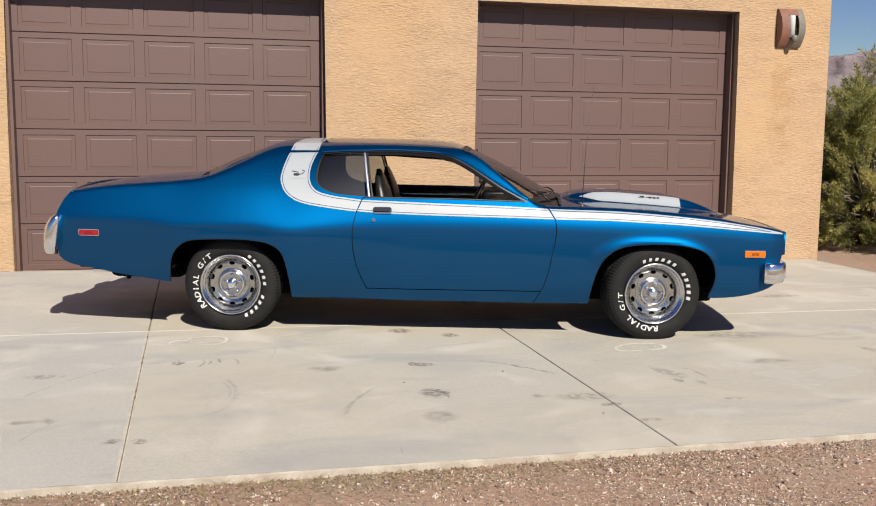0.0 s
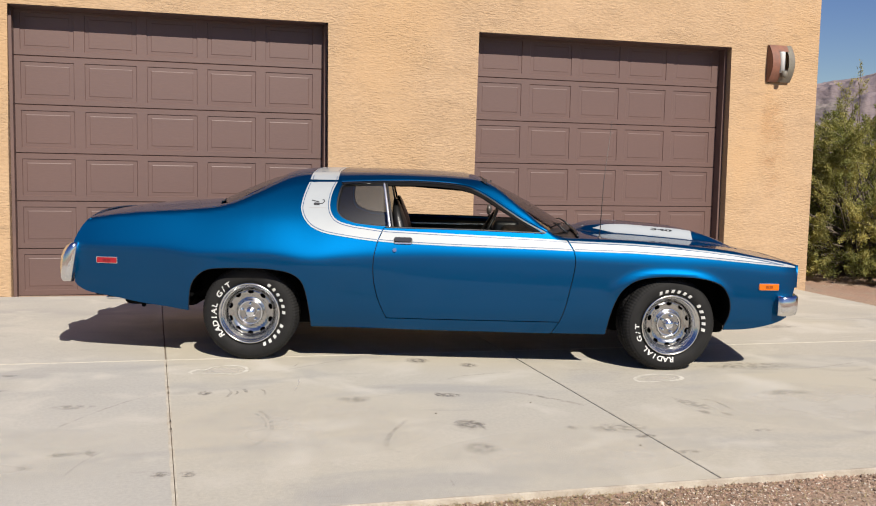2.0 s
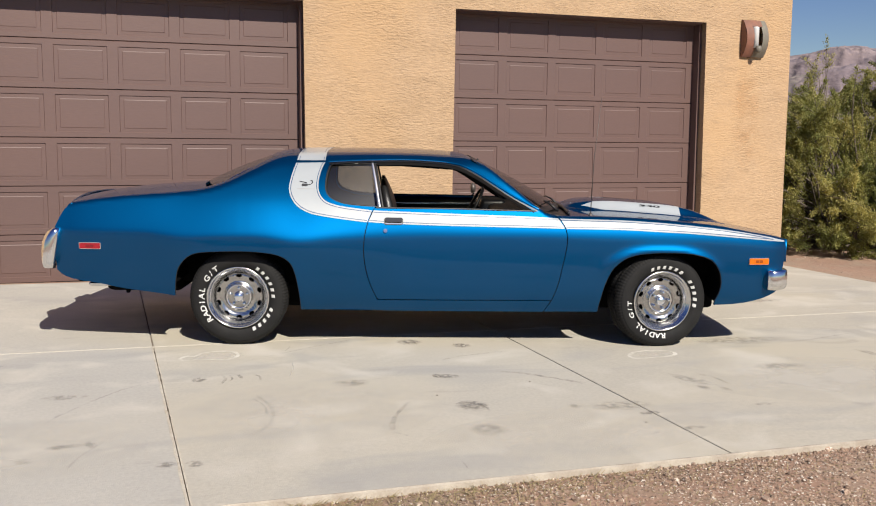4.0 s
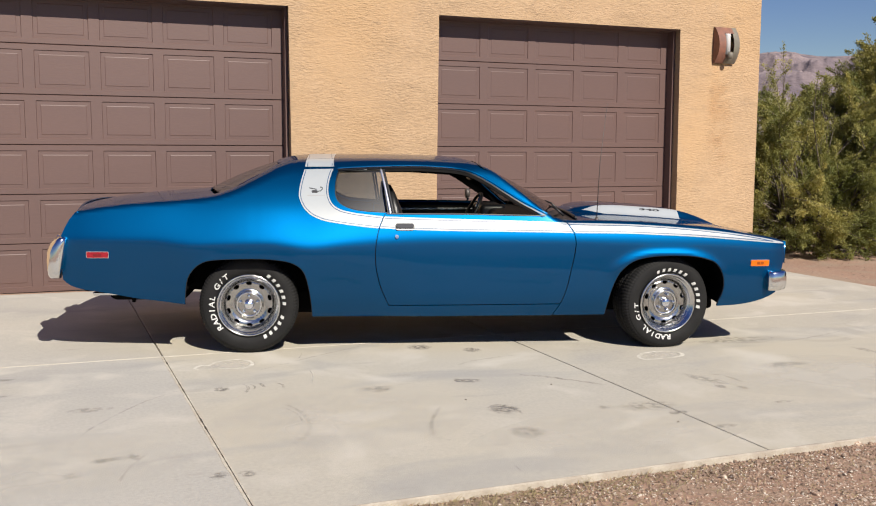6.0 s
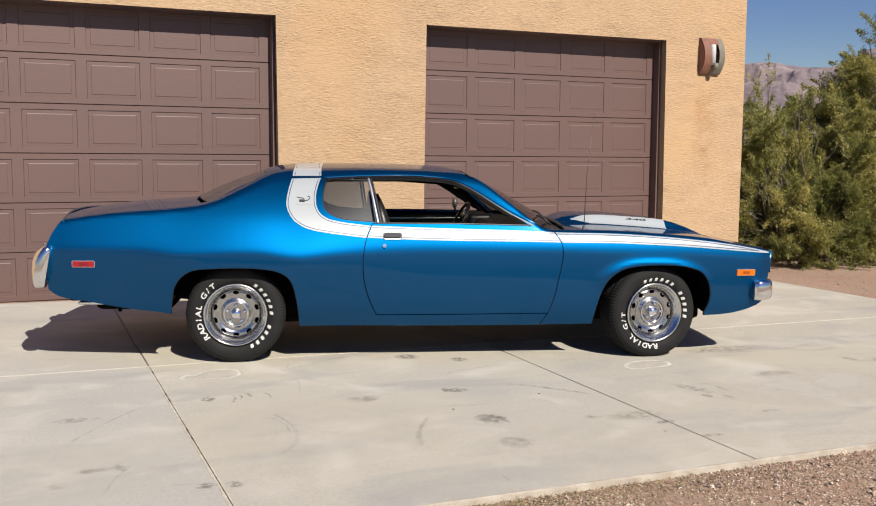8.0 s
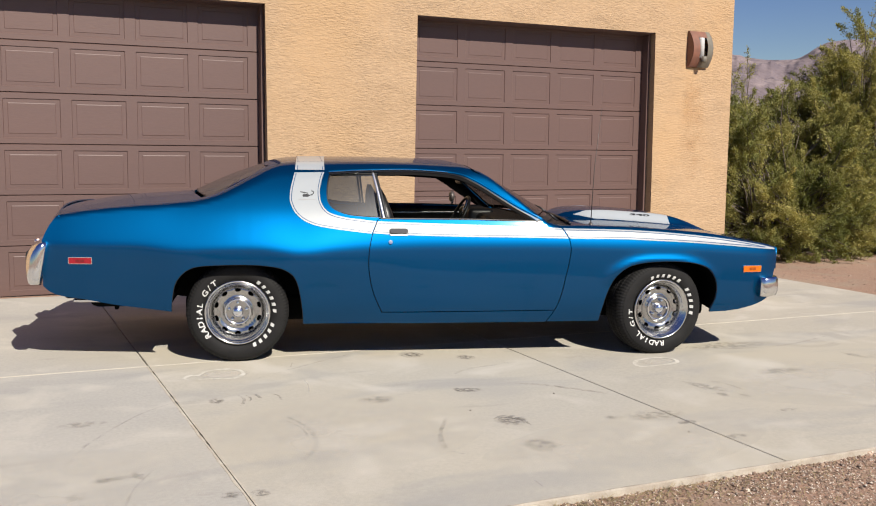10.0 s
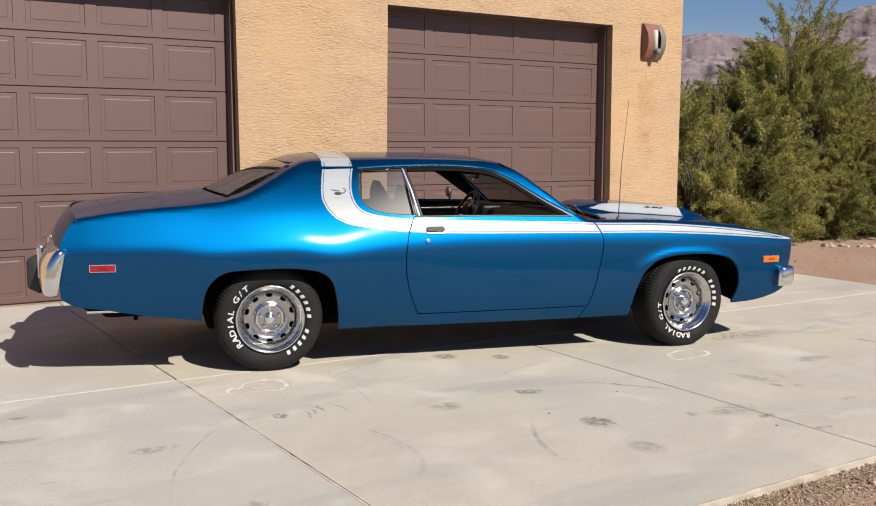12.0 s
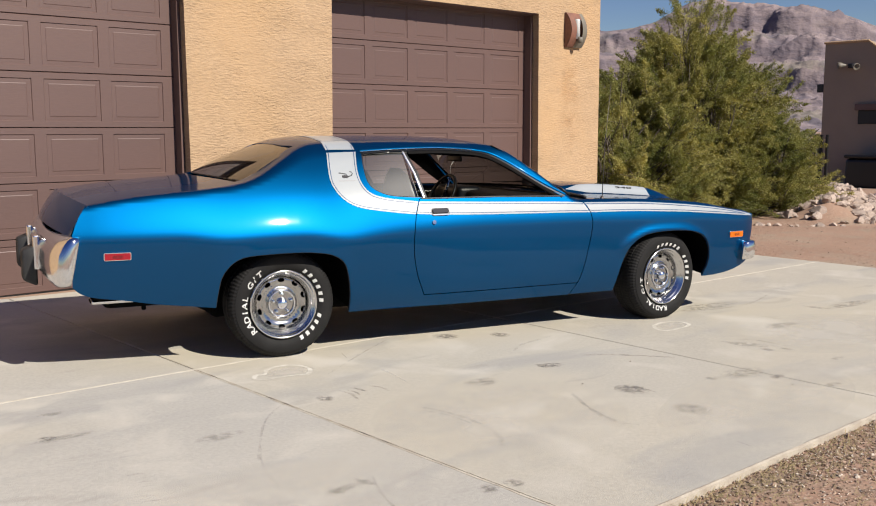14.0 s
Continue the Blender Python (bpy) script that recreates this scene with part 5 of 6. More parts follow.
    for k in range(5):
        a = radians(72 * k + 90 + spin)
        bm = bmesh.new()
        lathe(bm, [(0.0115, s * (half - 0.054)), (0.0115, s * (half - 0.034)), (0.008, s * (half - 0.028)), (0.0, s * (half - 0.026))], 6)
        bmesh.ops.recalc_face_normals(bm, faces=bm.faces)
        bmesh.ops.translate(bm, verts=bm.verts, vec=(0.058 * math.cos(a), 0, 0.058 * math.sin(a)))
        part("lug_nut", bm, M_CHROME, w)
    return w


for x, y, z, out, turn, spin in ((0.0, -0.785, 0.331, -1, 0, 0), (2.903, -0.785, 0.321, -1, 7.0, 55), (0.0, 0.785, 0.331, 1, 0, 30), (2.903, 0.785, 0.321, 1, 7.0, 10)):
    build_wheel(x, y, z, out, turn, spin)
bm = bmesh.new()
tube(bm, [(0, -0.66, 0.33), (0, 0.66, 0.33)], 0.045, 10)
tube(bm, [(2.918, -0.66, 0.30), (2.918, 0.66, 0.30)], 0.03, 8)
part("axles", bm, M_DARK, car, smooth=True)


# ---- surroundings ----
M_LEAF = material("olive leaves", (0.255, 0.275, 0.095), 0.7, second=(0.59, 0.52, 0.19), scale=1.1, contrast=(0.38, 0.66), piece=0.22, specular=0.15)


def translucent(m, share, tint):
    """Lets part of the light through a thin leaf."""
    nt = m.node_tree
    bsdf = nt.nodes["Principled BSDF"]
    through_ = nt.nodes.new("ShaderNodeBsdfTranslucent")
    warm = nt.nodes.new("ShaderNodeMix")
    warm.data_type, warm.blend_type = "RGBA", "MULTIPLY"
    warm.inputs["Factor"].default_value = 1.0
    warm.inputs["B"].default_value = (*tint, 1)
    nt.links.new(bsdf.inputs["Base Color"].links[0].from_socket, warm.inputs["A"])
    nt.links.new(warm.outputs["Result"], through_.inputs["Color"])
    mx = nt.nodes.new("ShaderNodeMixShader")
    mx.inputs[0].default_value = share
    nt.links.new(bsdf.outputs[0], mx.inputs[1])
    nt.links.new(through_.outputs[0], mx.inputs[2])
    nt.links.new(mx.outputs[0], nt.nodes["Material Output"].inputs["Surface"])


translucent(M_LEAF, 0.35, (1.35, 1.35, 0.65))
M_TWIG = material("grey bark", (0.20, 0.16, 0.12), 0.9, second=(0.13, 0.10, 0.08), scale=18, fine=0.15, bump=0.4)
M_ROCK = material("pale desert rock", (0.58, 0.475, 0.395), 0.9, second=(0.38, 0.28, 0.23), scale=6, fine=0.2, fine_scale=50, bump=0.5, bump_scale=40, piece=0.45)
M_PEBBLE = material("gravel", (0.58, 0.42, 0.305), 0.9, second=(0.33, 0.215, 0.155), scale=70, detail=2, contrast=(0.42, 0.58), fine=0.15, piece=0.6)
blotch(M_PEBBLE, (0.86, 0.76, 0.64), 55, 0.60, 0.64, 0.9, detail=1.0, offset=(3, 1, 0))
# distance haze is put into the purple-grey rock colours
M_MOUNTAIN = material("hazy mountain rock", (0.375, 0.292, 0.285), 0.95, second=(0.285, 0.228, 0.245), scale=0.012, detail=12, contrast=(0.36, 0.64), fine=0.25, fine_scale=0.06, bump=1.0, bump_scale=0.035, stretch=(1, 1, 1.6))
M_MOUNTAIN.node_tree.nodes["Bump"].inputs["Distance"].default_value = 8.0
# dark streaks and bands: rock varnish, and relief shade laid in as colour
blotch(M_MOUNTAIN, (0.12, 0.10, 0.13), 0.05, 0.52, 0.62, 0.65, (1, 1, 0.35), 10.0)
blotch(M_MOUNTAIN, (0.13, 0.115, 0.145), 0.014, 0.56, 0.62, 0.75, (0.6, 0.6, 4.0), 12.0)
blotch(M_MOUNTAIN, (0.30, 0.27, 0.195), 0.006, 0.52, 0.62, 0.55, (1, 1, 2.2), 9.0, (2, 5, 0))
blotch(M_MOUNTAIN, (0.38, 0.29, 0.265), 0.03, 0.58, 0.66, 0.6, (1, 1, 1.5), 9.0, (7, 1, 0))


def cliff_shade(m, colour, amount):
    """Steep faces get a darker colour than the talus: rock varnish, with relief shade painted in."""
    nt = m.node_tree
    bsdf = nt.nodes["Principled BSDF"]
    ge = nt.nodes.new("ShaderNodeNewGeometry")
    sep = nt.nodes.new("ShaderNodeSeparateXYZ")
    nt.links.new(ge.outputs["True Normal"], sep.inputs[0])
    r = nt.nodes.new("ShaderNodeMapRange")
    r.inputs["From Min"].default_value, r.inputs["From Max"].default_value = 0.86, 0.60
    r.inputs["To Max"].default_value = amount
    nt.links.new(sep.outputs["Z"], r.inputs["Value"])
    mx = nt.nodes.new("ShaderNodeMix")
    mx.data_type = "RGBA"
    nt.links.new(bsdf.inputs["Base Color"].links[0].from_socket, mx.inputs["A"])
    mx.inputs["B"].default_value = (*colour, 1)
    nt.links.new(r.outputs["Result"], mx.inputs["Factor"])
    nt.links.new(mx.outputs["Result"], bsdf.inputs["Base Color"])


# relief shade of the steep faces, put into the colour
cliff_shade(M_MOUNTAIN, (0.135, 0.106, 0.118), 0.62)
M_SCRUB = material("olive scrub", (0.17, 0.16, 0.075), 0.8, second=(0.13, 0.13, 0.06), scale=0.2, piece=0.3)
M_STRAW = material("dry grass", (0.45, 0.36, 0.18), 0.9, piece=0.3)
M_RUST = material("rusted steel", (0.32, 0.135, 0.085), 0.65, second=(0.24, 0.11, 0.075), scale=14, fine=0.15, bump=0.2)
M_PEWTER = material("grey-green patina", (0.26, 0.24, 0.19), 0.6, second=(0.20, 0.175, 0.14), scale=12, fine=0.12)
M_FENCE = material("pale fence paint", (0.46, 0.42, 0.34), 0.6, second=(0.40, 0.36, 0.29), scale=6)
M_FROST = material("frosted lamp glass", (0.80, 0.80, 0.78), 0.35)


def build_tree(cx, cy, rx, ry, top, seed, clumps, leaves, sprigs, dome=1.5):
    """Limbs from several stems, fine twigs, and clumps of small narrow leaves in sprays."""
    rnd = np.random.RandomState(seed)
    base_z = zg(9) - 0.04
    tree = thing("tree", "dense olive-green desert shrub tree with thin grey limbs", "tree", m=Matrix.Translation((cx, cy, base_z)))
    shoots, boughs, tries = [], [], 0
    while len(boughs) < clumps // 6 and tries < 20000:
        tries += 1
        a, r, h = rnd.uniform(0, 2 * math.pi), math.sqrt(rnd.uniform(0.0, 1.0)), rnd.uniform(0.02, 1.0)
        lump = 0.86 + 0.34 * noise.noise(Vector((math.cos(a) * 1.6, math.sin(a) * 1.6, h * 2.6 + seed))) + 0.18 * noise.noise(Vector((math.cos(a) * 5, math.sin(a) * 5, h * 7)))
        edge = lump * (1 - max(0.0, (h - 0.16) / 0.84) ** dome) ** 0.74 * (0.90 + 0.10 * min(1, h / 0.15))
        if r > edge or (r < edge * 0.75 and rnd.uniform() < 0.8):
            continue
        p = Vector((rx * r * math.cos(a), ry * r * math.sin(a), top * h * 0.93 + 0.05))
        if min(((p - q).length for q in boughs), default=9) < 0.29:
            continue
        boughs.append(p)
    for p in boughs:
        lift = Vector((p.x / rx, p.y / ry, 0.55)).normalized()
        for k in range(9):
            d = (lift + Vector(rnd.normal(0, 0.42, 3))).normalized()
            q = p - lift * 0.18 + Vector(rnd.normal(0, 0.09, 3))
            q.z = max(q.z, 0.05)
            shoots.append((q, d, rnd.uniform(0.26, 0.58), 1.0))
    clumps = len(shoots)
    for k in range(sprigs):
        a, r = rnd.uniform(0, 2 * math.pi), 0.4 * rnd.uniform()
        q = Vector((rx * r * math.cos(a), ry * r * math.sin(a), top * rnd.uniform(0.80, 0.93)))
        shoots.append((q, Vector((rnd.normal(0, 0.35), rnd.normal(0, 0.35), 1.0)).normalized(), rnd.uniform(0.35, 0.6), 0.6))
    bm = bmesh.new()
    stems = [Vector((0.35 * math.cos(k * 1.05), 0.3 * math.sin(k * 1.05), 0)) for k in range(6)]
    for i in [*range(0, clumps, 4), *range(clumps, len(shoots))]:
        t = shoots[i][0]
        s = stems[i // 4 % 6]
        mid = s.lerp(t, 0.5) + Vector((rnd.uniform(-0.2, 0.2), rnd.uniform(-0.2, 0.2), rnd.uniform(0.0, 0.35)))
        tube(bm, [s, s.lerp(mid, 0.5) + Vector((0, 0, 0.1)), mid, mid.lerp(t, 0.6) + Vector((rnd.uniform(-0.06, 0.06), rnd.uniform(-0.06, 0.06), 0.03)), t], [0.032, 0.024, 0.015, 0.009, 0.005], 5, cap=False)
    part("branchwork", bm, M_TWIG, tree, "thin grey limbs", smooth=True)
    quads = []
    twig = bmesh.new()
    for q, d, ln, full in shoots:
        q, d, sag = np.array(q), np.array(d), np.array((0, 0, -0.10 * rnd.uniform()))
        tube(twig, [Vector(q), Vector(q + d * ln * 0.5 + sag * 0.25), Vector(q + d * ln + sag)], [0.006, 0.004, 0.0015], 3, cap=False)
        n = int(leaves * full * rnd.uniform(0.7, 1.25) * ln / 0.40)
        t = rnd.uniform(0.08, 1.05, (n, 1))
        p = q + d * ln * t + sag * t * t + rnd.normal(0, 1, (n, 3)) * 0.040 * (1.35 - t)
        f = d * 0.8 + rnd.normal(0, 0.6, (n, 3))
        f /= np.linalg.norm(f, axis=1)[:, None]
        g = np.cross(f, rnd.normal(0, 1, (n, 3)))
        g /= np.maximum(np.linalg.norm(g, axis=1), 1e-4)[:, None]
        size, wd = rnd.uniform(0.022, 0.052, (n, 1)), rnd.uniform(0.0040, 0.0080, (n, 1))
        bend = np.cross(f, g) * size * 0.15
        m = p + f * size * 0.5 + bend
        quads.append(np.stack((p, m + g * wd, p + f * size, m - g * wd), axis=1).reshape(-1, 3))
    tagged(part("twig_spray", twig, M_TWIG, tree, smooth=True), "bare grey twigs", kind="stuff")
    v = np.concatenate(quads)
    n = len(v) // 4
    me = bpy.data.meshes.new("crown")
    me.vertices.add(4 * n)
    me.vertices.foreach_set("co", v.astype(np.float32).ravel())
    me.loops.add(4 * n)
    me.loops.foreach_set("vertex_index", np.arange(4 * n, dtype=np.int32))
    me.polygons.add(n)
    me.polygons.foreach_set("loop_start", np.arange(0, 4 * n, 4, dtype=np.int32))
    me.update(calc_edges=True)
    me.materials.append(M_LEAF)
    crown = new("crown", me)
    crown.parent = tree
    tagged(crown, "small olive and yellow-green leaves", kind="stuff")
    return tree


build_tree(9.45, 11.35, 2.25, 1.6, 2.7, 5, 660, 230, 3, 1.8)
build_tree(11.9, 11.75, 3.1, 1.8, 3.6, 6, 1260, 230, 5, 2.1)
build_tree(11.2, 11.2, 1.6, 1.0, 3.85, 23, 470, 230, 9, 2.6)
build_tree(12.35, 10.7, 1.75, 1.15, 2.3, 14, 420, 230, 2)
build_tree(10.45, 13.5, 1.6, 1.1, 3.05, 17, 300, 190, 6)
build_tree(16.0, 14.6, 1.6, 1.4, 1.5, 9, 120, 110, 4)


def rock_mesh(seed, flat):
    r = random.Random(seed)
    bm = bmesh.new()
    bmesh.ops.create_icosphere(bm, subdivisions=2, radius=1)
    off = Vector((r.uniform(0, 50), r.uniform(0, 50), r.uniform(0, 50)))
    for v in bm.verts:
        v.co *= 1 + 0.5 * noise.noise(v.co * 1.2 + off) + 0.12 * noise.noise(v.co * 3 + off)
        v.co.z *= flat
        for ax in (Vector((1, 0.3, 0.2)), Vector((-0.4, 1, 0.5)), Vector((0.2, -0.7, 0.9))):
            ax = ax.normalized()
            d = v.co.dot(ax)
            if d > 0.52:
                v.co -= ax * (d - 0.52) * 0.95
    return mesh_from(bm, "rock", M_ROCK)


def mound(x, y):
    """Height of the low bank on which the rocks lie."""
    a, d = ((x - 11.5) * 0.91 + (y - 8.85) * 0.415) / 6.38, -(x - 11.5) * 0.415 + (y - 8.85) * 0.91
    return 0.30 * math.exp(-(d / 0.5) ** 2) * max(0.0, min(1.0, (a + 0.04) * 7, (1.04 - a) * 7))


def build_rocks():
    r = random.Random(12)
    shapes = [rock_mesh(k, 0.5 + 0.1 * (k % 4)) for k in range(7)]
    line = smooth_line([(10.0, 9.70), (10.40, 9.47), (10.72, 8.98), (11.05, 8.63), (11.6, 8.46), (12.4, 8.38)], 5)
    spots = [(x + r.uniform(-0.08, 0.08), y + r.uniform(-0.10, 0.10), r.uniform(0.035, 0.085)) for x, y in line]
    for k in range(290):
        a, d = r.random(), r.uniform(-0.95, 0.75)
        spots.append((11.5 + 5.8 * a - 0.41 * d, 8.85 + 2.65 * a + 0.91 * d, r.uniform(0.05, 0.145)))
    bm = bmesh.new()
    rows = []
    for i in range(31):
        a = i / 30 * 1.1 - 0.05
        rows.append([bm.verts.new((x, y, zg(9) - 0.034 + mound(x, y))) for x, y in ((11.5 + 5.8 * a - 0.41 * d, 8.85 + 2.65 * a + 0.91 * d) for d in np.linspace(-1.1, 1.1, 15))])
    for a, b in zip(rows, rows[1:]):
        for k in range(14):
            bm.faces.new((a[k], b[k], b[k + 1], a[k + 1]))
    tagged(part("mound", bm, M_DIRT, smooth=True), "low mound of reddish dirt under loose rocks", "mound", kind="structure")
    for x, y, s in spots:
        ob = new("rock", shapes[r.randrange(7)])
        ob.matrix_basis = pose(x, y, zg(9) - 0.030 + mound(x, y) + s * 0.25, r.uniform(-30, 30), r.uniform(-30, 30), r.uniform(0, 360)) @ Matrix.Diagonal((s, s * r.uniform(0.6, 1.0), s * r.uniform(0.7, 1.0), 1))
        tagged(ob, "pale weathered desert rock lying on the dirt", "rock", group="rocks by the shrub")


build_rocks()


def build_gravel():
    r = np.random.RandomState(4)
    bm = bmesh.new()
    bmesh.ops.create_icosphere(bm, subdivisions=1, radius=1)
    base_v = np.array([v.co for v in bm.verts])
    bm.verts.ensure_lookup_table()
    base_f = np.array([[v.index for v in f.verts] for f in bm.faces])
    bm.free()

    def scatter(n, box_, sizes, seed, patch, fade):
        q = np.random.RandomState(seed)
        vs, fs, k = [], [], 0
        while k < n:
            x, y = q.uniform(box_[0], box_[1]), q.uniform(box_[2], box_[3])
            d = 0.5 + 0.9 * noise.noise(Vector((x * 1.3, y * 2.6, seed))) + 0.5 * noise.noise(Vector((x * 4, y * 6, seed)))
            if q.uniform() > patch + (1 - patch) * d:
                continue
            if fade and q.uniform() > min(1.0, (x - box_[0]) / 1.5, (box_[1] - x) / 1.5, (y - box_[2]) / 0.9):
                continue
            s = q.uniform(*sizes) * (q.uniform(1.5, 2.8) if q.uniform() < 0.04 else 1)
            m = base_v * (1 + q.uniform(-0.32, 0.32, (len(base_v), 1))) * s * np.array((1, q.uniform(0.6, 1), q.uniform(0.45, 0.8)))
            a = q.uniform(0, 6.28)
            rot = np.array(((math.cos(a), -math.sin(a), 0), (math.sin(a), math.cos(a), 0), (0, 0, 1)))
            z = zg(max(-4, min(9, x))) - 0.026 + s * 0.25
            vs.append(m @ rot.T + np.array((x, y, z)))
            fs.append(base_f + k * len(base_v))
            k += 1
        return np.concatenate(vs), np.concatenate(fs)
    for name, n, bx, sizes, seed, patch, label in (("gravel", 50000, (-3.4, 6.2, 2.1, 3.688), (0.0028, 0.0076), 21, 0.10, "loose grey and brown gravel along the slab edge"),
                                                   ("pebbles", 2200, (7.0, 14.0, 5.0, 10.5), (0.004, 0.009), 22, 0.1, "scattered pebbles on reddish dirt")):
        v, f = scatter(n, bx, sizes, seed, patch, name == "gravel")
        me = bpy.data.meshes.new(name)
        me.from_pydata(v.tolist(), [], f.tolist())
        me.materials.append(M_PEBBLE)
        tagged(new(name, me), label, "gravel", kind="stuff")
    q = np.random.RandomState(8)
    vs, fs = [], []
    for i in range(3800):
        x, y = (q.normal(0.5, 0.75), 3.675 - abs(q.normal(0, 0.13))) if i % 2 else (q.uniform(-1.0, 4.2), q.uniform(2.9, 3.67))
        a, ln = q.uniform(0, 6.28), q.uniform(0.02, 0.06)
        up = q.uniform(0.0, 0.6)
        p = np.array((x, y, zg(x) - 0.023))
        e = p + ln * np.array((math.cos(a), math.sin(a), up))
        sd = 0.0015 * np.array((-math.sin(a), math.cos(a), 0.3))
        k = len(vs)
        vs += [tuple(p - sd), tuple(p + sd), tuple(e)]
        fs.append((k, k + 1, k + 2))
    me = bpy.data.meshes.new("dry_grass")
    me.from_pydata(vs, [], fs)
    me.materials.append(M_STRAW)
    tagged(new("dry_grass", me), "wisps of dry straw along the slab edge", "grass", kind="stuff")


build_gravel()


def build_mountains():
    """A far range, as a relief over bearings and distances: talus, cliff bands and benches up to the ridge."""
    crest = curve([(0, 2.0), (20, 3.5), (33, 4.6), (39, 5.25), (41, 5.6), (43.4, 5.3), (45, 5.35), (47, 6.2), (48.5, 6.25), (51, 5.9), (53.4, 6.2), (55, 6.95), (55.9, 7.35), (57.2, 7.42), (58.4, 7.2), (61, 6.92), (62.4, 6.84), (64.6, 6.2), (66, 5.6), (70, 4.8), (80, 3.6), (95, 2.0)])
    step = curve([(0, 0), (0.30, 0.15), (0.45, 0.25), (0.475, 0.38), (0.64, 0.47), (0.665, 0.63), (0.85, 0.73), (0.875, 0.90), (1.0, 1.0), (1.3, 1.1)])
    verts, faces = [], []
    azs = np.concatenate((np.arange(5, 36, 0.5), np.arange(36, 70, 0.085), np.arange(70, 95, 0.5)))
    n_r = 110
    for a in azs:
        e = math.tan(radians(crest(a)))
        sa, ca = math.sin(radians(a)), math.cos(radians(a))
        for j in range(n_r):
            t = j / (n_r - 1)
            r = 950 + 850 * t
            x, y = r * sa, r * ca
            p = Vector((x, y, 0)) * 0.0055
            fade = min(1, 4 * t) * min(1, 8 * (1 - t))
            wander = 0.06 * noise.fractal(p, 1.0, 2.0, 4) + 0.006 * noise.noise(p * 9)
            ridge = noise.ridged_multi_fractal(p * 1.1 + Vector((3, 8, 0)), 1.0, 2.1, 5, 1.0, 2.0) - 1.2
            z = 1800 * e * step(max(0.0, t + wander * fade)) + 9 * ridge * fade + 8 * (noise.ridged_multi_fractal(p * 4.3 + Vector((1, 4, 0)), 0.9, 2.2, 4, 1.0, 2.0) - 1.2) * fade + (1.3 * noise.noise(Vector((x, y, 0)) * 0.04) + 3.5 * noise.noise(Vector((x, y, 9)) * 0.02)) * min(1, 3 * t) - 2.0
            verts.append((x, y, z))
    for i in range(len(azs) - 1):
        for j in range(n_r - 1):
            k = i * n_r + j
            faces.append((k, k + n_r, k + n_r + 1, k + 1))
    me = bpy.data.meshes.new("mountain")
    me.from_pydata(verts, [], faces)
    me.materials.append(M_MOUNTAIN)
    for p in me.polygons:
        p.use_smooth = True
    tagged(new("mountain", me), "hazy purple-brown layered desert mountain range", "mountain", kind="structure")
    q = np.random.RandomState(31)
    vs, fs = [], []
    for _ in range(900):
        a, r = radians(q.uniform(30, 78)), 28 + 300 * q.uniform() ** 2
        c = np.array((r * math.sin(a), r * math.cos(a), -0.15))
        if c[0] < 14 or (20 < c[0] < 30 and 5 < c[1] < 15):
            continue
        s = q.uniform(0.5, 1.5)
        for _k in range(46):
            d = q.normal(0, 1, 3)
            d /= np.linalg.norm(d)
            d[2] = abs(d[2])
            o = c + d * s * np.array((1, 1, 0.9)) * q.uniform(0.5, 1.0)
            u, w = q.normal(0, 0.14, 3) * s, q.normal(0, 0.14, 3) * s
            k = len(vs)
            vs += [tuple(o - u), tuple(o + w), tuple(o + u), tuple(o - w)]
            fs.append((k, k + 1, k + 2, k + 3))
    me = bpy.data.meshes.new("scrub")
    me.from_pydata(vs, [], fs)
    me.materials.append(M_SCRUB)
    tagged(new("scrub", me), "low olive desert scrub on the far plain", "scrub", kind="stuff")


build_mountains()


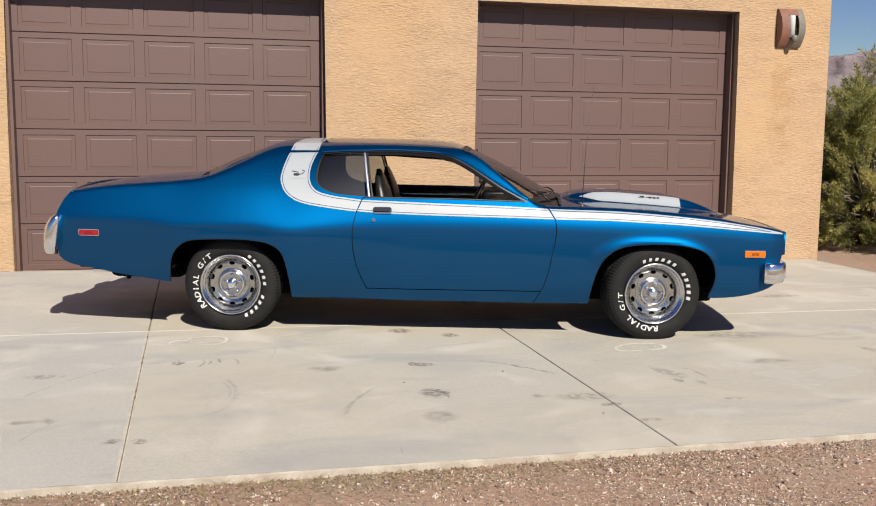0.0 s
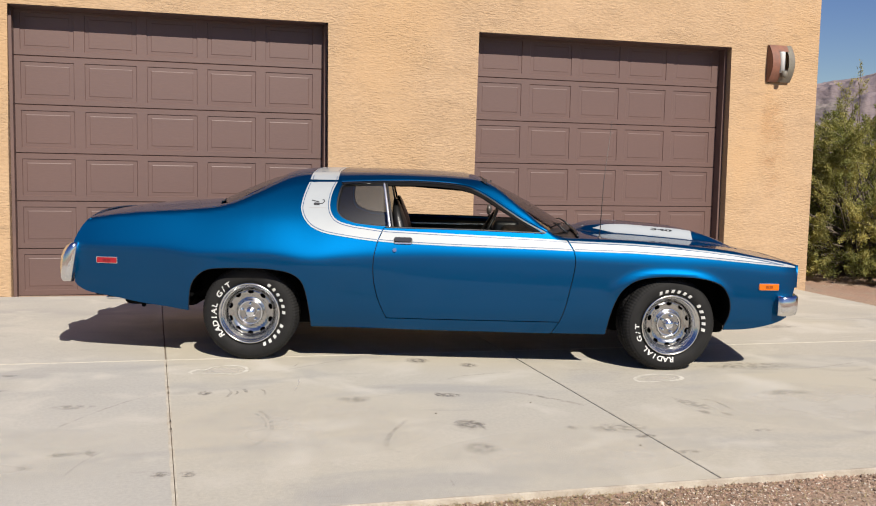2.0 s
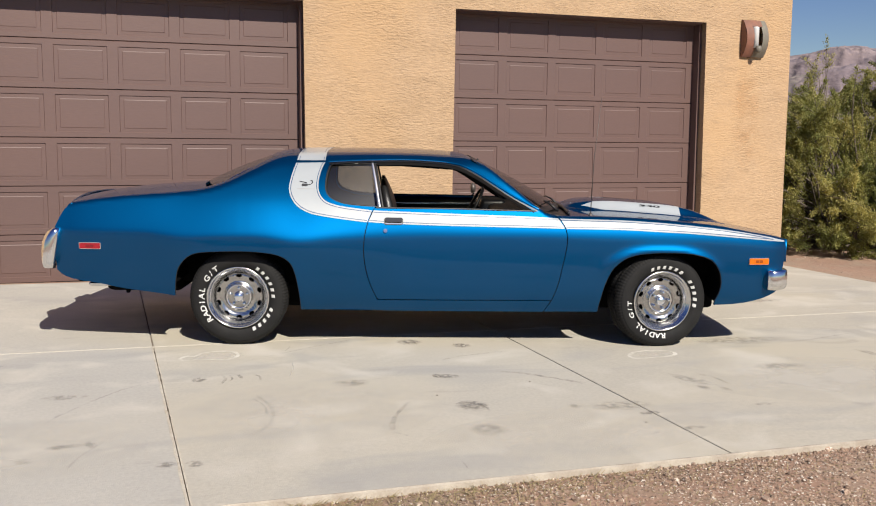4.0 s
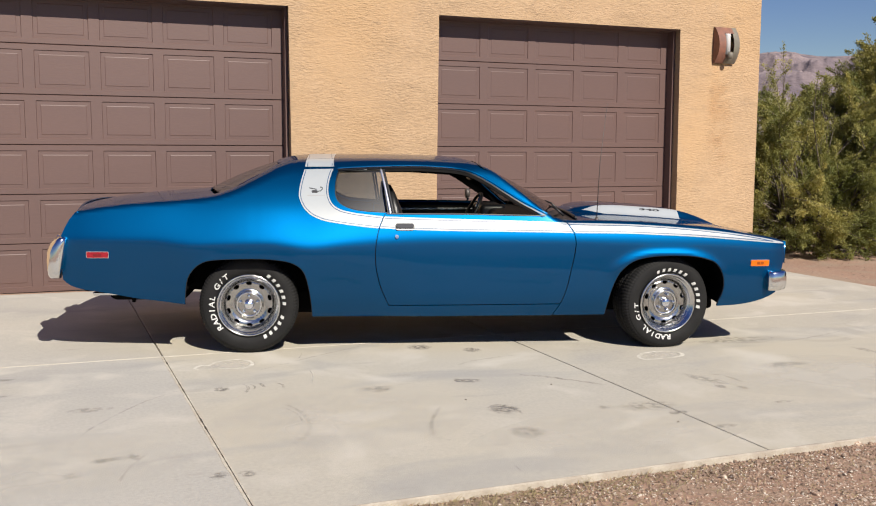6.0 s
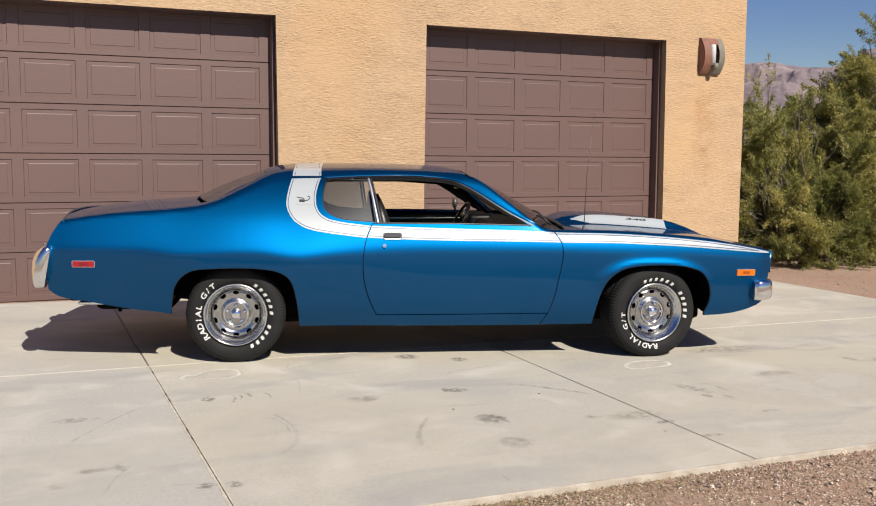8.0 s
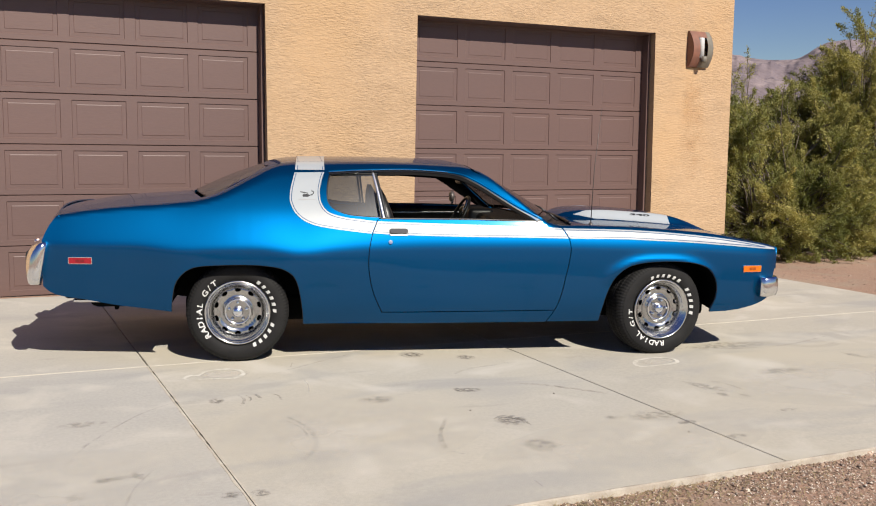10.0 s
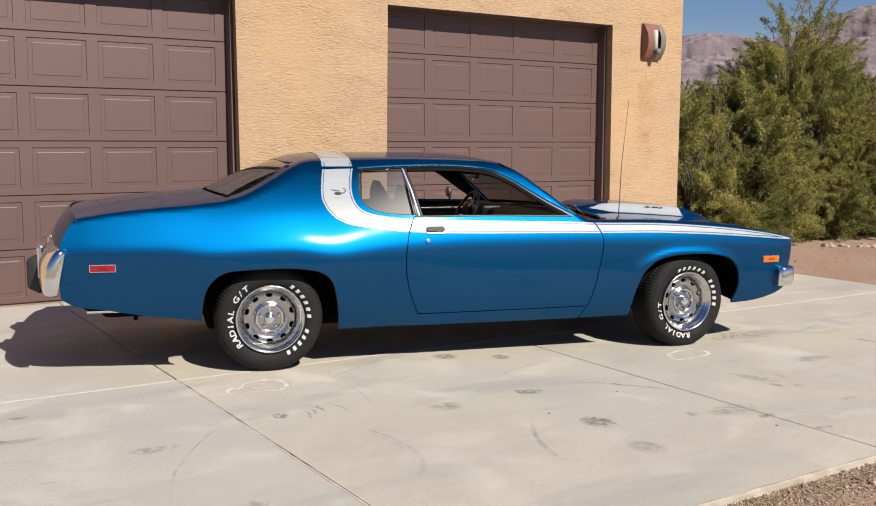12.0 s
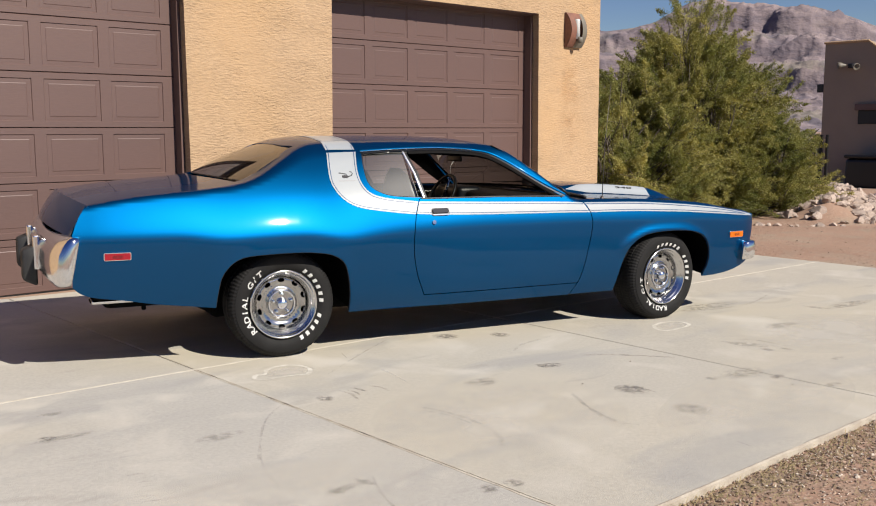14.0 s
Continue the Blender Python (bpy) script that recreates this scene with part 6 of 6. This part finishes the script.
def build_house():
    x, zb, zt = 21.9, -0.4, 3.69
    house = thing("house", "shaded tan stucco house behind the shrub", "house")
    bm = bmesh.new()
    poly = [(14.24, zb), (14.24, zt), (13.07, zt - 0.01), (12.4, 3.15), (6.0, 3.15), (6.0, zb)]
    a = [bm.verts.new((x, y, z)) for y, z in poly]
    b = [bm.verts.new((x + 7, y, z)) for y, z in poly]
    bm.faces.new(a)
    bm.faces.new(b[::-1])
    for i in range(len(poly)):
        k = (i + 1) % len(poly)
        bm.faces.new((a[i], b[i], b[k], a[k]))
    bmesh.ops.recalc_face_normals(bm, faces=bm.faces)
    # wall and cap: darker shaded and lighter sunlit stucco colours
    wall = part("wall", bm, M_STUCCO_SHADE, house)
    bm = bmesh.new()
    tube(bm, [(x - 0.01, 14.26, zt + 0.01), (x - 0.01, 13.07, zt), (x - 0.01, 12.4, 3.16), (x - 0.01, 6.0, 3.16)], 0.035, 6)
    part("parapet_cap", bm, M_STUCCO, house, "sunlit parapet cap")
    win = part("window", box_bm(x - 0.03, x + 0.02, 12.2, 13.25, 1.54, 1.90, bevel=0.01), M_BLACK, house, "dark shaded window")
    part("lintel", box_bm(x - 0.10, x - 0.031, 12.1, 13.32, 1.90, 2.06, bevel=0.01), M_JAMB, win, "dark timber lintel")
    lamp = part("flood_lamp", box_bm(x - 0.06, x - 0.004, 13.45, 13.57, 3.00, 3.12, bevel=0.01), M_BLACK, house)
    for y, aim in ((13.42, Vector((-0.55, -0.70, -0.30))), (13.60, Vector((-0.60, 0.75, -0.05)))):
        bm = bmesh.new()
        lathe(bm, [(0.0, 0.0), (0.035, 0.005), (0.045, 0.06), (0.075, 0.13), (0.095, 0.21), (0.085, 0.215), (0.0, 0.15)], 14, axis="Z")
        bmesh.ops.transform(bm, matrix=Matrix.Translation((x - 0.10, y, 3.08)) @ aim.normalized().to_track_quat("Z", "Y").to_matrix().to_4x4(), verts=bm.verts)
        part("lamp_head", bm, M_PEWTER, lamp, "grey flood lamp head", smooth=True)
    part("wall_lantern", box_bm(x - 0.02, x + 0.14, 14.245, 14.42, 2.40, 2.62, bevel=0.02), M_BLACK, house)
    bin_ = thing("storage_box", "black covered box against the shaded house wall", "box")
    part("body", box_bm(x - 0.75, x - 0.05, 11.3, 13.20, -0.13, 0.66, bevel=0.09, seg=3), M_BLACK, bin_)
    part("lid", box_bm(x - 0.78, x - 0.04, 11.28, 13.23, 0.662, 0.76, bevel=0.045, seg=3), M_BLACK, bin_)
    fence = thing("fence", "thin upright metal fence with dark posts", "fence")
    for k in range(14):
        part("bar", box_bm(19.0, 19.018, 12.78 + 0.085 * k, 12.796 + 0.085 * k, -0.12, 1.22), M_FENCE, fence)
    for z in (0.1, 1.12):
        part("rail", box_bm(19.02, 19.04, 12.70, 14.1, z, z + 0.035), M_FENCE, fence)
    for y in (12.60, 12.74):
        part("post", box_bm(18.99, 19.05, y, y + 0.06, -0.12, 1.28, bevel=0.006), M_BLACK, fence)


build_house()


def build_sconce():
    cx, zc = 6.505, 2.652
    lamp = thing("wall_lamp", "bowed rust-brown metal wall lamp with white glass tube", "wall lamp", m=Matrix.Translation((cx, WALL_Y, zc)))
    half_h, depth = 0.215, 0.125

    def bow(u, v):
        """u across, v up: the front is a shallow arc standing off the wall."""
        return Vector((u, -depth * (1 - 0.75 * (v / half_h) ** 2), v))
    panel("shield", bow, [(-0.15, -half_h), (-0.02, -half_h), (-0.02, -0.108), (-0.048, -0.108), (-0.048, 0.137), (0.085, 0.137), (0.085, half_h), (-0.15, half_h)], M_RUST, lamp, 0.03, depth=0.006, label="bowed rust-brown front plate")
    panel("shield", bow, [(-0.019, -half_h), (0.15, -half_h), (0.15, half_h), (0.086, half_h), (0.086, 0.136), (0.068, 0.136), (0.068, -0.108), (-0.019, -0.108)], M_PEWTER, lamp, 0.03, depth=0.006, label="bowed grey-green front plate")
    for s in (-1, 1):
        bm = bmesh.new()
        vs = [(s * 0.15, bow(0, v).y, v) for v in np.linspace(-half_h, half_h, 13)]
        poly = vs + [(s * 0.15, -0.002, half_h), (s * 0.15, -0.002, -half_h)]
        a = [bm.verts.new(p) for p in poly]
        b = [bm.verts.new((p[0] - s * 0.006, p[1], p[2])) for p in poly]
        bm.faces.new(a)
        bm.faces.new(b[::-1])
        for i in range(len(poly)):
            k = (i + 1) % len(poly)
            bm.faces.new((a[i], b[i], b[k], a[k]))
        bmesh.ops.recalc_face_normals(bm, faces=bm.faces)
        part("cheek", bm, M_RUST, lamp, "rusted side plate")
    bm = bmesh.new()
    lathe(bm, [(0.0, 0.128), (0.033, 0.123), (0.037, 0.108), (0.037, -0.12), (0.0, -0.125)], 20, axis="Z")
    bmesh.ops.translate(bm, verts=bm.verts, vec=(-0.006, -0.088, 0.01))
    part("glass_tube", bm, M_FROST, lamp, "white frosted glass tube", smooth=True)
    bm = bmesh.new()
    lathe(bm, [(0.0, 0.045), (0.034, 0.040), (0.036, 0.0), (0.030, -0.035), (0.0, -0.04)], 16, axis="Z")
    bmesh.ops.translate(bm, verts=bm.verts, vec=(0.01, -0.125, -0.13))
    part("socket", bm, M_PEWTER, lamp, smooth=True)


build_sconce()


# ---- marks on the concrete ----
def smudge(name, colour, strength, grain=14, spread=(0.5, 0.22)):
    """A soft-edged stain, broken up by noise."""
    m = bpy.data.materials.new(name)
    m.use_nodes = True
    nt = m.node_tree
    b = nt.nodes["Principled BSDF"]
    b.inputs["Base Color"].default_value = (*colour, 1)
    b.inputs["Roughness"].default_value = 0.9
    co = nt.nodes.new("ShaderNodeTexCoord")
    sub = nt.nodes.new("ShaderNodeVectorMath")
    sub.operation = "SUBTRACT"
    sub.inputs[1].default_value = (0.5, 0.5, 0.5)
    nt.links.new(co.outputs["Generated"], sub.inputs[0])
    flat = nt.nodes.new("ShaderNodeVectorMath")
    flat.operation = "MULTIPLY"
    flat.inputs[1].default_value = (1, 1, 0)
    nt.links.new(sub.outputs[0], flat.inputs[0])
    ln = nt.nodes.new("ShaderNodeVectorMath")
    ln.operation = "LENGTH"
    nt.links.new(flat.outputs[0], ln.inputs[0])
    fall = nt.nodes.new("ShaderNodeMapRange")
    fall.inputs["From Min"].default_value, fall.inputs["From Max"].default_value = spread
    nt.links.new(ln.outputs["Value"], fall.inputs["Value"])
    no = nt.nodes.new("ShaderNodeTexNoise")
    no.inputs["Scale"].default_value = grain
    no.inputs["Detail"].default_value = 6
    nt.links.new(co.outputs["Object"], no.inputs["Vector"])
    nr = nt.nodes.new("ShaderNodeMapRange")
    nr.inputs["From Min"].default_value, nr.inputs["From Max"].default_value = 0.35, 0.62
    nt.links.new(no.outputs["Fac"], nr.inputs["Value"])
    mu = nt.nodes.new("ShaderNodeMath")
    mu.operation = "MULTIPLY"
    nt.links.new(fall.outputs["Result"], mu.inputs[0])
    nt.links.new(nr.outputs["Result"], mu.inputs[1])
    mu2 = nt.nodes.new("ShaderNodeMath")
    mu2.operation = "MULTIPLY"
    mu2.inputs[1].default_value = strength
    nt.links.new(mu.outputs[0], mu2.inputs[0])
    nt.links.new(mu2.outputs[0], b.inputs["Alpha"])
    return m


M_SCUFF = smudge("rubber scuff", (0.20, 0.18, 0.16), 0.62, 36)
M_FAINT = smudge("faint stain", (0.27, 0.25, 0.215), 0.34, 24)
M_PALE = smudge("pale bloom", (0.58, 0.545, 0.48), 0.5, 2.0)
M_CHALK = material("chalk line", (0.90, 0.86, 0.76), 0.95, second=(0.70, 0.655, 0.56), scale=30, detail=8, contrast=(0.42, 0.60))
pavement = bpy.data.objects["pavement"]


def on_slab(x, y, lift):
    return Vector((x, y, zg(x) + lift))


def mark(x, y, w, d, turn, mat, lift=0.0012, n=20):
    bm = bmesh.new()
    c, s = math.cos(radians(turn)), math.sin(radians(turn))
    ring = []
    for k in range(n):
        a = 2 * math.pi * k / n
        px, py = 0.5 * w * math.cos(a), 0.5 * d * math.sin(a)
        ring.append(bm.verts.new(on_slab(x + c * px - s * py, y + s * px + c * py, lift)))
    bm.faces.new(ring)
    part("stain", bm, mat, pavement)


def arc_mark(points, width, mat, lift=0.0013, name="stain", closed=False):
    pts = smooth_line(points + ([points[0]] if closed else []), 8)
    bm = bmesh.new()
    rows = []
    for i, p in enumerate(pts):
        a, b = Vector(pts[max(i - 1, 0)]), Vector(pts[min(i + 1, len(pts) - 1)])
        d = (b - a).normalized()
        w = width * (0.75 + 0.5 * noise.noise(Vector((p[0] * 9, p[1] * 9, 0))))
        rows.append([bm.verts.new(on_slab(p[0] - d.y * w * k, p[1] + d.x * w * k, lift)) for k in (0.5, -0.5)])
    for a, b in zip(rows, rows[1:]):
        bm.faces.new((a[0], a[1], b[1], b[0]))
    part(name, bm, mat, pavement)


# broad pale and dull patches
for x, y, w, d, turn, mat in ((0.3, 4.9, 1.5, 1.2, 20, M_PALE), (-1.3, 4.6, 1.6, 1.0, 0, M_PALE), (1.5, 4.2, 1.8, 0.8, 10, M_PALE), (3.4, 4.8, 2.0, 1.2, -20, M_PALE),
                              (1.9, 4.55, 0.4, 0.2, 0, M_FAINT), (4.9, 7.4, 0.6, 0.2, 0, M_FAINT), (-0.93, 5.46, 0.26, 0.12, 0, M_FAINT),
                              # scuffs and part footprints
                              (1.26, 6.40, 0.20, 0.20, 0, M_SCUFF), (1.58, 6.20, 0.15, 0.16, 0, M_SCUFF), (1.20, 5.39, 0.20, 0.10, -25, M_SCUFF), (1.145, 5.42, 0.06, 0.10, 0, M_SCUFF), (0.62, 5.40, 0.24, 0.12, 0, M_FAINT), (-0.22, 5.67, 0.10, 0.13, -20, M_SCUFF),
                              (1.13, 4.75, 0.19, 0.22, -30, M_SCUFF), (1.06, 4.33, 0.20, 0.22, 0, M_FAINT), (1.67, 4.60, 0.12, 0.10, 0, M_FAINT), (2.56, 4.77, 0.07, 0.10, 0, M_SCUFF), (2.67, 4.70, 0.06, 0.10, 0, M_FAINT), (2.68, 4.37, 0.18, 0.06, 0, M_FAINT),
                              (1.98, 4.38, 0.14, 0.08, 20, M_SCUFF), (2.06, 4.09, 0.16, 0.08, 0, M_FAINT), (3.36, 5.12, 0.40, 0.16, 0, M_FAINT), (2.60, 4.95, 0.42, 0.10, -65, M_FAINT), (4.24, 5.30, 0.10, 0.26, 0, M_FAINT), (3.6, 5.9, 0.9, 0.20, -12, M_FAINT), (4.6, 5.2, 0.8, 0.16, -8, M_FAINT),
                              (-0.455, 4.22, 0.10, 0.09, 10, M_SCUFF), (-0.34, 4.20, 0.09, 0.09, 10, M_SCUFF), (-0.88, 4.58, 0.20, 0.08, 10, M_FAINT), (-1.03, 4.42, 0.10, 0.08, 40, M_FAINT), (-1.53, 5.93, 0.10, 0.09, 0, M_SCUFF), (-1.47, 5.90, 0.30, 0.08, 0, M_FAINT), (-1.39, 6.30, 0.14, 0.07, 0, M_FAINT),
                              (0.63, 5.35, 0.18, 0.10, 0, M_FAINT), (-0.91, 4.60, 0.06, 0.12, 20, M_FAINT), (-0.77, 4.59, 0.05, 0.14, 20, M_FAINT)):
    mark(x, y, w, d, turn, mat, lift=0.0010 + 0.0003 * (random.random()))
M_TRACK = smudge("tyre arc", (0.26, 0.24, 0.21), 0.17, 11, (0.78, 0.34))
M_SKID = smudge("skid stroke", (0.20, 0.185, 0.165), 0.34, 30, (0.78, 0.30))
for line, wide, mat in (([(1.54, 5.44), (1.68, 5.34), (1.80, 5.20), (1.93, 5.03)], 0.045, M_SKID), ([(1.30, 5.78), (1.38, 5.85), (1.51, 5.90), (1.85, 5.96)], 0.035, M_TRACK), ([(0.83, 4.91), (0.71, 4.72), (0.63, 4.54), (0.61, 4.41), (0.65, 4.34)], 0.03, M_SKID),
                   ([(0.06, 5.22), (0.10, 5.02), (0.08, 4.79), (0.02, 4.64), (-0.06, 4.54)], 0.028, M_SKID), ([(0.03, 5.18), (0.07, 5.01), (0.05, 4.81), (0.0, 4.68)], 0.018, M_SKID),
                   ([(0.07, 6.07), (0.32, 6.23), (0.59, 6.40), (0.97, 6.62)], 0.016, M_TRACK), ([(-0.42, 5.74), (-0.64, 5.55), (-0.87, 5.22), (-1.00, 4.96), (-1.05, 4.77)], 0.016, M_TRACK), ([(-0.69, 4.66), (-0.78, 4.49), (-0.83, 4.36), (-0.87, 4.20)], 0.016, M_TRACK),
                   ([(2.71, 5.04), (2.76, 5.00), (2.77, 4.90), (2.76, 4.81)], 0.03, M_SKID), ([(2.55, 5.12), (2.55, 4.89), (2.68, 4.80)], 0.025, M_TRACK), ([(-0.96, 5.07), (-0.92, 5.14), (-0.85, 5.16)], 0.018, M_TRACK), ([(0.78, 3.93), (0.775, 3.88), (0.77, 3.83)], 0.012, M_TRACK),
                   ([(-0.08, 5.75), (-0.07, 5.65), (-0.11, 5.53)], 0.022, M_SKID), ([(0.01, 5.74), (0.02, 5.69), (0.02, 5.64)], 0.03, M_SKID), ([(0.10, 5.72), (0.13, 5.66), (0.12, 5.57)], 0.02, M_SKID), ([(-0.04, 5.73), (-0.03, 5.66), (-0.05, 5.60)], 0.016, M_SKID),
                   ([(3.0, 6.0), (3.5, 5.8), (4.0, 5.75), (4.6, 5.9)], 0.03, M_TRACK)):
    arc_mark(line, wide, mat, lift=0.0011)
# a fan of skid strokes, and the ribs of a tyre print
for k in range(6):
    q = k / 5
    arc_mark([(1.05 + 0.03 * q, 4.80 - 0.05 * q), (1.12 + 0.02 * q, 4.84 - 0.07 * q), (1.18, 4.80 - 0.09 * q), (1.21 - 0.03 * q, 4.72 - 0.09 * q)], 0.014, M_SKID, lift=0.0014)
    arc_mark([(1.00 + 0.02 * q, 4.40 - 0.12 * q), (1.06 + 0.02 * q, 4.40 - 0.12 * q), (1.12, 4.34 - 0.10 * q)], 0.008, M_TRACK, lift=0.0014)
for k in range(7):
    q = k / 6
    x, y = -1.415 - 0.075 * q * q, 5.25 - 0.30 * q
    arc_mark([(x - 0.035, y + 0.008), (x, y), (x + 0.03, y - 0.016)], 0.013, M_TRACK, lift=0.0013)
# pale scratches and chalk drawn round where the wheels have stood
arc_mark([(0.40, 6.08), (0.37, 5.95), (0.35, 5.81), (0.27, 5.53)], 0.010, M_PALE)
arc_mark([(0.45, 6.49), (0.40, 6.36), (0.36, 6.28)], 0.008, M_PALE)
mark(-0.06, 6.27, 0.34, 0.24, 0, M_PALE, 0.0013)
mark(2.73, 5.62, 0.40, 0.20, 0, M_PALE, 0.0013)
arc_mark([(-0.30, 6.25), (-0.25, 6.31), (-0.20, 6.30), (-0.14, 6.38), (-0.04, 6.41), (0.05, 6.37), (0.065, 6.25), (-0.01, 6.15), (-0.08, 6.17), (-0.18, 6.19), (-0.27, 6.19)], 0.033, M_CHALK, lift=0.0016, name="chalk_mark", closed=True)
arc_mark([(2.55, 5.61), (2.64, 5.70), (2.78, 5.73), (2.89, 5.69), (2.90, 5.60), (2.82, 5.54), (2.68, 5.53), (2.56, 5.54)], 0.033, M_CHALK, lift=0.0016, name="chalk_mark", closed=True)
# specks of grit
for x, y in ((1.63, 5.14), (1.87, 4.23), (1.01, 4.99)):
    bm = bmesh.new()
    bmesh.ops.create_icosphere(bm, subdivisions=1, radius=0.0055)
    bmesh.ops.transform(bm, matrix=Matrix.Translation(on_slab(x, y, 0.003)) @ Matrix.Diagonal((1.3, 0.8, 0.5, 1)), verts=bm.verts)
    tagged(part("pebble", bm, M_TWIG), "tiny dark pebble lying on the concrete", "pebble", group="grit on the driveway")

# a faint rust streak under the wall lamp
bm = bmesh.new()
bm.faces.new([bm.verts.new((6.47 + 0.20 * math.cos(a), WALL_Y - 0.0025, 1.75 + 0.75 * math.sin(a))) for a in np.linspace(0, 2 * math.pi, 25)[:-1]])
M_STREAK = smudge("rust streak", (0.46, 0.22, 0.07), 0.16, 5)
streak_co = M_STREAK.node_tree.nodes["Vector Math.001"]
streak_co.inputs[1].default_value = (1, 0, 1)
part("stain", bm, M_STREAK, bpy.data.objects["wall_south"])
